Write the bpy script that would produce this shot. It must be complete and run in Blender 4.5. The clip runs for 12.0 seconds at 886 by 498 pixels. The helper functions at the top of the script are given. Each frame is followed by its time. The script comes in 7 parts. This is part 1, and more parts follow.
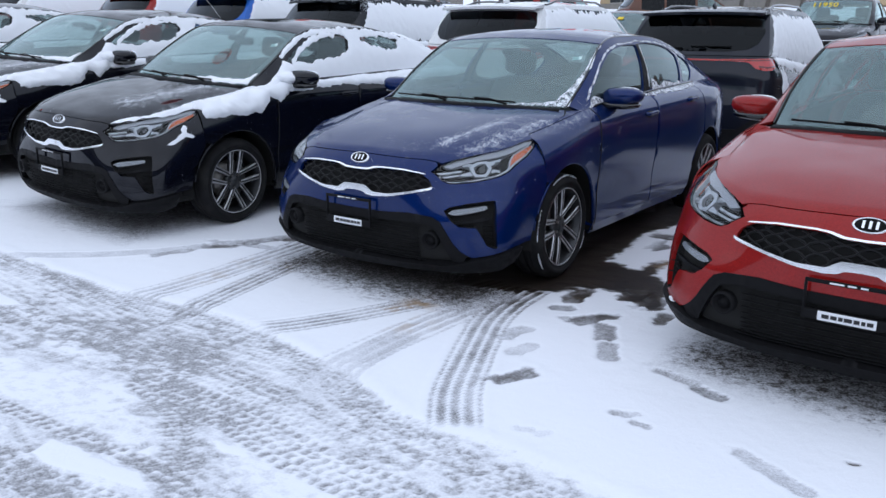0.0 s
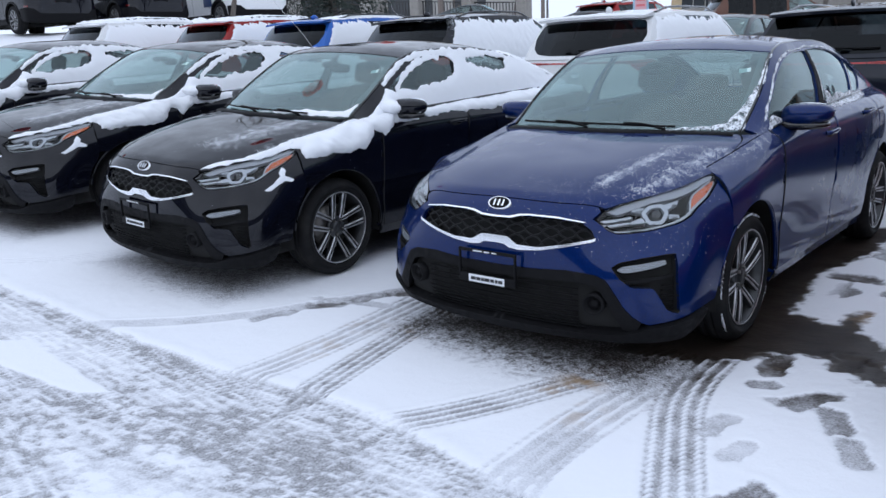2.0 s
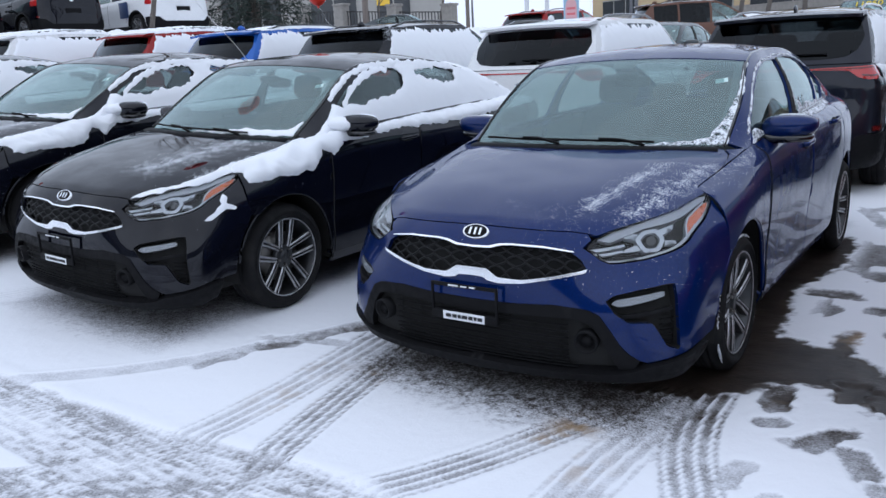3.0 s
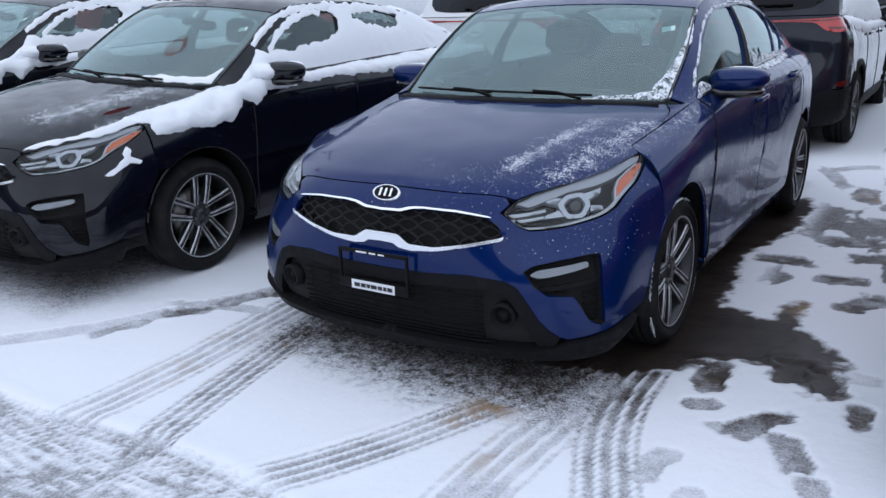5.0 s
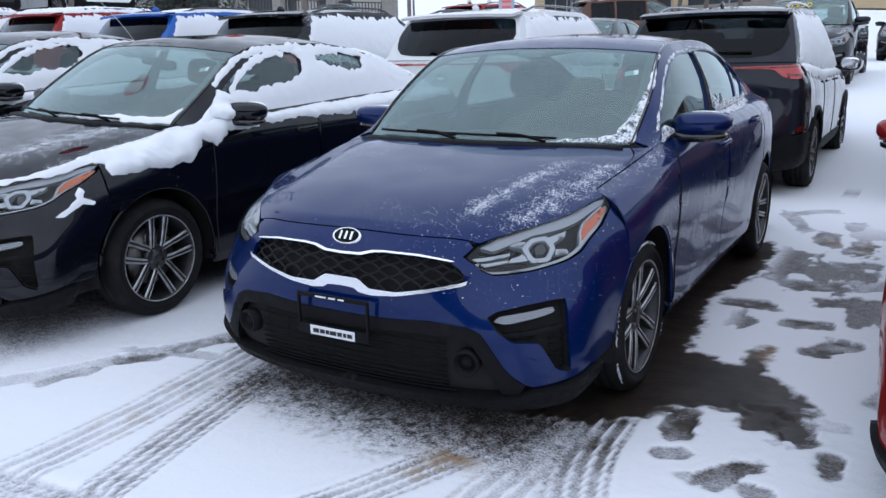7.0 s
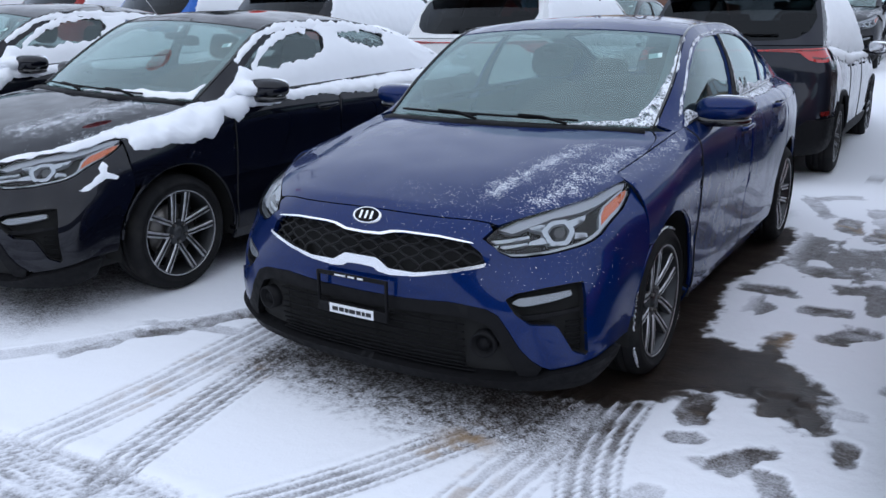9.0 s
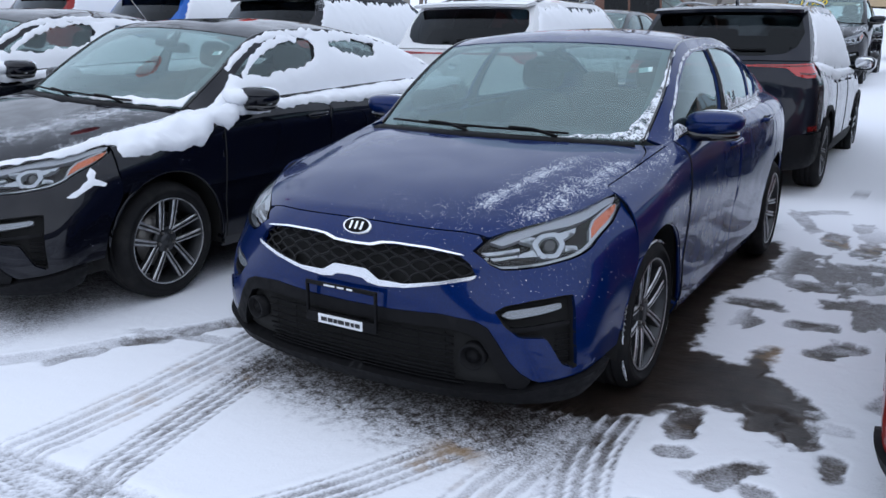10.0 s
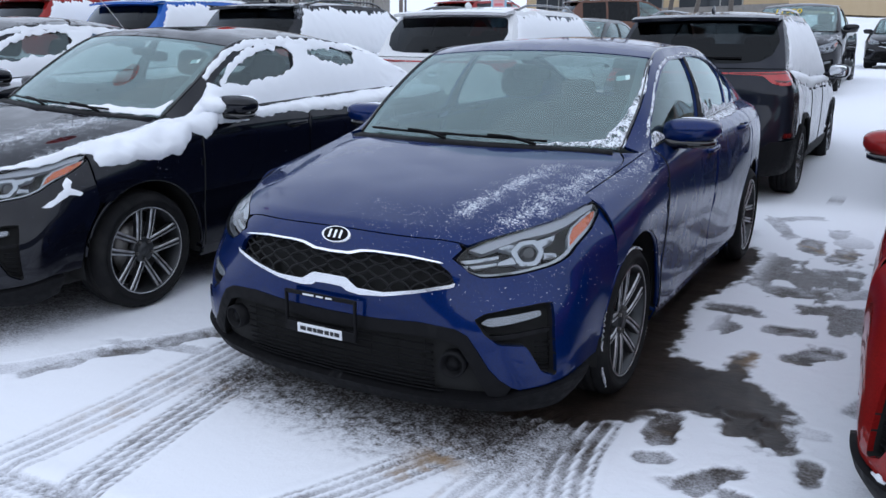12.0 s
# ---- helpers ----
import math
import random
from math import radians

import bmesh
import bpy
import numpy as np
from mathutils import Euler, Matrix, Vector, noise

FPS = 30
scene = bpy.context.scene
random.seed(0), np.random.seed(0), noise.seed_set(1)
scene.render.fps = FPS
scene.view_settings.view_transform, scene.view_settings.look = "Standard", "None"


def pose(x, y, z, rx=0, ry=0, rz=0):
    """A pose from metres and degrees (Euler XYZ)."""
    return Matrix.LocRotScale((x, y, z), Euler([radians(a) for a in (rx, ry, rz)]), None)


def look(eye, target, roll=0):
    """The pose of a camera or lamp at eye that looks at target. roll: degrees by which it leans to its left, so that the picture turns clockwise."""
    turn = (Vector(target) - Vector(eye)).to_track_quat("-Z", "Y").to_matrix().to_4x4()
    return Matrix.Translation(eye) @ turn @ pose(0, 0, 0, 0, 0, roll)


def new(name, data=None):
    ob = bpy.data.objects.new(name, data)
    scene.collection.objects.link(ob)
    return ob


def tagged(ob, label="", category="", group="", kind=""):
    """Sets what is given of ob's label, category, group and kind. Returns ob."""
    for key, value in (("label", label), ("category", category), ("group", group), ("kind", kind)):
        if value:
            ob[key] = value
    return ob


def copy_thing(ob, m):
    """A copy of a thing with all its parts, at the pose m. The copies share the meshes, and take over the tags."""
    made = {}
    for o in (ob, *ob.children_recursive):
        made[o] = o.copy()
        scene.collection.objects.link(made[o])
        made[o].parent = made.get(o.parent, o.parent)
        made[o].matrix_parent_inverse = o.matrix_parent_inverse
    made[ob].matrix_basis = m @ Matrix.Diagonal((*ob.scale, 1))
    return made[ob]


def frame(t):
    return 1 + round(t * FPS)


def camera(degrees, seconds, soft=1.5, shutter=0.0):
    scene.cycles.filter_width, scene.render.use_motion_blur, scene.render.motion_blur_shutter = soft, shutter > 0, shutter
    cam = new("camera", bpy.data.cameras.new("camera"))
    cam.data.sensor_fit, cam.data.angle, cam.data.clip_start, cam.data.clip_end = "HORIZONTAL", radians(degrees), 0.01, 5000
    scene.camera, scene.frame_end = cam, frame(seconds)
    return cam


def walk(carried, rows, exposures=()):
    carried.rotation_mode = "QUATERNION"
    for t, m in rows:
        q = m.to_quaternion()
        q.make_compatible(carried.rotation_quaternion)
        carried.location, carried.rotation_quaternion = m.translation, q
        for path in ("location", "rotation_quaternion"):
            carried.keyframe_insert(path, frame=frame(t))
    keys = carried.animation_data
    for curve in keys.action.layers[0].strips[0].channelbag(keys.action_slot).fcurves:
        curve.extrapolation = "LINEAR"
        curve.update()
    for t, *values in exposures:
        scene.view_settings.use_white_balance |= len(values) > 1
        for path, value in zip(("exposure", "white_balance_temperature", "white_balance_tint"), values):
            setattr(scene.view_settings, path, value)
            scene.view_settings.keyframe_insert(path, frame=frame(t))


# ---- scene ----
# ---- camera and walk ----
cam = camera(56.8, 12.0)
PATH = [
    (0, (3.019, -3.386, 1.438), (1.9, -1.811, 0.924), 0.5),
    (0.5, (2.781, -3.319, 1.451), (1.685, -1.728, 0.936), 0.3),
    (1, (2.608, -3.113, 1.455), (1.33, -1.634, 1.035), -1.0),
    (1.2, (2.540, -3.070, 1.450), (1.216, -1.620, 1.070), -1.2),
    (1.5, (2.443, -3.014, 1.44), (1.114, -1.581, 1.013), -2.2),
    (2, (2.199, -2.959, 1.453), (0.943, -1.476, 0.979), -2.4),
    (2.5, (1.974, -2.907, 1.462), (0.866, -1.314, 0.978), -1.4),
    (3, (1.805, -2.751, 1.473), (0.684, -1.16, 1.013), -3.0),
    (3.5, (1.697, -2.645, 1.451), (0.609, -1.052, 0.922), -3.8),
    (3.7, (1.651, -2.614, 1.457), (0.592, -1.019, 0.878), -4.8),
    (5.3, (1.858, -2.311, 1.428), (0.793, -0.717, 0.859), -1.1),
    (5.5, (1.848, -2.303, 1.437), (0.784, -0.704, 0.879), -0.4),
    (6, (1.829, -2.279, 1.439), (0.823, -0.621, 0.95), 0.0),
    (6.5, (1.819, -2.271, 1.436), (0.831, -0.605, 0.939), -0.9),
    (7, (1.81, -2.268, 1.417), (0.807, -0.605, 0.937), -1.4),
    (7.5, (1.81, -2.271, 1.411), (0.795, -0.623, 0.905), -1.5),
    (7.7, (1.81, -2.267, 1.419), (0.79, -0.632, 0.884), -1.6),
    (9.3, (1.805, -2.282, 1.435), (0.779, -0.65, 0.903), -0.4),
    (9.5, (1.802, -2.278, 1.438), (0.789, -0.638, 0.905), -0.5),
    (10, (1.796, -2.28, 1.438), (0.787, -0.629, 0.928), 0.2),
    (10.5, (1.798, -2.284, 1.431), (0.801, -0.623, 0.933), 0.6),
    (11, (1.793, -2.286, 1.429), (0.789, -0.628, 0.938), -0.3),
    (11.5, (1.797, -2.287, 1.432), (0.785, -0.632, 0.947), -0.5),
    (12, (1.802, -2.276, 1.44), (0.83, -0.598, 0.948), 0.2),
]
walk(cam, [(t, look(eye, target, roll)) for t, eye, target, roll in PATH], [(0, 0.02), (6.5, 0.02), (7.5, 0.10), (9.3, 0.07), (12, 0.05)])

# ---- world and light: a flat winter overcast ----
scene.view_settings.exposure = 0.0
world = bpy.data.worlds.new("overcast_sky")
scene.world = world
world.use_nodes = True
wn, wl = world.node_tree.nodes, world.node_tree.links
wn.clear()
sky = wn.new("ShaderNodeTexSky")
sky.sky_type = "NISHITA"
sky.sun_disc = False
sky.sun_elevation, sky.sun_rotation = radians(38), radians(150)
sky.air_density, sky.dust_density, sky.ozone_density = 1.0, 0.8, 1.0
greyed = wn.new("ShaderNodeHueSaturation")
greyed.inputs["Saturation"].default_value = 0.2
background = wn.new("ShaderNodeBackground")
background.inputs["Strength"].default_value = 0.15
wout = wn.new("ShaderNodeOutputWorld")
wl.new(sky.outputs[0], greyed.inputs["Color"])
cloud = wn.new("ShaderNodeMix")
cloud.data_type = "RGBA"
cloud.inputs[0].default_value = 0.90
cloud.inputs[7].default_value = (5.70, 6.58, 8.30, 1)
wl.new(greyed.outputs[0], cloud.inputs[6])
wl.new(cloud.outputs[2], background.inputs["Color"])
wl.new(background.outputs[0], wout.inputs["Surface"])
sun_lamp = bpy.data.lights.new("sun", "SUN")
sun_lamp.energy, sun_lamp.angle, sun_lamp.color = 0.5, radians(130), (1.0, 0.99, 0.97)
sun = new("sun", sun_lamp)
sun.matrix_world = look((3, -8, 12), (0, 2, 0))

# ---- materials ----
def material(name, colour=(0.5, 0.5, 0.5), rough=0.5, metal=0.0, coat=0.0, ior=1.5):
    m = bpy.data.materials.new(name)
    m.use_nodes = True
    b = m.node_tree.nodes["Principled BSDF"]
    b.inputs["Base Color"].default_value = (*colour, 1)
    b.inputs["Roughness"].default_value, b.inputs["Metallic"].default_value = rough, metal
    b.inputs["Coat Weight"].default_value, b.inputs["Coat Roughness"].default_value = coat, 0.04
    b.inputs["IOR"].default_value = ior
    return m


def noise_node(m, scale, detail=4.0, rough=0.55, where="Object", stretch=(1, 1, 1)):
    n, l = m.node_tree.nodes, m.node_tree.links
    c, mp, t = n.new("ShaderNodeTexCoord"), n.new("ShaderNodeMapping"), n.new("ShaderNodeTexNoise")
    mp.inputs["Scale"].default_value = stretch
    t.inputs["Scale"].default_value, t.inputs["Detail"].default_value, t.inputs["Roughness"].default_value = scale, detail, rough
    l.new(c.outputs[where], mp.inputs["Vector"])
    l.new(mp.outputs[0], t.inputs["Vector"])
    return t.outputs["Fac"]


def ramp_node(m, fac, stops):
    n, l = m.node_tree.nodes, m.node_tree.links
    r = n.new("ShaderNodeValToRGB")
    while len(r.color_ramp.elements) < len(stops):
        r.color_ramp.elements.new(0.5)
    for e, (p, c) in zip(r.color_ramp.elements, stops):
        e.position, e.color = p, (*c, 1) if len(c) == 3 else c
    l.new(fac, r.inputs["Fac"])
    return r.outputs["Color"]


def mix_node(m, fac, a, b):
    n, l = m.node_tree.nodes, m.node_tree.links
    x = n.new("ShaderNodeMix")
    x.data_type = "RGBA"
    for sock, val in ((x.inputs[0], fac), (x.inputs[6], a), (x.inputs[7], b)):
        if hasattr(val, "default_value"):
            l.new(val, sock)
        else:
            sock.default_value = (*val, 1) if isinstance(val, tuple) and len(val) == 3 else val
    return x.outputs[2]


def maths(m, op, a, b=0.0, c=0.0):
    n, l = m.node_tree.nodes, m.node_tree.links
    x = n.new("ShaderNodeMath")
    x.operation = op
    for sock, val in zip(x.inputs, (a, b, c)):
        if hasattr(val, "default_value"):
            l.new(val, sock)
        else:
            sock.default_value = val
    return x.outputs[0]


def bump_node(m, height, strength=0.3, distance=0.01):
    n, l = m.node_tree.nodes, m.node_tree.links
    b = n.new("ShaderNodeBump")
    b.inputs["Strength"].default_value, b.inputs["Distance"].default_value = strength, distance
    l.new(height, b.inputs["Height"])
    l.new(b.outputs[0], n["Principled BSDF"].inputs["Normal"])


def link_in(m, out, socket):
    m.node_tree.links.new(out, m.node_tree.nodes["Principled BSDF"].inputs[socket])


def paint(name, colour, flake=0.35):
    """Car lacquer with a fine metal flake, road film low down."""
    m = material(name, colour, 0.35, flake, 1.0)
    m.node_tree.nodes["Principled BSDF"].inputs["Specular IOR Level"].default_value = 0.0
    m.node_tree.nodes["Principled BSDF"].inputs["Coat IOR"].default_value = 1.43
    film = ramp_node(m, noise_node(m, 7.0, 5.0), ((0.35, (0.0,) * 3), (0.75, (1.0,) * 3)))
    fine = ramp_node(m, noise_node(m, 160.0, 2.0), ((0.3, (0.85,) * 3), (0.7, (1.15,) * 3)))
    base = mix_node(m, 1.0, colour, fine)
    base.node.blend_type = "MULTIPLY"
    link_in(m, base, "Base Color")
    link_in(m, maths(m, "MULTIPLY_ADD", film, 0.06, 0.015), "Coat Roughness")
    link_in(m, maths(m, "MULTIPLY_ADD", film, -0.25, 0.95), "Coat Weight")
    return m


def glass(name, tint, rough=0.02, mirror=0.12, sheen=(0.86, 1.0, 1.0), film=0.0):
    """A pane: clear through its tint, with a mirror gloss that grows at grazing angles."""
    m = bpy.data.materials.new(name)
    m.use_nodes = True
    n, l = m.node_tree.nodes, m.node_tree.links
    n.remove(n["Principled BSDF"])
    tr, gl, mx, fr = n.new("ShaderNodeBsdfTransparent"), n.new("ShaderNodeBsdfGlossy"), n.new("ShaderNodeMixShader"), n.new("ShaderNodeLayerWeight")
    tr.inputs["Color"].default_value = (*tint, 1)
    gl.inputs["Roughness"].default_value = rough
    fr.inputs["Blend"].default_value = 0.5
    gain = maths(m, "MULTIPLY_ADD", maths(m, "POWER", fr.outputs["Facing"], 4.5), 1 - mirror, mirror)
    gl.inputs["Color"].default_value = (*sheen, 1)
    l.new(gain, mx.inputs[0])
    l.new(tr.outputs[0], mx.inputs[1])
    l.new(gl.outputs[0], mx.inputs[2])
    out = mx.outputs[0]
    if film:
        # teal veil: film on the glass, plus sky reflection put into its colour
        sky_haze, veil = n.new("ShaderNodeBsdfDiffuse"), n.new("ShaderNodeMixShader")
        sky_haze.inputs["Color"].default_value = (0.33, 0.46, 0.46, 1)
        l.new(maths(m, "MULTIPLY_ADD", noise_node(m, 5.0, 4.0), film, film * 0.5), veil.inputs[0])
        l.new(out, veil.inputs[1])
        l.new(sky_haze.outputs[0], veil.inputs[2])
        out = veil.outputs[0]
    l.new(out, n["Material Output"].inputs["Surface"])
    return m


BLUE = paint("blue_lacquer", (0.0011, 0.0140, 0.088), 0.45)
BLACK = paint("black_lacquer", (0.003, 0.0036, 0.0075), 0.0)
RED = paint("red_lacquer", (0.26, 0.012, 0.011), 0.35)
CHARCOAL = paint("charcoal_lacquer", (0.012, 0.014, 0.022), 0.4)
WHITE = paint("white_lacquer", (0.72, 0.73, 0.74), 0.0)
SKYBLUE = paint("bright_blue_lacquer", (0.02, 0.11, 0.42), 0.3)
GREY = paint("grey_lacquer", (0.06, 0.07, 0.075), 0.5)
BRONZE = paint("bronze_lacquer", (0.10, 0.045, 0.03), 0.5)

BLACK.node_tree.nodes["Principled BSDF"].inputs["Coat IOR"].default_value = 1.47


def dusted(m, metal=0.2, hood_only=False):
    """Wind-blown snow grains that stuck to the hood, the fender and the front door: streaks with their own shape."""
    n, l = m.node_tree.nodes, m.node_tree.links
    c, sep = n.new("ShaderNodeTexCoord"), n.new("ShaderNodeSeparateXYZ")
    l.new(c.outputs["Object"], sep.inputs[0])
    x, y, z = sep.outputs

    def band(a, b, c0, half, y0, y1, fade=0.12, gain=1.0):
        d = maths(m, "ABSOLUTE", maths(m, "ADD", maths(m, "MULTIPLY_ADD", x, a, c0), maths(m, "MULTIPLY", y, b)))
        core = maths(m, "MAXIMUM", maths(m, "SUBTRACT", 1.0, maths(m, "DIVIDE", d, half)), 0.0)
        lo = n.new("ShaderNodeMapRange")
        hi = n.new("ShaderNodeMapRange")
        for mr, p, q in ((lo, y0, y0 + fade), (hi, y1, y1 - fade)):
            l.new(y, mr.inputs[0])
            mr.inputs[1].default_value, mr.inputs[2].default_value = p, q
        return maths(m, "MULTIPLY", maths(m, "MULTIPLY", core, gain), maths(m, "MULTIPLY", lo.outputs[0], hi.outputs[0]))
    bands = [band(1.0, -0.26, -0.335, 0.10, 0.15, 0.92), band(1.0, -0.22, -0.52, 0.16, 0.16, 1.0, gain=0.92), band(1.0, 0.0, -0.80, 0.10, 0.80, 1.42, gain=0.7),
             band(1.0, 0.0, -0.35, 0.42, 0.03, 0.30, 0.08, 0.40), band(1.0, 0.0, -0.70, 0.26, 0.15, 0.55, 0.1, 0.36)]
    if hood_only:
        bands = [band(1.0, -0.26, -0.22, 0.30, 0.25, 1.08), band(1.0, -0.22, -0.56, 0.12, 0.35, 1.05, gain=0.9)]
    tot = bands[0]
    for b in bands[1:]:
        tot = maths(m, "MAXIMUM", tot, b)
    top = n.new("ShaderNodeMapRange")
    l.new(z, top.inputs[0])
    top.inputs[1].default_value, top.inputs[2].default_value = 0.52, 0.62
    tot = maths(m, "MULTIPLY", tot, top.outputs[0])
    grain = noise_node(m, 150.0, 2.0, 0.6, stretch=(1.0, 1.5, 1.0))
    clump = noise_node(m, 16.0, 3.0, 0.6)
    v = maths(m, "ADD", maths(m, "MULTIPLY", tot, 0.20), maths(m, "ADD", maths(m, "MULTIPLY", grain, 0.72), maths(m, "MULTIPLY", clump, 0.28)))
    stray = maths(m, "GREATER_THAN", maths(m, "MULTIPLY", noise_node(m, 140.0, 1.0), maths(m, "MINIMUM", maths(m, "MULTIPLY", tot, 40.0), 1.0)), 0.755)
    mask = maths(m, "MAXIMUM", maths(m, "MULTIPLY", ramp_node(m, v, ((0.685, (0,) * 3), (0.735, (1,) * 3))), 0.85), stray)
    b = n["Principled BSDF"]
    old = b.inputs["Base Color"].links[0].from_socket
    link_in(m, mix_node(m, mask, old, (0.72, 0.75, 0.80)), "Base Color")
    link_in(m, maths(m, "MULTIPLY", maths(m, "SUBTRACT", 1.0, mask), b.inputs["Coat Weight"].links[0].from_socket), "Coat Weight")
    link_in(m, maths(m, "MULTIPLY_ADD", mask, 0.5, 0.35), "Roughness")
    link_in(m, maths(m, "MULTIPLY", maths(m, "SUBTRACT", 1.0, mask), metal), "Metallic")


dusted(BLUE, 0.45)
dusted(BLACK, 0.0, True)
PLASTIC = material("black_plastic", (0.006, 0.006, 0.007), 0.6)
PLASTIC.node_tree.nodes["Principled BSDF"].inputs["Specular IOR Level"].default_value = 0.12
link_in(PLASTIC, ramp_node(PLASTIC, noise_node(PLASTIC, 30.0, 4.0), ((0.3, (0.45,) * 3), (0.7, (0.75,) * 3))), "Roughness")
GRILLEBLACK = material("satin_black_grille", (0.008, 0.008, 0.009), 0.4)
GRILLEBLACK.node_tree.nodes["Principled BSDF"].inputs["Specular IOR Level"].default_value = 0.25
GLOSSBLACK = material("gloss_black_plastic", (0.006, 0.006, 0.007), 0.12, 0.0, 0.6)
TRIMCHROME = material("bright_trim_chrome", (0.90, 0.91, 0.93), 0.22, 1.0)
CHROME = material("chrome", (0.82, 0.83, 0.85), 0.08, 1.0)
ALLOY = material("machined_alloy", (0.48, 0.49, 0.51), 0.34, 0.85)
link_in(ALLOY, mix_node(ALLOY, ramp_node(ALLOY, noise_node(ALLOY, 22.0, 5.0), ((0.42, (0,) * 3), (0.68, (1,) * 3))), (0.52, 0.53, 0.55), (0.30, 0.29, 0.28)), "Base Color")
DARKALLOY = material("dark_grey_alloy", (0.045, 0.047, 0.05), 0.35, 0.6)
STEEL = material("brake_steel", (0.22, 0.21, 0.2), 0.45, 0.9)
RUBBER = material("tyre_rubber", (0.012, 0.012, 0.013), 0.8)
RUBBER.node_tree.nodes["Principled BSDF"].inputs["Specular IOR Level"].default_value = 0.2
link_in(RUBBER, mix_node(RUBBER, ramp_node(RUBBER, noise_node(RUBBER, 9.0, 6.0), ((0.5, (0,) * 3), (0.75, (1,) * 3))), (0.008, 0.008, 0.009), (0.020, 0.0195, 0.019)), "Base Color")
# undersides; also stands for the shade in gaps and behind back windows
UNDER = material("underbody_and_shade_black", (0.006, 0.006, 0.006), 0.9)
CABIN = material("cabin_trim", (0.022, 0.022, 0.023), 0.75)
SEATCLOTH = material("seat_cloth", (0.03, 0.03, 0.032), 0.9)
WINDSCREEN = glass("windscreen_glass", (0.52, 0.67, 0.66), film=0.18)
SIDEGLASS = glass("side_glass", (0.50, 0.58, 0.57), 0.02, 0.08, film=0.03)
REARGLASS = glass("rear_glass", (0.70, 0.82, 0.81), film=0.03)
DARKGLASS = glass("privacy_glass", (0.05, 0.055, 0.06), 0.03, 0.02, (0.9, 0.95, 1))
LENS = glass("clear_lens", (0.9, 0.92, 0.94), 0.02, 0.03, (1, 1, 1))
LAMPBOWL = material("lamp_bowl", (0.40, 0.42, 0.44), 0.3, 0.5)
LAMPSKYGREY = material("lamp_sky_sheen_grey", (0.30, 0.31, 0.33), 0.3, 0.5)
DIMLAMP = material("running_lamp_grey", (0.22, 0.23, 0.245), 0.35, 0.2)
AMBER = material("amber_reflector", (0.50, 0.09, 0.012), 0.25, 0.0, 0.6)
TAILRED = material("tail_lamp_red", (0.42, 0.012, 0.012), 0.15, 0.0, 0.8)
LAMPCORE = material("tail_lamp_dark_red", (0.10, 0.006, 0.006), 0.2, 0.0, 0.8)
WHITELABEL = material("white_label", (0.75, 0.76, 0.78), 0.5)
INK = material("black_ink", (0.01, 0.01, 0.012), 0.6)
YELLOWPAINT = material("yellow_window_paint", (0.75, 0.55, 0.02), 0.6)
STICKER = material("pale_green_sticker", (0.55, 0.72, 0.70), 0.5)
FROST = material("thin_crusted_frost", (0.78, 0.81, 0.86), 0.7)


def crusted(m):
    """Frost with holes in it, so that what lies below shows through."""
    n, l = m.node_tree.nodes, m.node_tree.links
    mx, clear = n.new("ShaderNodeMixShader"), n.new("ShaderNodeBsdfTransparent")
    v = maths(m, "ADD", maths(m, "MULTIPLY", noise_node(m, 90.0, 3.0, 0.65), 0.55), maths(m, "MULTIPLY", noise_node(m, 24.0, 3.0), 0.45))
    l.new(ramp_node(m, v, ((0.40, (0,) * 3), (0.54, (1,) * 3))), mx.inputs[0])
    l.new(clear.outputs[0], mx.inputs[1])
    l.new(n["Principled BSDF"].outputs[0], mx.inputs[2])
    l.new(mx.outputs[0], n["Material Output"].inputs["Surface"])


crusted(FROST)
SNOW = material("fresh_snow", (0.84, 0.86, 0.895), 0.75)
SNOW.node_tree.nodes["Principled BSDF"].inputs["Transmission Weight"].default_value = 0.0
bump_node(SNOW, noise_node(SNOW, 60.0, 6.0, 0.7), 0.5, 0.006)
ICE = glass("icicle_ice", (0.8, 0.84, 0.88), 0.1, 0.05)

# ---- mesh tools ----
from mathutils.geometry import delaunay_2d_cdt


def part(name, mesh, mat, parent, label=""):
    """Link a mesh (or a bmesh) as one object under a thing or a part."""
    if isinstance(mesh, bmesh.types.BMesh):
        me = bpy.data.meshes.new(name)
        mesh.to_mesh(me)
        mesh.free()
        mesh = me
    if mat is not None and not mesh.materials:
        mesh.materials.append(mat)
    ob = new(name, mesh)
    ob.parent = parent
    return tagged(ob, label) if label else ob


def thing(name, label, category, group="", at=None):
    ob = new(name)
    ob.empty_display_size = 0.2
    if at is not None:
        ob.matrix_world = at
    return tagged(ob, label, category, group)


def mesh_of(name, verts, faces, smooth=True):
    me = bpy.data.meshes.new(name)
    me.from_pydata([tuple(map(float, v)) for v in verts], [], [tuple(map(int, f)) for f in faces])
    if smooth:
        me.polygons.foreach_set("use_smooth", [True] * len(me.polygons))
    me.update()
    return me


def inside(poly, pts):
    """Which points lie in a polygon."""
    poly, pts = np.asarray(poly, float), np.asarray(pts, float)
    x, y = pts[:, 0], pts[:, 1]
    hit = np.zeros(len(pts), bool)
    for (x1, y1), (x2, y2) in zip(poly, np.roll(poly, -1, 0)):
        if y1 != y2:
            hit ^= ((y1 > y) != (y2 > y)) & (x < (x2 - x1) * (y - y1) / (y2 - y1) + x1)
    return hit


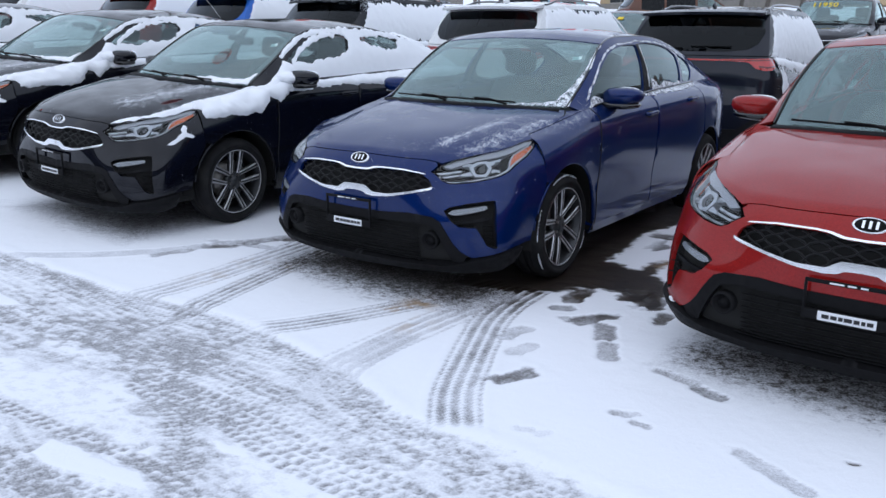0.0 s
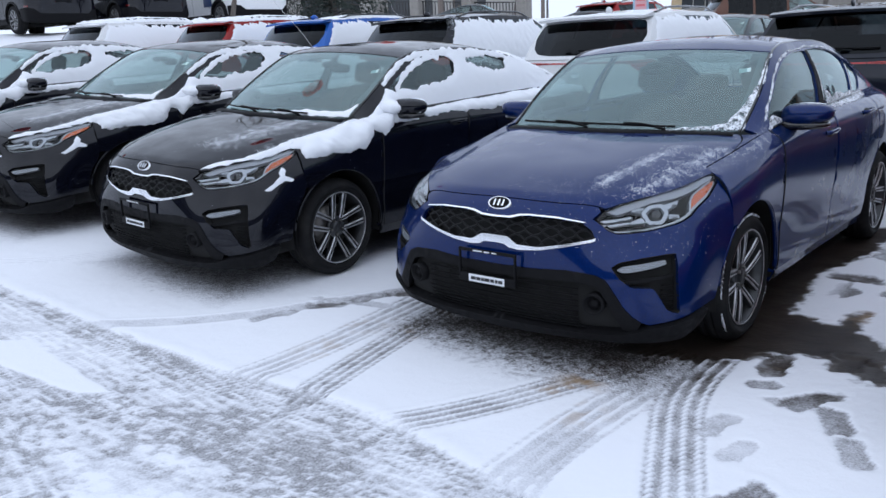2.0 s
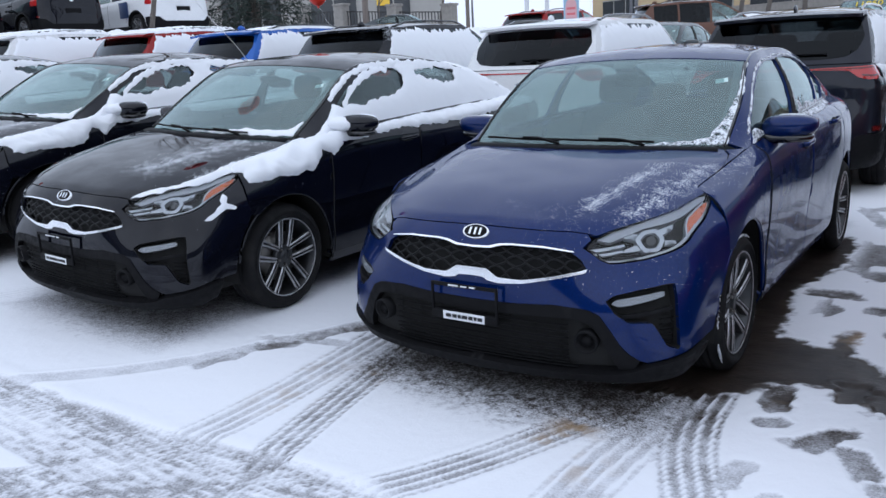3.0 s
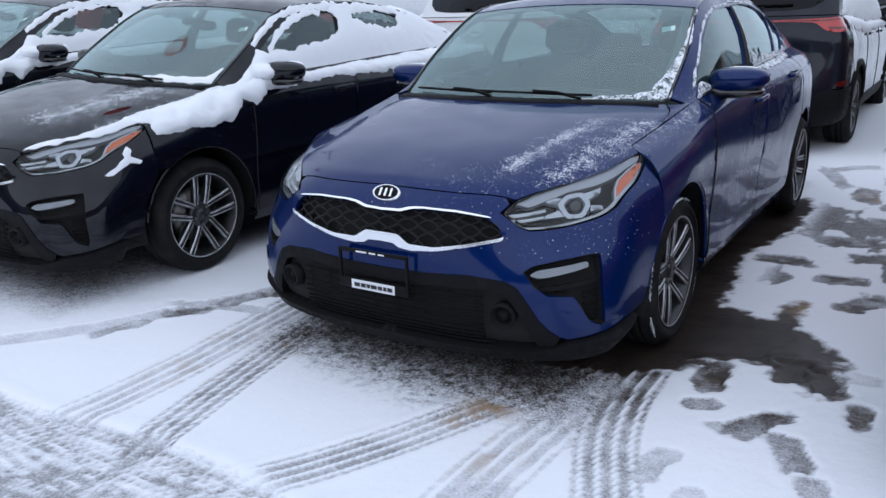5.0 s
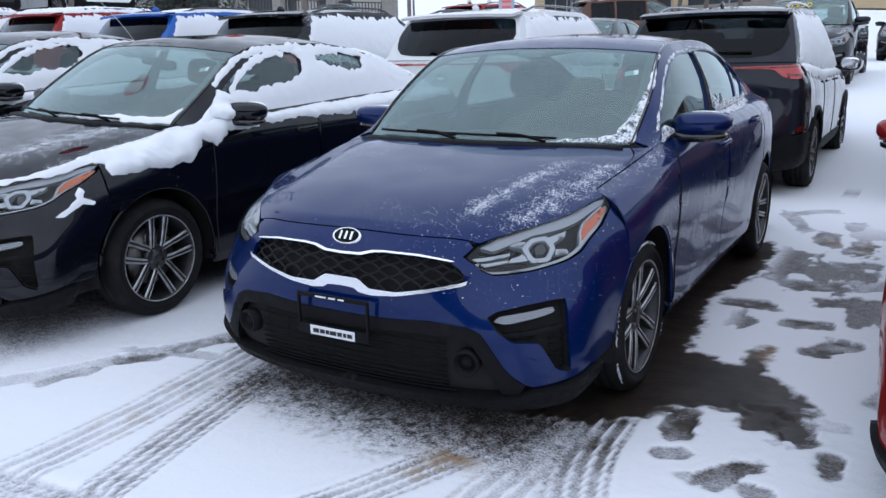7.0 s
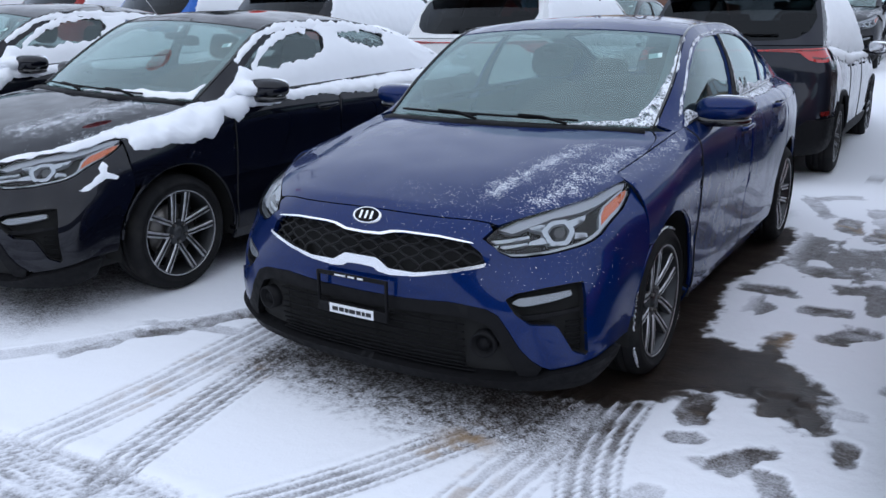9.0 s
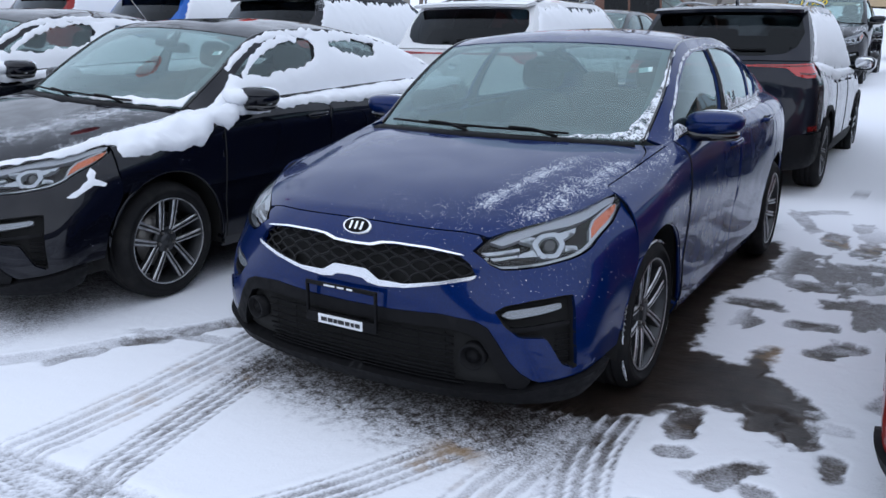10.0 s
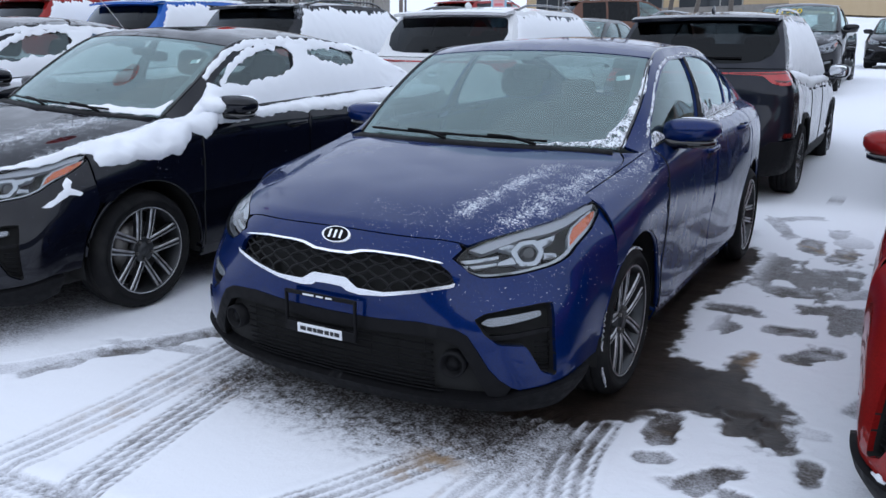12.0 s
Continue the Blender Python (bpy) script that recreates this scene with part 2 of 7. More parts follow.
def dense(poly, step, closed=True):
    """A polygon or line with a point every step or so."""
    poly = np.asarray(poly, float)
    ends = np.roll(poly, -1, 0) if closed else poly[1:]
    out = []
    for a, b in zip(poly, ends):
        k = max(1, int(math.ceil(np.linalg.norm(b - a) / step)))
        out += [a + (b - a) * i / k for i in range(k)]
    if not closed:
        out.append(poly[-1])
    return np.array(out)


def rounded(poly, r=0.3, n=4):
    """A polygon with its corners cut into curves; r: the part of each side that is given up."""
    poly = np.asarray(poly, float)
    out = []
    for a, b, c in zip(np.roll(poly, 1, 0), poly, np.roll(poly, -1, 0)):
        p, q = b + (a - b) * r, b + (c - b) * r
        for i in range(n + 1):
            t = i / n
            out.append((1 - t) ** 2 * p + 2 * t * (1 - t) * b + t * t * q)
    return np.array(out)


def edge_distance(poly, pts):
    best = np.full(len(pts), 1e9)
    for a, b in zip(poly, np.roll(poly, -1, 0)):
        ab = b - a
        t = np.clip(((pts - a) @ ab) / max(ab @ ab, 1e-12), 0, 1)
        best = np.minimum(best, np.linalg.norm(pts - a - t[:, None] * ab, axis=1))
    return best


def triangulate(outline, holes, step):
    """Points, triangles and the rings (lists of indices) of a flat region with holes."""
    rings = [dense(outline, step)] + [dense(h, step) for h in holes]
    lo, hi = rings[0].min(0), rings[0].max(0)
    gx, gy = np.arange(lo[0], hi[0], step), np.arange(lo[1], hi[1], step)
    grid = np.array(np.meshgrid(gx, gy)).reshape(2, -1).T + step * 0.31
    if len(grid):
        keep = inside(rings[0], grid)
        for h in rings[1:]:
            keep &= ~inside(h, grid)
        grid = grid[keep]
        for r in rings:
            if len(grid):
                grid = grid[edge_distance(r, grid) > step * 0.45]
    pts = np.concatenate(rings + ([grid] if len(grid) else []))
    edges, loops, k = [], [], 0
    for r in rings:
        idx = list(range(k, k + len(r)))
        edges += list(zip(idx, idx[1:] + idx[:1]))
        loops.append(idx)
        k += len(r)
    vs, _, fs, orig, _, _ = delaunay_2d_cdt([Vector(p) for p in pts], edges, [], 0, 1e-6)
    p2 = np.array([tuple(v) for v in vs])
    back = {}
    for i, o in enumerate(orig):
        for j in o:
            back[j] = i
    loops = [[back[i] for i in lp if i in back] for lp in loops]
    tri = np.array([tuple(f)[:3] for f in fs])
    mid = p2[tri].mean(1)
    keep = inside(rings[0], mid)
    for h in rings[1:]:
        keep &= ~inside(h, mid)
    return p2, tri[keep], loops


def normals_of(f, u, v, e=1e-3):
    a, b = f(u + e, v) - f(u - e, v), f(u, v + e) - f(u, v - e)
    n = np.cross(a, b)
    return n / np.maximum(np.linalg.norm(n, axis=1, keepdims=True), 1e-12)


def skin(name, f, outline, holes=(), step=0.03, scale=(1.0, 1.0), lift=0.0, rim=0.012, mirror=False, flip=False, thick=None):
    """A panel: the flat region outline (less the holes) laid on the surface f(u, v), raised by lift along its normal and with its edges turned in by rim.
    scale: metres to one unit of u and v, so that the pieces come out even. thick(p): extra height at each flat point."""
    sc = np.array(scale, float)
    p2, tri, loops = triangulate(np.asarray(outline, float) * sc, [np.asarray(h, float) * sc for h in holes], step)
    u, v = p2[:, 0] / sc[0], p2[:, 1] / sc[1]
    n = normals_of(f, u, v) * (-1 if flip else 1)
    h = lift + (thick(p2 / sc) if thick else 0.0)
    top = f(u, v) + n * (h[:, None] if isinstance(h, np.ndarray) else h)
    verts, faces = [top], [tuple(t) for t in tri]
    k = len(top)
    if rim:
        for lp in loops:
            a = top[lp]
            b = f(u[lp], v[lp]) + n[lp] * (lift - rim)
            m = len(lp)
            verts += [a, b]
            faces += [(k + i, k + m + i, k + m + (i + 1) % m, k + (i + 1) % m) for i in range(m)]
            k += 2 * m
    verts = np.concatenate(verts)
    fn = np.cross(verts[tri[:, 1]] - verts[tri[:, 0]], verts[tri[:, 2]] - verts[tri[:, 0]])
    if (fn * n[tri[:, 0]]).sum() < 0:
        faces = [tuple(reversed(q)) for q in faces]
    if mirror:
        verts = verts * np.array((-1, 1, 1))
        faces = [tuple(reversed(q)) for q in faces]
    return mesh_of(name, verts, faces)


def both(name, mat, parent, label="", **kw):
    """The same panel on both sides of a car."""
    return [part(name, skin(name, mirror=k, **kw), mat, parent, label) for k in (False, True)]


def tube(name, pts, radius, sides=8, closed=False, flat=None):
    """A round bar along points; flat: (width, height) of an oval bar instead."""
    pts = np.asarray(pts, float)
    n = len(pts)
    t = np.gradient(pts, axis=0) if not closed else np.roll(pts, -1, 0) - np.roll(pts, 1, 0)
    t /= np.maximum(np.linalg.norm(t, axis=1, keepdims=True), 1e-9)
    up = np.tile(np.array((0.0, 0.0, 1.0)), (n, 1))
    up[np.abs(t[:, 2]) > 0.95] = (0, 1, 0)
    a = np.cross(t, up)
    a /= np.linalg.norm(a, axis=1, keepdims=True)
    b = np.cross(a, t)
    r = np.broadcast_to(np.asarray(radius, float), (n,))
    w, h = flat if flat else (1, 1)
    verts = []
    for i in range(sides):
        q = 2 * math.pi * i / sides
        verts.append(pts + a * (math.cos(q) * r * w)[:, None] + b * (math.sin(q) * r * h)[:, None])
    verts = np.stack(verts, 1).reshape(-1, 3)
    faces = []
    for j in range(n if closed else n - 1):
        k = (j + 1) % n
        faces += [(j * sides + i, j * sides + (i + 1) % sides, k * sides + (i + 1) % sides, k * sides + i) for i in range(sides)]
    if not closed:
        faces += [tuple(range(sides - 1, -1, -1)), tuple((n - 1) * sides + i for i in range(sides))]
    return mesh_of(name, verts, faces)


def lathe(name, profile, sides=48, axis="x", smooth=True):
    """A turned shape: profile of (along the axis, radius)."""
    profile = np.asarray(profile, float)
    q = np.linspace(0, 2 * math.pi, sides, endpoint=False)
    rings = []
    for h, r in profile:
        c, s = r * np.cos(q), r * np.sin(q)
        rings.append(np.stack({"x": (np.full(sides, h), c, s), "y": (c, np.full(sides, h), s), "z": (c, s, np.full(sides, h))}[axis], 1))
    faces = []
    for j in range(len(profile) - 1):
        faces += [(j * sides + i, (j + 1) * sides + i, (j + 1) * sides + (i + 1) % sides, j * sides + (i + 1) % sides) for i in range(sides)]
    return mesh_of(name, np.concatenate(rings), faces, smooth)


def box_bm(size, at=(0, 0, 0), bevel=0.0, taper=1.0, segs=2):
    bm = bmesh.new()
    bmesh.ops.create_cube(bm, size=1.0)
    for v in bm.verts:
        k = taper if v.co.z > 0 else 1.0
        v.co = Vector((v.co.x * size[0] * k + at[0], v.co.y * size[1] * k + at[1], v.co.z * size[2] + at[2]))
    if bevel:
        bmesh.ops.bevel(bm, geom=list(bm.edges), offset=bevel, segments=segs, affect="EDGES", profile=0.5)
    for f in bm.faces:
        f.smooth = bevel > 0 and segs > 1
    return bm


def blob(name, centre, size, power=2.6, n=20, m=14, warp=None):
    """A rounded box: a sphere with its shoulders pushed out."""
    th, ph = np.linspace(0, 2 * math.pi, n, endpoint=False), np.linspace(-math.pi / 2, math.pi / 2, m)
    T, P = np.meshgrid(th, ph)
    e = 2.0 / power
    sp = lambda a: np.sign(a) * np.abs(a) ** e
    v = np.stack([sp(np.cos(P)) * sp(np.cos(T)), sp(np.cos(P)) * sp(np.sin(T)), sp(np.sin(P))], -1).reshape(-1, 3)
    if warp:
        v = warp(v)
    v = v * np.array(size) / 2 + np.array(centre)
    f = [(j * n + i, j * n + (i + 1) % n, (j + 1) * n + (i + 1) % n, (j + 1) * n + i) for j in range(m - 1) for i in range(n)]
    return mesh_of(name, v, f)


def writing(name, text, size, mat, parent, m, depth=0.002, align="CENTER", squash=1.0, label=""):
    """Letters with the built-in font, turned into a mesh at the pose m under parent."""
    cu = bpy.data.curves.new(name, "FONT")
    cu.body, cu.size, cu.extrude, cu.align_x, cu.align_y = text, size, depth, align, "CENTER"
    tmp = new(name, cu)
    me = bpy.data.meshes.new_from_object(tmp.evaluated_get(bpy.context.evaluated_depsgraph_get()))
    bpy.data.objects.remove(tmp)
    bpy.data.curves.remove(cu)
    me.transform(m @ Matrix.Diagonal((squash, 1, 1, 1)))
    me.materials.clear()
    return part(name, me, mat, parent, label)

# ---- surfaces of a car body ----
def spline(ts, ps, t):
    """A smooth curve through the values ps at the places ts (both rising), for any t."""
    ts, ps, t = np.asarray(ts, float), np.asarray(ps, float), np.asarray(t, float)
    d = np.diff(ps, axis=0) / np.diff(ts).reshape((-1,) + (1,) * (ps.ndim - 1))
    m = np.empty_like(ps)
    m[0], m[-1] = d[0], d[-1]
    m[1:-1] = (d[1:] + d[:-1]) / 2
    i = np.clip(np.searchsorted(ts, t, side="right") - 1, 0, len(ts) - 2)
    h = ts[i + 1] - ts[i]
    u = np.clip((t - ts[i]) / h, -0.2, 1.2)
    ex = (1,) * (ps.ndim - 1)
    u_, h_ = u.reshape(u.shape + ex), h.reshape(h.shape + ex)
    return ((2 * u_**3 - 3 * u_**2 + 1) * ps[i] + (u_**3 - 2 * u_**2 + u_) * h_ * m[i]
            + (-2 * u_**3 + 3 * u_**2) * ps[i + 1] + (u_**3 - u_**2) * h_ * m[i + 1])


def tensor(us, vs, table, u, v):
    """A smooth surface value: table[v][u] at the places us, vs."""
    rows = np.stack([spline(us, row, u) for row in np.asarray(table, float)])
    vs, v = np.asarray(vs, float), np.asarray(v, float)
    d = np.diff(rows, axis=0) / np.diff(vs)[:, None]
    m = np.empty_like(rows)
    m[0], m[-1] = d[0], d[-1]
    m[1:-1] = (d[1:] + d[:-1]) / 2
    i = np.clip(np.searchsorted(vs, v, side="right") - 1, 0, len(vs) - 2)
    h = vs[i + 1] - vs[i]
    w = np.clip((v - vs[i]) / h, -0.2, 1.2)
    k = np.arange(len(w))
    return ((2 * w**3 - 3 * w**2 + 1) * rows[i, k] + (w**3 - 2 * w**2 + w) * h * m[i, k]
            + (-2 * w**3 + 3 * w**2) * rows[i + 1, k] + (w**3 - w**2) * h * m[i + 1, k])


class Body:
    """The skin of one kind of car: x across, y from the end that faces the viewer (0) to the other, z up. The right half; the left is mirrored."""
    def __init__(self, ys, side_x, side_z, face_x, face_y, face_z, rail, bow, crown):
        self.ys, self.sx, self.sz = ys, side_x, side_z
        self.fx, self.fy, self.fz = face_x, face_y, face_z
        self.rail, self.bowc, self.crownc = np.array(rail, float), bow, crown
        self.vs, self.fs, self.fv = range(len(side_x)), range(len(face_x[0])), range(len(face_x))

    def side(self, y, v):
        y, v = np.atleast_1d(np.asarray(y, float)), np.atleast_1d(np.asarray(v, float))
        y, v = np.broadcast_arrays(y, v)
        return np.stack([tensor(self.ys, self.vs, self.sx, y, v), y, tensor(self.ys, self.vs, self.sz, y, v)], 1)

    def v_at(self, y, z):
        y, z = np.broadcast_arrays(np.atleast_1d(np.asarray(y, float)), np.atleast_1d(np.asarray(z, float)))
        lo, hi = np.full(y.shape, -0.3), np.full(y.shape, len(self.sx) - 1.0)
        for _ in range(24):
            mid = (lo + hi) / 2
            below = self.side(y, mid)[:, 2] < z
            lo, hi = np.where(below, mid, lo), np.where(below, hi, mid)
        return (lo + hi) / 2

    def face(self, s, v):
        s, v = np.broadcast_arrays(np.atleast_1d(np.asarray(s, float)), np.atleast_1d(np.asarray(v, float)))
        sign, s = np.where(s < 0, -1.0, 1.0), np.abs(s)
        return np.stack([sign * tensor(self.fs, self.fv, self.fx, s, v), tensor(self.fs, self.fv, self.fy, s, v), tensor(self.fs, self.fv, self.fz, s, v)], 1)

    def rail_at(self, y):
        return spline(self.rail[:, 0], self.rail[:, 1:], np.atleast_1d(np.asarray(y, float)))

    def top(self, u, y):
        u, y = np.broadcast_arrays(np.atleast_1d(np.asarray(u, float)), np.atleast_1d(np.asarray(y, float)))
        r = self.rail_at(y)
        bow, crown = spline(*self.bowc, y), spline(*self.crownc, y)
        k = 1 - np.abs(u) ** 2.2
        return np.stack([u * r[:, 0], y - bow * k, r[:, 1] + crown * k], 1)

    def upper(self, y, w):
        y, w = np.broadcast_arrays(np.atleast_1d(np.asarray(y, float)), np.atleast_1d(np.asarray(w, float)))
        b, r = self.side(y, np.full(y.shape, len(self.sx) - 1.0)), self.rail_at(y)
        bulge = 0.12 * np.abs(r[:, 1] - b[:, 2]) * np.sin(np.pi * np.clip(w, 0, 1)) * 0.6
        return np.stack([b[:, 0] + (r[:, 0] - b[:, 0]) * w + bulge, y, b[:, 2] + (r[:, 1] - b[:, 2]) * w], 1)

    def w_at(self, y, z):
        y = np.atleast_1d(np.asarray(y, float))
        b, r = self.side(y, np.full(y.shape, len(self.sx) - 1.0))[:, 2], self.rail_at(y)[:, 1]
        return (np.asarray(z) - b) / np.maximum(r - b, 0.01)


FORTE_Y = (0.45, 0.88, 1.25, 2.2, 3.2, 3.8, 4.42)
FORTE_SIDE_X = (
    (0.790, 0.800, 0.820, 0.820, 0.820, 0.765, 0.600),
    (0.860, 0.866, 0.866, 0.862, 0.866, 0.828, 0.630),
    (0.876, 0.884, 0.868, 0.870, 0.876, 0.840, 0.645),
    (0.882, 0.892, 0.880, 0.886, 0.888, 0.844, 0.650),
    (0.862, 0.884, 0.880, 0.884, 0.884, 0.836, 0.645),
    (0.800, 0.842, 0.856, 0.858, 0.846, 0.788, 0.625),
    (0.715, 0.752, 0.785, 0.778, 0.738, 0.682, 0.590))
FORTE_SIDE_Z = (
    (0.17,) * 7, (0.29,) * 7, (0.47,) * 7,
    (0.64, 0.65, 0.65, 0.66, 0.68, 0.69, 0.69),
    (0.755, 0.79, 0.81, 0.84, 0.87, 0.885, 0.875),
    (0.825, 0.88, 0.925, 0.962, 0.992, 1.0, 0.955),
    (0.850, 0.915, 0.980, 1.025, 1.052, 1.058, 1.000))
FORTE_FACE_X = (
    (0, 0.35, 0.632, 0.772, 0.775),
    (0, 0.36, 0.665, 0.826, 0.850),
    (0, 0.36, 0.66, 0.832, 0.876),
    (0, 0.36, 0.64, 0.822, 0.887),
    (0, 0.35, 0.61, 0.785, 0.868),
    (0, 0.33, 0.55, 0.700, 0.780))
FORTE_FACE_Y = (
    (0.05, 0.070, 0.135, 0.28, 0.47),
    (0.00, 0.018, 0.090, 0.245, 0.485),
    (0.00, 0.015, 0.080, 0.26, 0.52),
    (0.012, 0.032, 0.135, 0.33, 0.60),
    (0.038, 0.055, 0.160, 0.35, 0.59),
    (0.095, 0.122, 0.230, 0.41, 0.62))
FORTE_FACE_Z = (
    (0.17, 0.17, 0.175, 0.18, 0.19),
    (0.29,) * 5, (0.47,) * 5,
    (0.62, 0.62, 0.62, 0.625, 0.63),
    (0.72, 0.72, 0.715, 0.735, 0.755),
    (0.80, 0.797, 0.80, 0.825, 0.862))
FORTE_RAIL = ((1.18, 0.700, 0.985), (1.45, 0.690, 1.17), (1.78, 0.632, 1.365), (2.25, 0.602, 1.41), (2.8, 0.598, 1.39),
              (3.3, 0.605, 1.29), (3.8, 0.635, 1.125), (4.05, 0.635, 1.05))
forte = Body(FORTE_Y, FORTE_SIDE_X, FORTE_SIDE_Z, FORTE_FACE_X, FORTE_FACE_Y, FORTE_FACE_Z, FORTE_RAIL,
             ((1.18, 1.78, 2.3, 3.3, 4.05), (0.14, 0.07, 0.0, -0.06, -0.10)),
             ((1.18, 1.78, 2.3, 3.0, 4.05), (0.012, 0.035, 0.055, 0.05, 0.012)))

# ---- ground: one sheet of trodden snow ----
def value_noise(x, y, seed=0):
    xi, yi = np.floor(x).astype(np.int64), np.floor(y).astype(np.int64)
    fx, fy = x - xi, y - yi
    fx, fy = fx * fx * (3 - 2 * fx), fy * fy * (3 - 2 * fy)

    def h(a, b):
        n = (a * 374761393 + b * 668265263 + seed * 974711) & 0x7FFFFFFF
        n = ((n ^ (n >> 13)) * 1274126177) & 0x7FFFFFFF
        return ((n ^ (n >> 16)) & 0xFFFF) / 65535.0
    return (h(xi, yi) * (1 - fx) + h(xi + 1, yi) * fx) * (1 - fy) + (h(xi, yi + 1) * (1 - fx) + h(xi + 1, yi + 1) * fx) * fy


def fbm(x, y, scale, octaves=4, seed=0):
    out, amp, tot = 0.0, 1.0, 0.0
    for o in range(octaves):
        out = out + amp * value_noise(x * scale * 2 ** o + 17.3 * o, y * scale * 2 ** o - 9.1 * o, seed + o)
        tot += amp
        amp *= 0.55
    return out / tot


def along(line, x, y):
    """Distance across (signed) and along a bent line, for points."""
    line = np.asarray(line, float)
    best, la, sd = np.full(x.shape, 1e9), np.zeros(x.shape), np.zeros(x.shape)
    run = 0.0
    for a, b in zip(line[:-1], line[1:]):
        d = b - a
        L = np.hypot(*d)
        t = np.clip(((x - a[0]) * d[0] + (y - a[1]) * d[1]) / L ** 2, 0, 1)
        px, py = x - a[0] - t * d[0], y - a[1] - t * d[1]
        r = np.hypot(px, py)
        s = np.sign(d[0] * py - d[1] * px)
        m = r < best
        best, la, sd = np.where(m, r, best), np.where(m, run + t * L, la), np.where(m, s * r, sd)
        run += L
    return sd, la, best


def curve_through(pts, n=40):
    pts = np.asarray(pts, float)
    k = np.r_[0, np.cumsum(np.hypot(*np.diff(pts, axis=0).T))]
    return spline(k, pts, np.linspace(0, k[-1], n))


def smooth(a, b, x):
    t = np.clip((x - a) / (b - a), 0, 1)
    return t * t * (3 - 2 * t)


def terrain(x, y):
    """The lie of the land: the lot climbs gently, and a bank leads up to the street."""
    x, y = np.asarray(x, float), np.asarray(y, float)
    slope = 0.04 * np.clip(-x - 0.9, 0, 14) + 0.12 * np.clip(y - 8.2, 0, 6) * smooth(-12, -2, x)
    u = -0.83 * x + 0.55 * y
    return slope + 1.75 * smooth(16.5, 22.0, u) + 0.025 * np.clip(u - 21, 0, 60) - 0.65 * np.exp(-((x + 23) ** 2 + (y - 31.5) ** 2) / 25)


CAR_NOSES = ((0.0, 0.0), (-2.55, -0.30), (-5.1, -0.35), (2.6, -0.05), (-7.6, -0.4))


def slush(x, y):
    """Grains of dirty snow that dripped off each front bumper, from 0 to 1."""
    out = np.zeros(x.shape)
    for cx, cy in CAR_NOSES:
        k = smooth(-0.30, 0.14, y - cy - 0.12 * np.abs(x - cx - 0.2)) * smooth(0.92, 0.62, np.abs(x - cx)) * (y < cy + 1.2)
        out = np.maximum(out, k * (1.0 if cx in (0.0, 2.6) else 0.55))
    return out


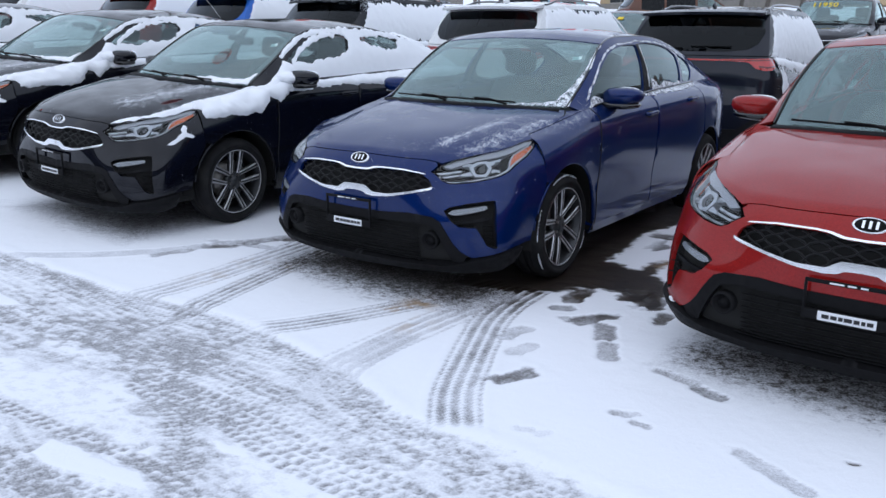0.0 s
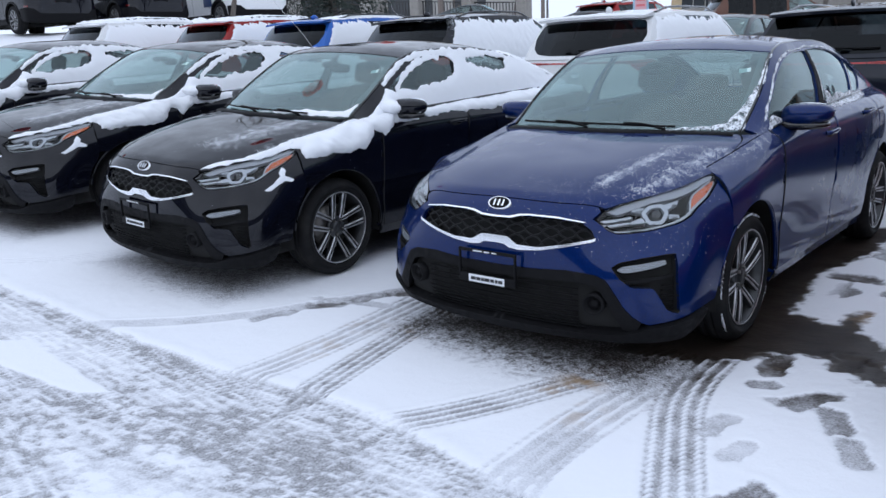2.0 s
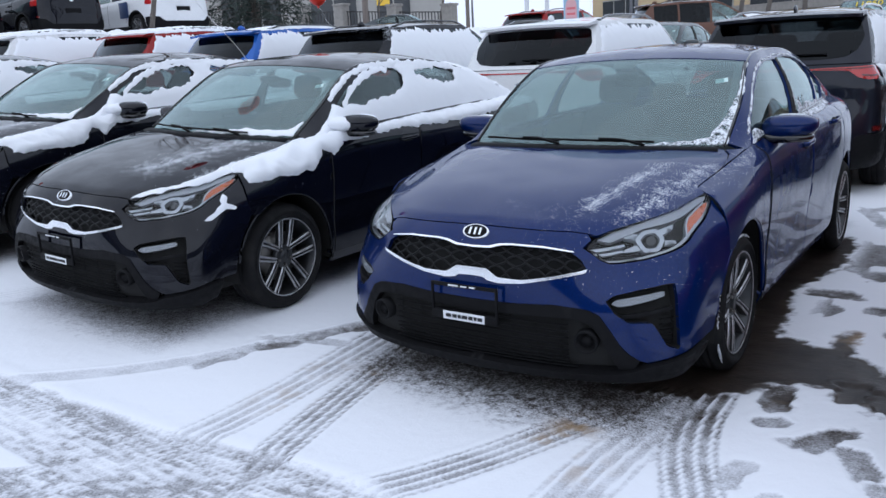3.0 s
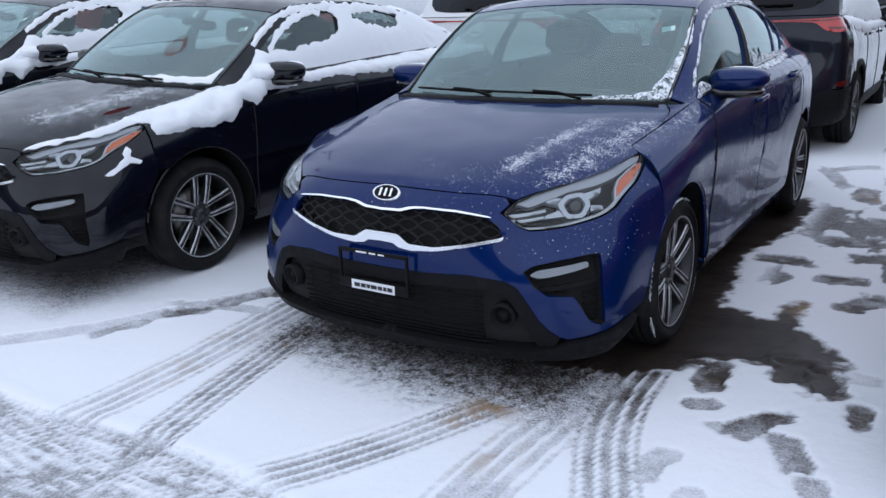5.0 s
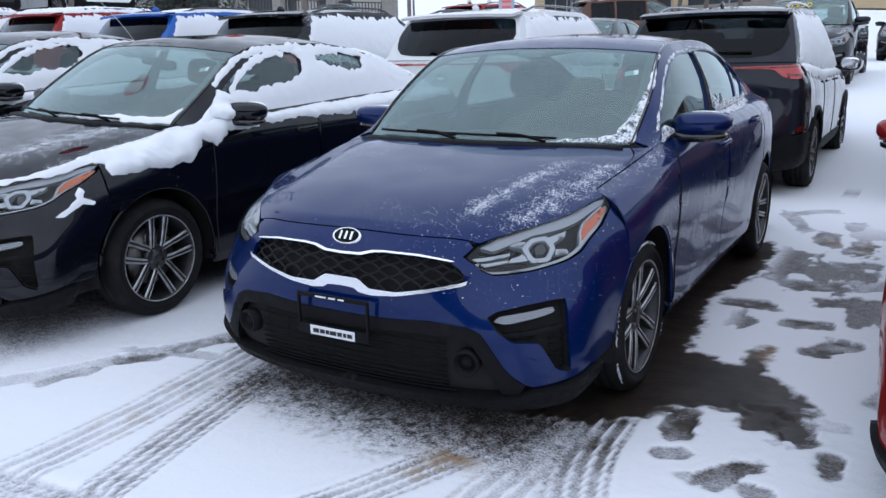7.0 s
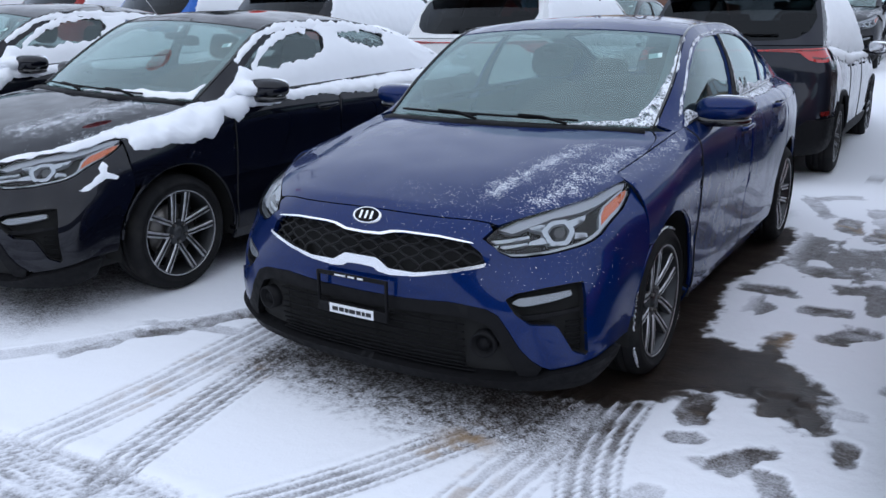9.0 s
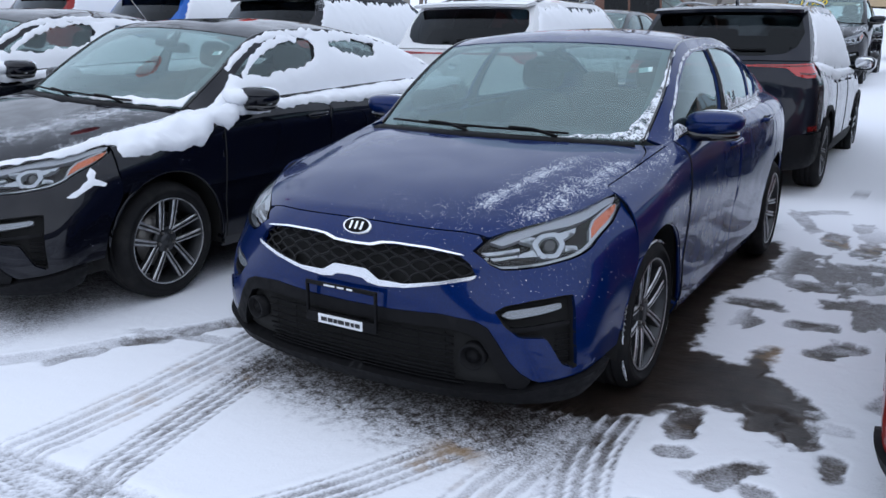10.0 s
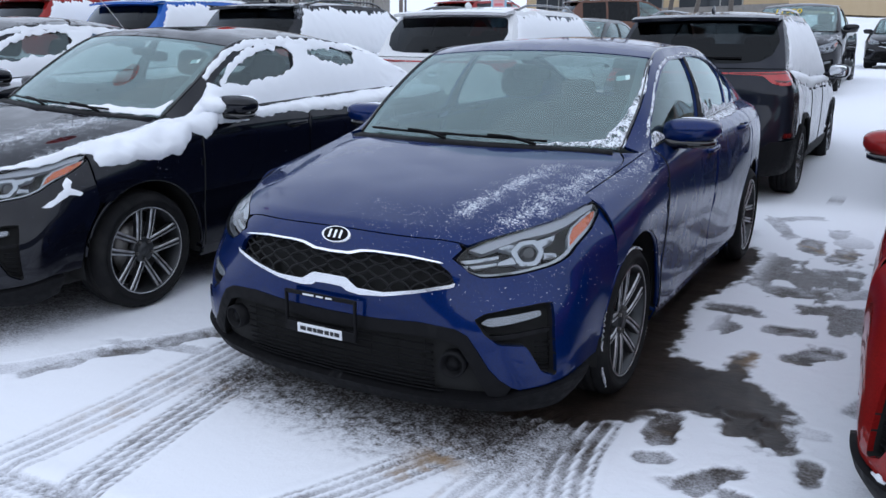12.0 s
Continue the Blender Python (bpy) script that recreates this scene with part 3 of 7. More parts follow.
def ground_heights(x, y):
    """Snow cover from 1 (untouched) to 0 (bare wet asphalt), and height."""
    n1, n2, n3 = fbm(x, y, 1.3, 4, 3), fbm(x, y, 9.0, 4, 11), fbm(x, y, 26.0, 2, 23)
    cover = np.ones(x.shape)
    z = 0.010 * (n1 - 0.5) + 0.004 * (n2 - 0.5)
    # driven lane, streaked along its length
    edge = np.interp(x, (-9, -2.3, -0.95, -0.45, 0.1, 0.5, 0.95, 1.37, 1.6, 2.1, 3, 6), (-0.98, -0.89, -0.85, -0.74, -0.80, -0.86, -0.99, -1.12, -1.09, -1.13, -1.2, -1.3))
    teeth = 0.016 * smooth(0.2, 0.5, np.abs((x / 0.058) % 1.0 - 0.5) * 2) * smooth(-0.5, 0.1, x)
    edge = edge + 0.06 * (fbm(x, 0 * x, 2.6, 3, 5) - 0.5) - teeth
    streak = fbm(x * 0.12 + y * 0.012, y, 15.0, 3, 31)
    lane = smooth(0.03, -0.035, y - edge + 0.05 * (n2 - 0.5))
    close = smooth(-3.5, -2.7, y) * smooth(6.5, 4.6, np.abs(x + 0.8))
    clump = fbm(x * 0.75, y, 30.0, 3, 41)
    patch = smooth(0.40, 0.62, fbm(x * 0.7, y, 3.2, 3, 47))
    wear = 0.875 - close * (0.26 * smooth(0.44, 0.64, clump) * (0.45 + 0.55 * patch) + 0.07 * patch + 0.26 * (streak - 0.5)) + 0.06 * (n1 - 0.5)
    # rows of tread blocks that many tyres have printed, in three directions
    for slope, pitch, seed_, weight in ((-0.03, 0.050, 61, 0.15), (0.16, 0.046, 64, 0.14), (-0.22, 0.054, 68, 0.13)):
        yy = y - slope * x + 0.012 * (fbm(x, y, 0.8, 2, seed_ + 1) - 0.5)
        run = smooth(0.48, 0.60, fbm(x * 0.12, yy, 4.2, 2, seed_))
        row = np.floor(yy / pitch)
        across = np.abs(yy / pitch - row - 0.5) * 2
        along_ = np.abs((x / 0.034 + 0.5 * row) % 1.0 - 0.5) * 2
        wear = wear - weight * close * run * smooth(0.85, 0.45, across) * (0.25 + 0.75 * smooth(0.85, 0.45, along_)) * (0.4 + 1.2 * n2)
    # single tyres that crossed the lane: shoulder blocks, ladder bars and cross bars
    for pts, width, rows, pitch, strength in (
            (((-0.6, -1.98), (-0.12, -1.97), (0.46, -1.935), (0.77, -1.92), (1.02, -1.94)), 0.075, 2, 0.052, 0.52),
            (((-0.1, -1.06), (0.11, -1.27), (0.29, -1.44), (0.62, -1.70), (1.0, -2.0), (1.5, -2.4)), 0.125, 2, 0.036, 0.26),
            (((0.1, -1.48), (0.40, -1.50), (0.72, -1.50), (1.09, -1.56), (1.56, -1.58), (2.4, -1.62)), 0.22, 4, 0.050, 0.34),
            (((-2.4, -0.98), (-0.95, -0.93), (-0.40, -0.90), (0.08, -0.92), (0.58, -0.99), (0.95, -1.10), (1.5, -1.26), (2.4, -1.34)), 0.20, 5, 0.040, 0.22),
            (((-0.4, -2.16), (0.3, -2.22), (0.9, -2.14), (1.6, -2.05)), 0.16, 3, 0.050, 0.26),
            (((-3.4, -1.35), (-1.6, -1.42), (-0.4, -1.30), (0.5, -1.28), (1.4, -1.38)), 0.20, 5, 0.040, 0.18)):
        line = curve_through(pts)
        sd, la, r = along(line, x, y)
        inb = smooth(width / 2 + 0.01, width / 2 - 0.01, r + 0.02 * (n2 - 0.5))
        row = np.floor((sd / width + 0.5) * rows)
        across = np.abs((sd / width + 0.5) * rows - row - 0.5) * 2
        bar = np.abs((la / pitch + 0.5 * row + 0.25 * across * np.sign(sd)) % 1.0 - 0.5) * 2
        wear = wear - strength * inb * smooth(0.95, 0.70, across) * smooth(0.72, 0.42, bar) * np.clip(0.35 + 1.3 * n2, 0, 1.1)
    island = smooth(0.62, 0.72, fbm(x * 0.55 + 3.1, y * 1.5, 1.7, 3, 77)) * smooth(-1.45, -1.8, y)
    # wedges of clean snow between the wheel lanes
    for wedge in ([(-4.2, -1.18), (-2.5, -1.22), (-2.25, -1.20), (-2.6, -1.36), (-4.2, -1.55)], [(-2.45, -1.52), (-2.15, -1.20), (-1.2, -1.30), (-1.3, -1.42), (-1.85, -1.50)], [(0.34, -2.13), (0.26, -1.985), (0.79, -1.965), (0.93, -2.02), (0.55, -2.12)], [(0.75, -1.67), (0.93, -1.64), (1.02, -1.69), (0.88, -1.72)]):
        q = np.column_stack([x.ravel(), y.ravel()])
        d = (edge_distance(np.array(wedge), q) * np.where(inside(wedge, q), 1, -1)).reshape(x.shape)
        island = np.maximum(island, smooth(-0.02, 0.03, d + 0.05 * (n2 - 0.5)))
    island = island * close
    wear = np.clip(np.maximum(wear, island), 0.44, 1)
    cover = cover * (1 - lane) + wear * lane
    z = z - lane * 0.014 + lane * (wear - 0.4) * 0.016
    ridge = np.exp(-((y - edge - 0.04) / 0.05) ** 2)
    z = z + 0.008 * ridge * n2
    # tyre marks with ribs and blocks
    for pts, width, strength, ribs in (
            (((0.84, 0.62), (0.86, 0.30), (0.92, 0.0), (1.03, -0.28), (1.15, -0.56), (1.27, -0.82), (1.47, -1.12)), 0.215, 0.80, 4),
            (((-0.74, 0.75), (-0.69, 0.45), (-0.58, -0.16), (-0.46, -0.72), (-0.38, -0.98)), 0.19, 0.9, 4),
            (((0.66, 0.62), (0.57, 0.30), (0.40, -0.13), (0.27, -0.44), (0.05, -0.84)), 0.19, 0.8, 4),
            (((0.80, 0.60), (0.73, 0.10), (0.69, -0.36), (0.69, -0.82), (0.76, -1.25)), 0.25, 0.58, 4),
            (((-0.93, 0.60), (-0.88, 0.1), (-0.84, -0.3), (-0.84, -0.95)), 0.24, 0.6, 4),
            (((-1.10, 0.65), (-1.30, 0.2), (-1.62, -0.42), (-2.05, -0.9), (-2.7, -1.45)), 0.17, 0.5, 1),
            (((-3.0, 0.62), (-3.35, 0.1), (-3.6, -0.4), (-4.2, -1.0)), 0.2, 0.3, 4),
            (((0.70, -0.40), (0.72, -0.75), (0.78, -1.0), (0.88, -1.36)), 0.20, 0.45, 3)):
        sd, la, r = along(curve_through(pts), x, y)
        w = width / 2
        total = np.hypot(*np.diff(curve_through(pts), axis=0).T).sum()
        inb = smooth(w + 0.012, w - 0.008, r + 0.012 * (n2 - 0.5)) * smooth(0, 0.05, la) * smooth(0, 0.12, total - la)
        saw = np.abs(((sd / width * ribs + 0.5) % 1.0) - 0.5) * 2
        rib = smooth(0.93, 0.54, saw)
        block = smooth(0.30, 0.15, np.abs(((la / 0.050 + np.where(sd > 0, 0.5, 0.0)) % 1.0) - 0.5)) * smooth(0.36, 0.44, np.abs(sd) / width)
        bite = np.clip(rib * (1.0 - 0.30 * block) + 0.12 * (n3 - 0.5) + 0.35 * (n2 - 0.5), 0.04, 1)
        cut = inb * strength * bite * (0.72 + 0.38 * smooth(-0.25, 0.50, y)) * (0.85 + 0.5 * (n2 - 0.5))
        cover = np.minimum(cover, 1 - cut)
        z = z - 0.007 * cut + 0.004 * inb * (1 - bite)
        z = z + 0.004 * np.exp(-((r - w - 0.02) / 0.02) ** 2) * smooth(0, 0.05, la) * (strength > 0.5) * (1 - lane)
    # foot prints and melted spots: centre, length, width, turn, strength
    for fx, fy, fl, fw, ang, st in (
            (1.33, 0.36, 0.30, 0.125, 60, 0.85), (1.47, 0.20, 0.28, 0.115, 118, 0.75), (1.37, -0.54, 0.29, 0.115, 62, 0.72), (1.11, -0.08, 0.24, 0.11, 80, 0.5),
            (1.09, 0.66, 0.30, 0.14, 95, 0.95), (1.34, 0.82, 0.28, 0.14, 85, 0.95), (1.49, 0.77, 0.26, 0.13, 110, 0.95), (1.50, 1.73, 0.34, 0.16, 55, 0.95), (1.36, 2.06, 0.26, 0.16, 10, 0.9),
            (1.30, 2.78, 0.46, 0.26, 20, 0.85), (1.15, 3.31, 0.34, 0.16, 60, 0.7), (1.07, 3.0, 0.36, 0.16, 80, 0.75), (1.46, 3.87, 0.46, 0.19, 82, 0.9), (1.22, 4.08, 0.5, 0.20, 100, 0.8), (1.03, 2.28, 0.34, 0.20, 10, 0.85), (1.47, 2.51, 0.36, 0.22, 30, 0.85), (1.53, 2.99, 0.36, 0.14, 110, 0.7), (1.46, 3.37, 0.34, 0.18, 20, 0.8), (1.01, 5.06, 0.5, 0.18, 40, 0.55), (0.95, 4.6, 0.9, 0.14, 110, 0.6), (1.36, 4.59, 0.4, 0.16, 90, 0.55), (1.21, 6.05, 0.4, 0.17, 90, 0.5), (1.59, 0.88, 0.16, 0.10, 10, 0.4),
            (1.58, -0.02, 0.27, 0.11, 120, 0.6), (1.25, -0.24, 0.24, 0.10, 80, 0.4), (1.62, 0.56, 0.22, 0.12, 85, 0.8), (1.12, 0.40, 0.16, 0.09, 20, 0.75), (1.23, 0.27, 0.14, 0.07, 10, 0.5),
            (1.95, -0.13, 0.22, 0.07, 165, 0.6), (2.12, -0.21, 0.22, 0.08, 165, 0.7), (1.89, -0.60, 0.11, 0.06, 10, 0.55), (1.99, -0.64, 0.10, 0.05, 0, 0.55), (1.94, -0.57, 0.06, 0.04, 40, 0.5), (1.66, -0.93, 0.09, 0.05, 30, 0.35),
            (1.73, -0.92, 0.08, 0.04, 70, 0.3), (2.42, -0.67, 0.24, 0.08, 150, 0.45), (2.56, -0.75, 0.2, 0.08, 160, 0.5), (2.70, -0.48, 0.05, 0.03, 0, 0.9), (-1.20, 0.40, 0.34, 0.13, 65, 0.8), (-1.06, 0.62, 0.42, 0.15, 60, 0.8), (-1.32, 0.12, 0.30, 0.13, 60, 0.75), (-1.42, -0.18, 0.34, 0.10, 72, 0.6), (-1.24, 0.24, 0.5, 0.10, 20, 0.5),
            (-2.62, 0.15, 0.2, 0.08, 20, 0.5), (-2.45, 0.2, 0.2, 0.07, 10, 0.45), (1.6, 2.9, 0.3, 0.2, 30, 0.7), (1.75, 1.25, 0.3, 0.12, 75, 0.6)):
        c, s = math.cos(radians(ang)), math.sin(radians(ang))
        dx, dy = x - fx, y - fy
        a, b = (dx * c + dy * s) / (fl * 0.50), (-dx * s + dy * c) / (fw * 0.60)
        d = np.sqrt(a * a + (b * (1 + 0.25 * np.cos(a * 3))) ** 2) + 0.9 * (n2 - 0.5) + 0.35 * (n3 - 0.5)
        m = smooth(1.06, 0.82, d) * st * np.clip(0.40 + 0.85 * n2, 0, 0.95)
        cover = np.minimum(cover, 1 - m)
        z = z - 0.012 * m + 0.003 * np.exp(-((d - 1.2) / 0.15) ** 2) * st
    # melt-water beside and under the parked cars
    wet = [(0.36, 0.34), (0.79, 0.54), (0.92, 0.60), (1.07, 0.80), (1.25, 0.84), (1.33, 0.68), (1.40, 0.72), (1.47, 0.66), (1.55, 0.70), (1.49, 0.88), (1.52, 1.05), (1.30, 1.33), (1.29, 1.55), (1.20, 1.63), (1.14, 1.40), (0.95, 1.40), (0.89, 1.94), (0.82, 2.3), (0.93, 2.66), (1.01, 3.5), (0.88, 3.84), (0.6, 3.8), (0.40, 2.0)]
    near = (np.abs(x - 0.8) < 1.2) & (y > 0) & (y < 4.4)
    if near.any():
        p = np.column_stack([x[near], y[near]]) + np.column_stack([0.13 * (n2[near] - 0.5) + 0.07 * (n3[near] - 0.5), 0.16 * (fbm(x[near], y[near], 7.0, 3, 51) - 0.5) + 0.10 * (fbm(x[near], y[near], 24.0, 2, 53) - 0.5)])
        d = edge_distance(np.array(wet), p) * np.where(inside(wet, p), 1, -1)
        m = smooth(-0.03, 0.06, d) * 0.97
        cover[near] = np.minimum(cover[near], 1 - m)
        z[near] -= 0.008 * m
    thaw = smooth(0.55, 0.61, fbm(x * 1.9, y * 0.85, 3.0, 4, 91)) * smooth(0.9, 1.1, x) * smooth(2.0, 1.6, x) * smooth(1.5, 1.9, y) * smooth(5.2, 3.4, y)
    cover = np.minimum(cover, 1 - 0.70 * thaw)
    z = z - 0.006 * thaw
    for cx, cy in CAR_NOSES:
        dx, dy = np.abs(x - cx) - 0.72, np.maximum(0.06 + cy - y, y - cy - 4.3)
        d = np.maximum(dx, dy) + 0.16 * (n1 - 0.5)
        m = smooth(0.30, -0.36, d + 0.12 * (n2 - 0.5))
        cover = np.minimum(cover, 1 - (0.80 if cx == 0.0 else 0.62) * m)
    cover = np.minimum(cover, 1 - slush(x, y) * np.clip(0.44 + 0.25 * (n2 - 0.5) + 1.5 * (fbm(x, y, 40.0, 2, 29) - 0.5), 0.04, 0.78))
    return np.clip(cover, 0, 1), z + 0.004 + terrain(x, y)


def stretch_out(a, b, step, far, grow=1.25):
    mid = np.arange(a, b, step)
    out = [mid]
    d, p = step, b
    right = []
    while p < far:
        right.append(p)
        d *= grow
        p += d
    d, p = step * grow, a - step * grow
    left = []
    while p > -far:
        left.append(p)
        d *= grow
        p -= d
    return np.array(left[::-1] + list(mid) + right + [far])


gx, gy = stretch_out(-4.6, 3.0, 0.014, 900.0, 1.18), stretch_out(-2.7, 2.0, 0.0125, 900.0, 1.10)
gy = np.unique(np.r_[gy[gy < 1.99], np.arange(2.0, 5.4, 0.026), gy[gy > 5.5]])
GX, GY = np.meshgrid(gx, gy)
cov, hgt = ground_heights(GX.ravel(), GY.ravel())
gm = bpy.data.meshes.new("ground")
nx_, ny_ = len(gx), len(gy)
gv = np.column_stack([GX.ravel(), GY.ravel(), hgt])
ii = (np.arange(ny_ - 1)[:, None] * nx_ + np.arange(nx_ - 1)[None]).ravel()
gm.vertices.add(len(gv))
gm.vertices.foreach_set("co", gv.ravel())
gm.loops.add(4 * len(ii))
gm.loops.foreach_set("vertex_index", np.column_stack([ii, ii + 1, ii + nx_ + 1, ii + nx_]).ravel())
gm.polygons.add(len(ii))
gm.polygons.foreach_set("loop_start", np.arange(len(ii)) * 4)
gm.polygons.foreach_set("use_smooth", np.ones(len(ii), bool))
gm.update(calc_edges=True)
# tan grit dropped in the wheel marks
dirt = np.zeros(len(cov))
for dx_, dy_, ds_, da_ in ((0.47, -0.02, 0.10, 0.8), (0.40, -0.16, 0.06, 0.6), (-0.60, 0.02, 0.07, 0.6), (-0.80, -0.35, 0.16, 0.35), (-0.88, 0.0, 0.14, 0.3), (0.62, -0.30, 0.12, 0.4), (1.20, 0.62, 0.10, 0.3), (1.28, 1.56, 0.12, 0.6), (1.22, 4.0, 0.16, 0.6), (1.46, 3.95, 0.14, 0.4)):
    dirt = np.maximum(dirt, da_ * np.exp(-(((GX.ravel() - dx_) ** 2 + (GY.ravel() - dy_) ** 2) / ds_ ** 2)))
dirt = dirt * smooth(0.40, 0.62, fbm(GX.ravel(), GY.ravel(), 16.0, 3, 67)) * smooth(0.97, 0.80, cov)
gm.attributes.new("grit", "FLOAT", "POINT").data.foreach_set("value", dirt)
gm.attributes.new("slush", "FLOAT", "POINT").data.foreach_set("value", slush(GX.ravel(), GY.ravel()))
gm.attributes.new("snow_cover", "FLOAT", "POINT").data.foreach_set("value", cov)
SNOWGROUND = material("trodden_snow_on_asphalt", (0.8, 0.82, 0.86), 0.7)


def snow_ground(m):
    n, l = m.node_tree.nodes, m.node_tree.links
    at = n.new("ShaderNodeAttribute")
    at.attribute_name = "snow_cover"
    fine, mid = noise_node(m, 95.0, 3.0, 0.65), noise_node(m, 22.0, 5.0, 0.65)
    swing = maths(m, "MINIMUM", maths(m, "ADD", at.outputs["Fac"], 0.15), maths(m, "SUBTRACT", 1.12, at.outputs["Fac"]))
    speck = maths(m, "MULTIPLY_ADD", maths(m, "SUBTRACT", fine, 0.5), 1.35, maths(m, "MULTIPLY", maths(m, "SUBTRACT", mid, 0.5), 0.7))
    sl = n.new("ShaderNodeAttribute")
    sl.attribute_name = "slush"
    grain = maths(m, "MULTIPLY_ADD", sl.outputs["Fac"], 1.5, 0.85)
    jig = maths(m, "MULTIPLY_ADD", maths(m, "MULTIPLY", speck, grain), swing, at.outputs["Fac"])
    col = ramp_node(m, jig, ((0.06, (0.032, 0.027, 0.025)), (0.20, (0.065, 0.057, 0.053)), (0.42, (0.32, 0.32, 0.335)), (0.66, (0.62, 0.63, 0.67)), (0.88, (0.825, 0.84, 0.88))))
    # gritty brown meltwater stains where the asphalt shows
    grit = mix_node(m, ramp_node(m, maths(m, "ADD", maths(m, "MULTIPLY", noise_node(m, 7.0, 5.0, 0.7), 0.6), maths(m, "MULTIPLY", noise_node(m, 160.0, 2.0), 0.4)), ((0.38, (0,) * 3), (0.62, (1,) * 3))), (0.55, 0.52, 0.50), (1.5, 1.35, 1.2))
    stain = mix_node(m, ramp_node(m, jig, ((0.10, (1,) * 3), (0.34, (0,) * 3))), (1.0, 1.0, 1.0), grit)
    col = mix_node(m, 1.0, col, stain)
    col.node.blend_type = "MULTIPLY"
    gr = n.new("ShaderNodeAttribute")
    gr.attribute_name = "grit"
    col = mix_node(m, gr.outputs["Fac"], col, (0.36, 0.24, 0.13))
    link_in(m, col, "Base Color")
    m.node_tree.nodes["Principled BSDF"].inputs["Specular IOR Level"].default_value = 0.14
    link_in(m, ramp_node(m, jig, ((0.05, (0.32,) * 3), (0.30, (0.5,) * 3), (0.6, (0.75,) * 3))), "Roughness")
    bump_node(m, maths(m, "ADD", maths(m, "MULTIPLY", fine, 0.5), mid), 0.28, 0.010)


snow_ground(SNOWGROUND)
gm.materials.append(SNOWGROUND)
tagged(new("ground", gm), "snow-covered asphalt lot with tyre tracks and slush", "ground", kind="structure")

# ---- the sedan, built in its own axes: nose at y = 0, wheels on z = 0 ----
WHEEL_Y, WHEEL_Z, ARCH_R = (0.90, 3.42), 0.318, 0.385


def hood_surface(a, b):
    a, b = np.broadcast_arrays(np.atleast_1d(np.asarray(a, float)), np.atleast_1d(np.asarray(b, float)))
    sign, a = np.where(a < 0, -1.0, 1.0), np.abs(a)
    ys = np.array((0.63, 0.71, 0.84, 1.00, 1.215))
    edge = forte.side(ys, np.full(5, 6.0))
    X = np.column_stack([(0, 0, 0, 0, 0), (0.33, 0.29, 0.27, 0.28, 0.28), (0.550, 0.515, 0.52, 0.55, 0.55), (0.688, 0.672, 0.685, 0.715, 0.72), edge[:, 0] - 0.004])
    Y = np.column_stack([(0.095, 0.35, 0.66, 0.90, 1.045), (0.122, 0.365, 0.665, 0.905, 1.055), (0.230, 0.43, 0.70, 0.93, 1.095), (0.41, 0.56, 0.76, 0.965, 1.16), ys])
    Z = np.column_stack([(0.803, 0.878, 0.937, 0.975, 0.993), (0.801, 0.877, 0.937, 0.975, 0.992), (0.806, 0.873, 0.932, 0.968, 0.986), (0.829, 0.872, 0.916, 0.950, 0.976), edge[:, 2] + 0.002])
    k = range(5)
    return np.stack([sign * tensor(k, k, X, a, b), tensor(k, k, Y, a, b), tensor(k, k, Z, a, b)], 1)


def hood_skin(a, b):
    """The hood with its rolled front edge: below b = 0 it runs down the face."""
    a, b = np.broadcast_arrays(np.atleast_1d(np.asarray(a, float)), np.atleast_1d(np.asarray(b, float)))
    join = (forte.face(a, np.full(a.shape, 5.0)) - hood_surface(a, np.zeros(a.shape))) 
    out = 0.0
    for k, wt in ((-0.10, 0.12), (-0.05, 0.23), (0.0, 0.30), (0.05, 0.23), (0.10, 0.12)):
        c = b + k * np.clip(1.0 - b, 0.0, 1.0)
        up = hood_surface(a, np.maximum(c, 0.0)) + join * (np.clip(1 - c / np.where(np.abs(a) > 3.4, 0.45, 0.8), 0, 1) ** 2)[:, None]
        down = forte.face(a, 5.0 + np.minimum(c, 0.0) * 2.9)
        out = out + wt * np.where((c >= 0)[:, None], up, down)
    return out


def yz(body, pts):
    """A side outline given as (y, z), in the side surface's own terms."""
    pts = np.asarray(pts, float)
    return np.column_stack([pts[:, 0], body.v_at(pts[:, 0], pts[:, 1])])


def arc(cy, r, a0, a1, n=22):
    q = np.radians(np.linspace(a0, a1, n))
    return [(cy + r * math.cos(k), WHEEL_Z + r * math.sin(k)) for k in q]


def sym(right):
    """An outline given for the right half, from the middle's top to the middle's bottom, made whole."""
    right = [tuple(p) for p in right]
    return right + [(-x, y) for x, y in reversed(right)]


GRILLE = [(0.0, 3.69), (0.22, 3.71), (0.35, 3.86), (0.50, 3.90), (0.89, 3.90), (1.25, 3.79), (1.38, 3.50), (1.43, 3.18), (1.40, 3.04), (1.02, 2.86), (0.64, 2.68), (0.36, 2.62), (0.23, 2.88), (0.0, 2.90)]
GRILLE_BACK = [(0.0, 3.80), (0.8, 3.98), (1.28, 3.84), (1.48, 3.46), (1.50, 3.1), (1.4, 2.92), (0.7, 2.6), (0.0, 2.70)]
TRIM_TOP = [(0.0, 3.79), (0.21, 3.81), (0.35, 3.95), (0.50, 3.99), (0.89, 3.985), (1.27, 3.85), (1.32, 3.79), (1.25, 3.80), (0.89, 3.91), (0.50, 3.92), (0.37, 3.87), (0.23, 3.72), (0.0, 3.70)]
TRIM_LOW = [(0.0, 2.95), (0.20, 2.94), (0.34, 2.71), (0.64, 2.71), (1.02, 2.89), (1.38, 3.10), (1.45, 3.17), (1.43, 3.05), (1.38, 3.00), (1.02, 2.80), (0.64, 2.61), (0.36, 2.55), (0.22, 2.59), (0.16, 2.68), (0.0, 2.70)]
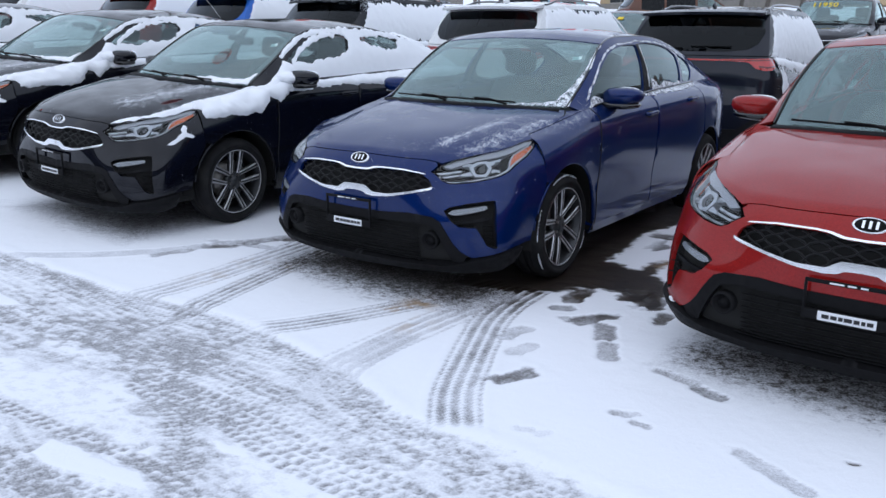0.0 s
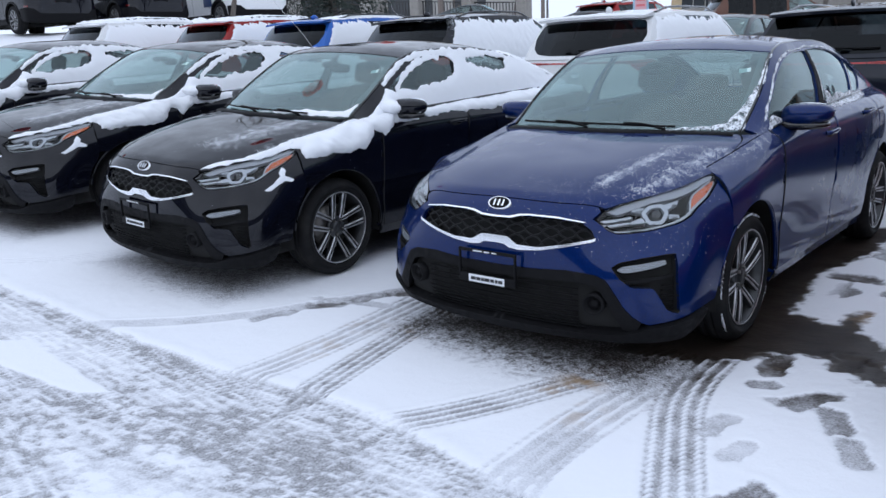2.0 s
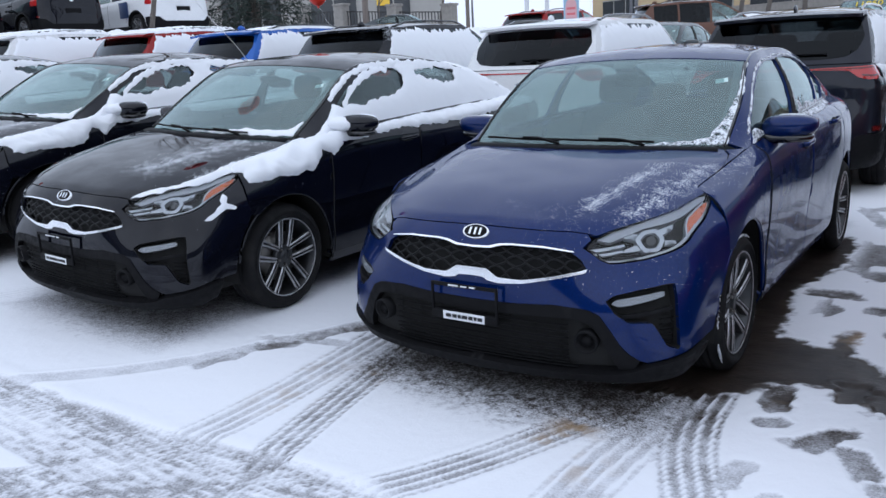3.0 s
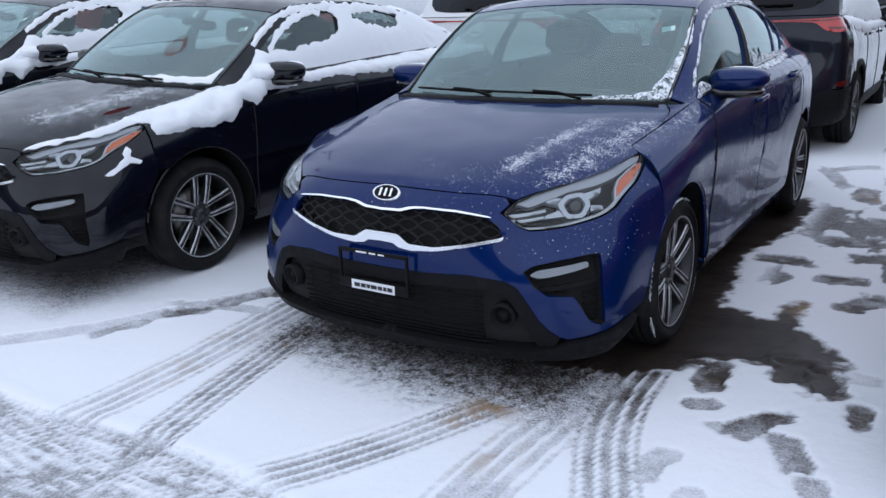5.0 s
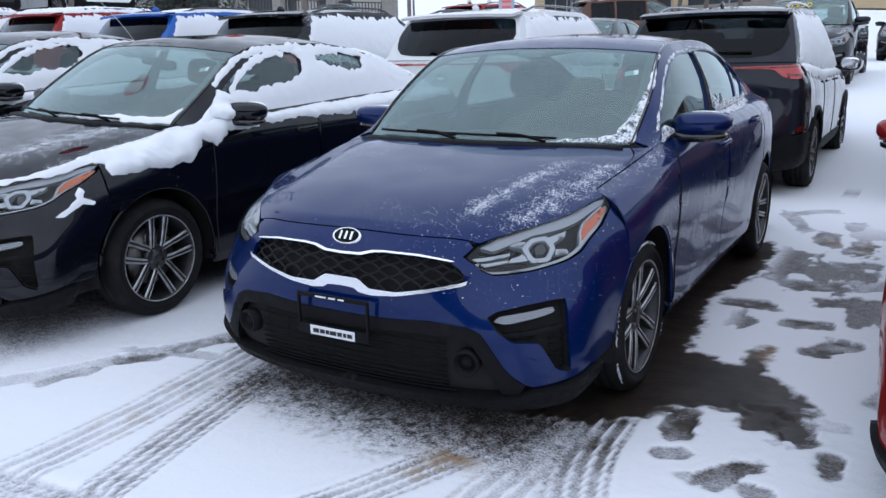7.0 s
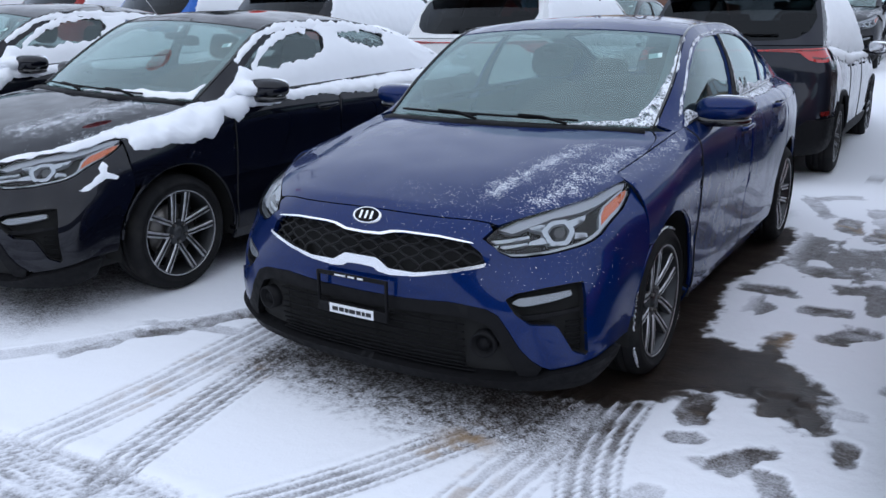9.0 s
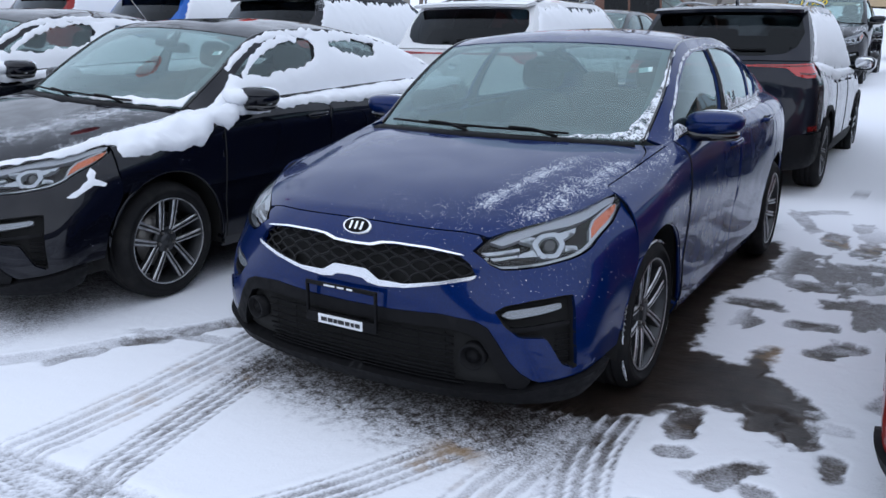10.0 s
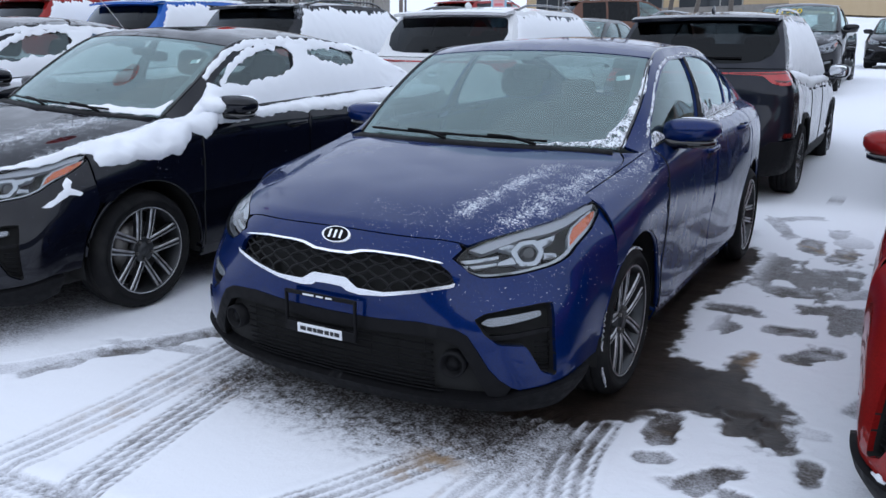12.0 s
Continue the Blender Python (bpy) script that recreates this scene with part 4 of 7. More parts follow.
LAMP_LOW = [(1.45, 3.98), (1.54, 3.77), (1.61, 3.56), (1.74, 3.40), (1.94, 3.42), (2.23, 3.49), (2.47, 3.57), (2.72, 3.65), (2.86, 3.73), (3.02, 3.87), (3.17, 4.07), (3.33, 4.21), (3.59, 4.38), (3.94, 4.72)]
LAMP_TOP = [(3.99, 4.98), (3.74, 5.03), (3.40, 5.01), (3.03, 4.98), (2.61, 4.92), (2.23, 4.83), (1.89, 4.68), (1.62, 4.42)]
LAMP = LAMP_LOW + LAMP_TOP
HOOD_LINE = [(0.0, 4.74), (0.57, 4.71), (1.27, 4.68), (1.50, 4.60), (1.62, 4.50), (1.89, 4.71), (2.23, 4.86), (2.61, 4.95), (3.03, 5.01), (3.40, 5.04), (3.80, 5.08), (4.0, 5.12)]
FOG = [(1.68, 2.32), (1.80, 2.46), (2.14, 2.58), (2.51, 2.65), (2.68, 2.65), (2.76, 2.27), (2.86, 1.22), (2.80, 1.18), (2.59, 1.29), (2.35, 1.81), (1.98, 1.83), (1.81, 2.03)]
FS = (0.29, 0.13)


def lattice(f, poly, du, dv, r, su, sv, lift):
    """Diamond mesh of thin bars within an outline on a surface."""
    poly = np.asarray(poly, float)
    lo, hi = poly.min(0), poly.max(0)
    verts, faces = [], []
    for slope in (1, -1):
        span = (hi[1] - lo[1]) / dv * du
        c = lo[0] - span
        while c < hi[0] + span:
            t = np.linspace(0, 1, 40)
            v = lo[1] + t * (hi[1] - lo[1])
            wob = 0.10 * du * np.sin(2 * math.pi * (v - lo[1]) / dv)
            u = c + slope * (t * span) + (0 if slope > 0 else span) + wob * slope
            ok = inside(poly, np.column_stack([u, v]))
            i = 0
            while i < 40:
                j = i
                while j < 40 and ok[j]:
                    j += 1
                if j - i > 2:
                    uu, vv = u[i:j], v[i:j]
                    p = f(uu, vv) + normals_of(f, uu, vv) * lift
                    me = tube("bar", p, r, 4, flat=(1.0, 1.4))
                    k = len(verts)
                    verts += [tuple(w.co) for w in me.vertices]
                    faces += [tuple(k + q for q in pl.vertices) for pl in me.polygons]
                    bpy.data.meshes.remove(me)
                i = max(j, i + 1)
            c += du
    return mesh_of("lattice", verts, faces)


wheel_meshes = {}


def wheel_set(style):
    """Meshes of one wheel, on the x axis, outer side to +x: barrel, tyre, spokes, disc, cap."""
    if style in wheel_meshes:
        return wheel_meshes[style]
    R, r, w = (0.318, 0.234, 0.105) if style != "suv" else (0.345, 0.238, 0.112)
    tyre = lathe("tyre", [(-w, r), (-w - 0.006, r + 0.03), (-w - 0.004, R - 0.035), (-w + 0.02, R - 0.008), (-w + 0.05, R), (-0.052, R), (-0.05, R - 0.009), (-0.042, R - 0.009), (-0.040, R),
                          (-0.004, R), (-0.003, R - 0.009), (0.005, R - 0.009), (0.006, R), (0.040, R), (0.042, R - 0.009), (0.05, R - 0.009), (0.052, R), (w - 0.05, R), (w - 0.02, R - 0.008),
                          (w + 0.004, R - 0.035), (w + 0.010, R - 0.055), (w + 0.008, r + 0.03), (w - 0.002, r + 0.004), (w - 0.01, r)], 64)
    barrel = lathe("wheel", [(-w + 0.01, r - 0.005), (-w + 0.03, r - 0.02), (0.04, r - 0.03), (0.075, r - 0.018), (w - 0.012, r - 0.010), (w - 0.002, r - 0.006), (w, r + 0.002), (w - 0.012, r + 0.006)], 64)
    verts, faces, tone = [], [], []
    for i in range(5):
        a = 2 * math.pi * i / 5 + math.pi / 2
        for side in (-1, 1):
            base = len(verts)
            for t, half, off, xf in ((0.040, 0.0150, 0.0300, w - 0.034), (0.085, 0.0150, 0.0365, w - 0.024), (0.15, 0.0165, 0.0415, w - 0.015), (r - 0.005, 0.0195, 0.0480, w - 0.009)):
                for dy, dx in ((-1, -0.004), (-0.80, 0.0), (-0.34, 0.0), (-0.20, -0.006), (0.20, -0.006), (0.34, 0.0), (0.80, 0.0), (1, -0.004), (1, -0.032), (-1, -0.032)):
                    py, pz = t, off * side + dy * half
                    verts.append((xf + dx, py * math.cos(a) - pz * math.sin(a), py * math.sin(a) + pz * math.cos(a)))
            for j in range(3):
                for q in range(10):
                    faces.append((base + j * 10 + q, base + j * 10 + (q + 1) % 10, base + (j + 1) * 10 + (q + 1) % 10, base + (j + 1) * 10 + q))
                    tone.append(0 if q in (0, 1, 5, 6) else 1)
    spokes = mesh_of("spokes", verts, faces, False)
    hub = lathe("hub", [(w - 0.06, 0.075), (w - 0.035, 0.072), (w - 0.030, 0.062), (w - 0.034, 0.034), (w - 0.026, 0.031), (w - 0.024, 0.0)], 32)
    disc = lathe("brake_disc", [(0.0, 0.15), (0.022, 0.15), (0.022, 0.06), (0.03, 0.05), (0.03, 0.0)], 40)
    back = lathe("backing", [(-0.03, r - 0.03), (-0.03, 0.0)], 32)
    edge_ring = lathe("rim_edge", [(w - 0.014, r - 0.006), (w - 0.001, r - 0.005), (w + 0.001, r - 0.001), (w - 0.004, r + 0.003)], 64)
    nuts, nf = [], []
    for i in range(5):
        a = 2 * math.pi * (i + 0.5) / 5 + math.pi / 2
        base = len(nuts)
        for x in (w - 0.038, w - 0.020):
            nuts += [(x, 0.05 * math.cos(a) + 0.0085 * math.cos(q), 0.05 * math.sin(a) + 0.0085 * math.sin(q)) for q in np.arange(6) * math.pi / 3]
        nf += [(base + q, base + (q + 1) % 6, base + 6 + (q + 1) % 6, base + 6 + q) for q in range(6)] + [tuple(base + 6 + q for q in range(6))]
    nut = mesh_of("wheel_nut", nuts[:12], nf[:7], False)
    for me, mt in ((tyre, RUBBER), (barrel, DARKALLOY), (spokes, ALLOY), (hub, DARKALLOY), (edge_ring, ALLOY), (disc, STEEL), (back, UNDER), (nut, STEEL)):
        me.materials.append(mt)
    # the sides of the spokes are painted dark, the faces machined
    spokes.materials.append(DARKALLOY)
    for p in spokes.polygons:
        p.material_index = tone[p.index]
    wheel_meshes[style] = (tyre, barrel, spokes, hub, disc, back, nut, edge_ring)
    return wheel_meshes[style]


def add_wheel(car, style, x, y, z, turn=0.0, steer=0.0):
    tyre, barrel, spokes, hub, disc, back, nut, edge_ring = wheel_set(style)
    w = part("wheel", barrel, None, car, "five double-spoke alloy wheel")
    w.matrix_basis = pose(x, y, z, turn, 0, steer) if x > 0 else pose(x, y, z, turn, 0, 180 + steer)
    for nm, me in (("tyre", tyre), ("spokes", spokes), ("hub", hub), ("brake_disc", disc), ("backing", back), ("rim_edge", edge_ring)):
        part(nm, me, None, w)
    for i in range(5):
        part("wheel_nut", nut, None, w).matrix_basis = pose(0, 0, 0, 72 * i, 0, 0)
    return w


def arch_liner(car, y, z, r, x0=0.50, x1=0.86):
    for sx in (1, -1):
        q = np.radians(np.linspace(-14, 190, 26))
        v = [(sx * x, y + r * math.cos(k), z + r * math.sin(k)) for x in (x0, x1) for k in q]
        n = len(q)
        f = [(i, i + 1, n + i + 1, n + i) for i in range(n - 1)] + [tuple(range(n))]
        part("arch_liner", mesh_of("arch_liner", v, f), UNDER, car)


def window_outline(body, y0, y1, gap=0.014, top=0.052, n=16):
    """A side pane between two places, under the roof rail and above the belt."""
    ys = np.linspace(y0, y1, n)
    zb = body.side(ys, np.full(n, len(body.sx) - 1.0))[:, 2] + gap
    zt = np.maximum(body.rail_at(ys)[:, 1] - top, zb + 0.004)
    return [(y, float(body.w_at(y, z)[0])) for y, z in zip(ys, zb)] + [(y, float(body.w_at(y, z)[0])) for y, z in zip(ys[::-1], zt[::-1])]


def seat(car, x, y, mat, lean=14):
    m = pose(x, y, 0.0)
    for nm, size, c, rx in (("seat_cushion", (0.50, 0.50, 0.16), (0, 0, 0.50), 4), ("seat_back", (0.48, 0.15, 0.62), (0, 0.30, 0.80), -lean), ("headrest", (0.26, 0.10, 0.18), (0, 0.40, 1.20), -lean)):
        me = blob(nm, (0, 0, 0), size, 3.6)
        me.transform(m @ pose(*c, rx, 0, 0))
        part(nm, me, mat, car)


def sedan(label, at, coat, group="sedans in the front row", detail=True, wheel_turn=20, steer=0.0, kind="sedan"):
    car = thing(kind, label, "car", group, at)
    B, F, S = forte, forte.face, forte.side
    # nose
    lower = [(0.0, 2.05), (0.50, 2.06), (1.03, 2.14), (1.46, 2.09), (1.61, 1.97), (1.73, 1.68), (1.85, 1.36), (1.98, 1.13), (2.13, 0.96)]
    shoulder = [(a, b - 0.05) for a, b in HOOD_LINE[:4]] + [(1.54, 4.34), (1.41, 4.0)] + [(a + 0.01, b - 0.06) for a, b in LAMP_LOW[1:]] + [(4.0, 4.80)]
    right = shoulder + [(4.0, 1.20), (3.35, 1.15), (2.75, 0.99), (2.26, 0.88)] + lower[::-1]
    nose = right[:-1] + [(0.0, 2.05)] + [(-a, b) for a, b in reversed(right[1:-1])]
    lampr, fogr = rounded(LAMP, 0.25, 2), rounded(FOG, 0.12, 2)
    flipx = lambda p: [(-a, b) for a, b in p]
    grill = rounded(sym(GRILLE), 0.12, 2)
    part("bumper_cover", skin("bumper_cover", F, nose, [fogr, flipx(fogr), grill], 0.022, FS, rim=0.018), coat, car)
    part("grille_backing", skin("grille_backing", F, sym(GRILLE_BACK), step=0.05, scale=FS, lift=-0.045, rim=0), UNDER, car)
    if detail:
        part("grille_mesh", lattice(F, grill, 0.245, 0.43, 0.0036, 1, 1, -0.018), GRILLEBLACK, car, "gloss black diamond grille mesh")
    for o in (TRIM_TOP, TRIM_LOW):
        part("grille_trim", skin("grille_trim", F, rounded(sym(o), 0.10, 2), step=0.008, scale=FS, lift=0.008, rim=0.02), TRIMCHROME, car, "chrome grille trim")
    # lower intake
    li = [(0.0, 2.03)] + lower[1:] + [(2.0, 0.36), (0.0, 0.28)]
    part("lower_intake", skin("lower_intake", F, sym(li), step=0.03, scale=FS, lift=-0.030, rim=0), UNDER, car)
    if detail:
        for i in range(9):
            v = 0.52 + i * 0.145
            su = 1.20 if i > 0 else 1.3
            u = np.linspace(-su, su, 40)
            p = F(u, np.full(40, v)) + normals_of(F, u, np.full(40, v)) * -0.012
            part("intake_slat", tube("intake_slat", p, 0.005, 4, flat=(1.8, 0.9)), PLASTIC, car)
        for u in np.linspace(-1.1, 1.1, 8):
            v = np.linspace(0.66, 1.75, 6)
            p = F(np.full(6, u), v) + normals_of(F, np.full(6, u), v) * -0.018
            part("intake_bar", tube("intake_bar", p, 0.002, 4), PLASTIC, car)
    band = [(0.0, 2.05)] + lower[1:] + [(2.05, 0.62), (1.84, 0.66), (1.72, 1.10), (1.62, 1.46), (1.50, 1.76), (1.36, 1.84), (1.0, 1.85), (0.0, 1.76)]
    part("intake_band", skin("intake_band", F, sym(band), step=0.03, scale=FS, lift=0.004, rim=0.03), PLASTIC, car, "matt black bumper band")
    lip = [(0.0, 0.42), (1.1, 0.42), (1.75, 0.50), (2.05, 0.66), (2.26, 0.82), (2.75, 0.93), (3.35, 1.10), (3.62, 1.13), (3.55, 0.40), (3.1, 0.14), (1.9, 0.14), (0.9, 0.08), (0.0, -0.02)]
    part("lower_lip", skin("lower_lip", F, sym(lip), step=0.03, scale=FS, lift=0.020, rim=0.05), PLASTIC, car, "black front lip")
    for sgn in (1, -1):
        if detail:
            u, v = 1.43 * sgn, 1.38
            c, n = F(u, v)[0], normals_of(F, np.array([u]), np.array([v]))[0]
            me = lathe("fog_lamp", [(-0.04, 0.048), (0.012, 0.048), (0.012, 0.040), (-0.010, 0.036), (-0.010, 0.024), (0.0, 0.022), (0.002, 0.0)], 28, "z")
            me.transform(Matrix.Translation(c) @ Vector(n).to_track_quat("Z", "Y").to_matrix().to_4x4())
            part("fog_lamp", me, PLASTIC, car)
        # daytime lamp pocket at the corner
        fo = fogr if sgn > 0 else flipx(fogr)
        pocket = part("lamp_pocket", skin("lamp_pocket", F, np.asarray(fo), step=0.04, scale=FS, lift=-0.05, rim=-0.05), UNDER, car, "black corner pocket")
        bar = [(sgn * a, b) for a, b in ((1.75, 2.25), (1.84, 2.37), (2.52, 2.52), (2.56, 2.39), (1.88, 2.19))]
        part("running_lamp", skin("running_lamp", F, rounded(bar, 0.2, 2), step=0.03, scale=FS, lift=-0.012, rim=0.03), DIMLAMP, pocket, "clear running lamp bar")
        part("running_lamp_lens", skin("running_lamp_lens", F, rounded(bar, 0.2, 2), step=0.03, scale=FS, lift=-0.006, rim=0.0), LENS, pocket)
        if detail:
            for k in range(6):
                v = np.full(6, 1.30 + k * 0.11)
                u = np.linspace(2.52, 2.78, 6) * sgn
                p = F(u, v) + normals_of(F, u, v) * -0.03
                part("pocket_slat", tube("pocket_slat", p, 0.004, 4), PLASTIC, pocket)
            fin = [(sgn * a, b) for a, b in ((1.86, 1.99), (2.55, 2.12), (2.72, 2.13), (2.73, 2.05), (2.45, 2.00), (1.92, 1.90))]
            part("pocket_fin", skin("pocket_fin", F, fin, step=0.03, scale=FS, lift=-0.016, rim=0.02), PLASTIC, pocket)
        # headlamp
        la = lampr if sgn > 0 else np.array(flipx(lampr))
        lamp = part("headlamp", skin("headlamp", F, la, step=0.03, scale=FS, lift=-0.055, rim=-0.055), PLASTIC, car, "clear-lensed headlamp with amber corner")
        flat = lambda pts: [(sgn * p, q) for p, q in pts]
        am = [(3.91, 4.78), (3.80, 4.77), (3.57, 4.70), (3.30, 4.58), (3.16, 4.38), (3.08, 4.10), (3.30, 4.30), (3.58, 4.46), (3.82, 4.64)]
        part("side_reflector", skin("side_reflector", F, flat(am), step=0.02, scale=FS, lift=-0.010, rim=0.03), AMBER, lamp, "amber side reflector")
        rim_low = LAMP_LOW[1:] + [(3.92, 4.80)] + [(p - 0.05, q + 0.075) for p, q in reversed(LAMP_LOW[2:])] + [(1.60, 3.80)]
        part("lamp_bezel_and_sheen", skin("lamp_bezel_and_sheen", F, flat(rim_low), step=0.02, scale=FS, lift=-0.014, rim=0.02), LAMPBOWL, lamp, "silver lamp bezel and painted sky sheen")
        rim_am = [(3.03, 4.02), (3.12, 4.40), (3.27, 4.62), (3.56, 4.75), (3.82, 4.83), (3.84, 4.79), (3.57, 4.71), (3.30, 4.59), (3.16, 4.39), (3.07, 4.06)]
        part("lamp_bezel_and_sheen", skin("lamp_bezel_and_sheen", F, flat(rim_am), step=0.02, scale=FS, lift=-0.009, rim=0.02), LAMPBOWL, lamp, "silver lamp bezel and painted sky sheen")
        # grey upper band: stands for the sky reflected along the top of the lens
        up = [(1.63, 4.38), (1.89, 4.67), (2.23, 4.82), (2.61, 4.91), (3.03, 4.97), (3.40, 5.0), (3.74, 5.01), (3.97, 4.96), (3.90, 4.86), (3.56, 4.80), (3.2, 4.70), (2.85, 4.64), (2.4, 4.64), (2.05, 4.46), (1.8, 4.26)]
        part("lamp_bezel_and_sheen", skin("lamp_bezel_and_sheen", F, flat(up), step=0.02, scale=FS, lift=-0.010, rim=0.02), LAMPSKYGREY, lamp, "silver lamp bezel and painted sky sheen")
        hexa = [(2.19, 4.30), (2.36, 4.57), (2.61, 4.55), (2.67, 4.14), (2.51, 3.70), (2.26, 3.74)]
        core = [(2.43 + (p - 2.43) * 0.66, 4.17 + (q - 4.17) * 0.66) for p, q in hexa]
        part("projector_ring", skin("projector_ring", F, flat(rounded(hexa, 0.22, 2)), [flat(rounded(core, 0.25, 2))], 0.012, FS, lift=-0.010, rim=0.04), LAMPBOWL, lamp, "silver projector frame")
        u, v = 2.44 * sgn, 4.22
        c, n = F(u, v)[0], normals_of(F, np.array([u]), np.array([v]))[0]
        aim = (Vector(n) + Vector((0, -1.2, 0.05))).normalized()
        mt = Matrix.Translation(Vector(c) + Vector(n) * -0.034) @ aim.to_track_quat("Z", "Y").to_matrix().to_4x4()
        eye = lathe("projector_lens", [(-0.02, 0.036), (-0.006, 0.034), (0.006, 0.025), (0.012, 0.012), (0.013, 0.0)], 28, "z")
        eye.transform(mt)
        part("projector_lens", eye, GLOSSBLACK, lamp)
        for bar in (((2.58, 4.50), (2.94, 4.56), (2.88, 4.42), (2.64, 4.28)), ((2.66, 4.09), (2.83, 4.00), (2.83, 3.86), (2.63, 3.89)), ((2.28, 4.50), (2.03, 4.60), (2.05, 4.42), (2.22, 4.28)),
                    ((2.20, 4.11), (2.01, 3.97), (1.98, 3.84), (2.24, 3.86)), ((1.52, 3.98), (2.02, 4.20), (2.02, 4.10), (1.58, 3.87)), ((1.62, 3.78), (1.97, 3.95), (1.98, 3.87), (1.66, 3.67))):
            part("light_guide", skin("light_guide", F, flat(bar), step=0.03, scale=FS, lift=-0.014, rim=0.02), LAMPBOWL, lamp)
        part("lamp_lens", skin("lamp_lens", F, la, step=0.03, scale=FS, lift=0.002, rim=0), LENS, lamp, "clear plastic lamp lens")
    # badge: a chrome oval with a dark field and plain bars
    c, n = F(0.0, 4.38)[0], Vector(normals_of(F, np.array([0.0]), np.array([4.38]))[0])
    lie = Matrix.Translation(c) @ n.to_track_quat("Z", "Y").to_matrix().to_4x4()
    badge = lathe("badge", [(-0.01, 0.064), (0.006, 0.064), (0.009, 0.060), (0.009, 0.056), (0.005, 0.054)], 40, "z")
    badge.transform(lie @ Matrix.Diagonal((1, 0.52, 1, 1)))
    badge = part("badge", badge, CHROME, car, "oval chrome badge")
    fld = lathe("badge_field", [(-0.005, 0.056), (0.006, 0.055), (0.0062, 0.0)], 40, "z")
    fld.transform(lie @ Matrix.Diagonal((1, 0.52, 1, 1)))
    part("badge_field", fld, PLASTIC, badge)
    if detail:
        bm = bmesh.new()
        for x, w_, tilt in ((-0.024, 0.010, 0), (0.0, 0.010, 0), (0.024, 0.010, 0)):
            q = box_bm((w_, 0.032, 0.003), (0, 0, 0))
            q.transform(lie @ pose(x, 0, 0.0085, 0, 0, tilt))
            tmp = bpy.data.meshes.new("t")
            q.to_mesh(tmp)
            q.free()
            bm.from_mesh(tmp)
            bpy.data.meshes.remove(tmp)
        part("badge_bars", bm, CHROME, badge)
    # number plate holder with its dealer strip
    holder = part("plate_holder", box_bm((0.325, 0.014, 0.040), (-0.022, -0.026, 0.402), 0.004), PLASTIC, car, "open black plate holder with white dealer strip")
    part("holder_rail", box_bm((0.325, 0.012, 0.016), (-0.022, -0.026, 0.534), 0.004), PLASTIC, holder)
    for x in (-0.180, 0.136):
        part("holder_rail", box_bm((0.010, 0.014, 0.150), (x, -0.026, 0.466), 0.003), PLASTIC, holder)
    part("dealer_strip", box_bm((0.205, 0.004, 0.036), (-0.022, -0.0345, 0.402), 0.001), WHITELABEL, holder, "white strip with dark print")
    if detail:
        for x, w_ in ((-0.096, 0.026), (-0.066, 0.022), (-0.042, 0.016), (-0.016, 0.028), (0.014, 0.020), (0.037, 0.014), (0.060, 0.022)):
            part("print_bar", box_bm((w_, 0.003, 0.015), (x, -0.0372, 0.402)), INK, holder)
        for x, w_ in ((-0.070, 0.050), (-0.018, 0.030), (0.024, 0.026)):
            part("top_print", box_bm((w_, 0.003, 0.006), (x, -0.033, 0.534)), WHITELABEL, holder)
    # hood
    edge_r = [(p, (q - 5.0) / 2.9) for p, q in HOOD_LINE]
    corner = [(4, 2.45), (3.86, 2.75), (3.45, 3.2), (2.95, 3.75), (2.80, 4)]
    ho = [(-p, q) for p, q in reversed(edge_r[1:])] + edge_r + corner + [(0, 4)] + [(-p, q) for p, q in reversed(corner)]
    part("hood", skin("hood", hood_skin, ho, step=0.025, scale=(0.19, 0.27), rim=0.015), coat, car)
    for sgn in (1, -1):
        wing = [(sgn * 4, 2.50), (sgn * 4, 4), (sgn * 2.86, 4), (sgn * 3.0, 3.79), (sgn * 3.49, 3.25), (sgn * 3.89, 2.80)]
        part("wing_corner", skin("wing_corner", hood_skin, wing, step=0.03, scale=(0.19, 0.27), rim=0.012), coat, car)
    ho = [(-4, 0.06), (-4, 4), (0, 4), (4, 4), (4, 0.06), (3.2, 0), (0, 0), (-3.2, 0)]
    part("engine_bay", skin("engine_bay", hood_surface, ho, step=0.08, scale=(0.19, 0.27), lift=-0.05, rim=0), UNDER, car)
    cr = np.linspace(-0.95, 0.95, 30)
    # scuttle under the windscreen
    q = B.top(cr, np.full(30, 1.185)) + np.array((0, -0.03, -0.02))
    part("scuttle", tube("scuttle", q, 0.035, 8, flat=(1.5, 0.6)), PLASTIC, car)
    # sides
    zr = lambda y, z: tuple(yz(B, [(y, z)])[0])
    fy = WHEEL_Y[0]
    fend = [zr(0.596, 0.755), zr(0.604, 0.63)] + [tuple(p) for p in yz(B, arc(fy, ARCH_R, 126, -12, 30))] + [(1.285, 0.25), (1.30, 0.25), (1.302, 3.0), (1.30, 5.98), (1.0, 5.98), (0.8, 5.98), (0.66, 5.98), (0.63, 5.75), (0.612, 5.30), (0.60, 4.6)]
    SS = (1.0, 0.135)
    both("fender", coat, car, f=S, outline=fend, step=0.03, scale=SS, rim=0.006)
    fd = [(1.3035, 0.80), (2.20, 0.80), (2.21, 3.0), (2.24, 5.98), (1.8, 5.98), (1.3035, 5.98), (1.3045, 3.0)]
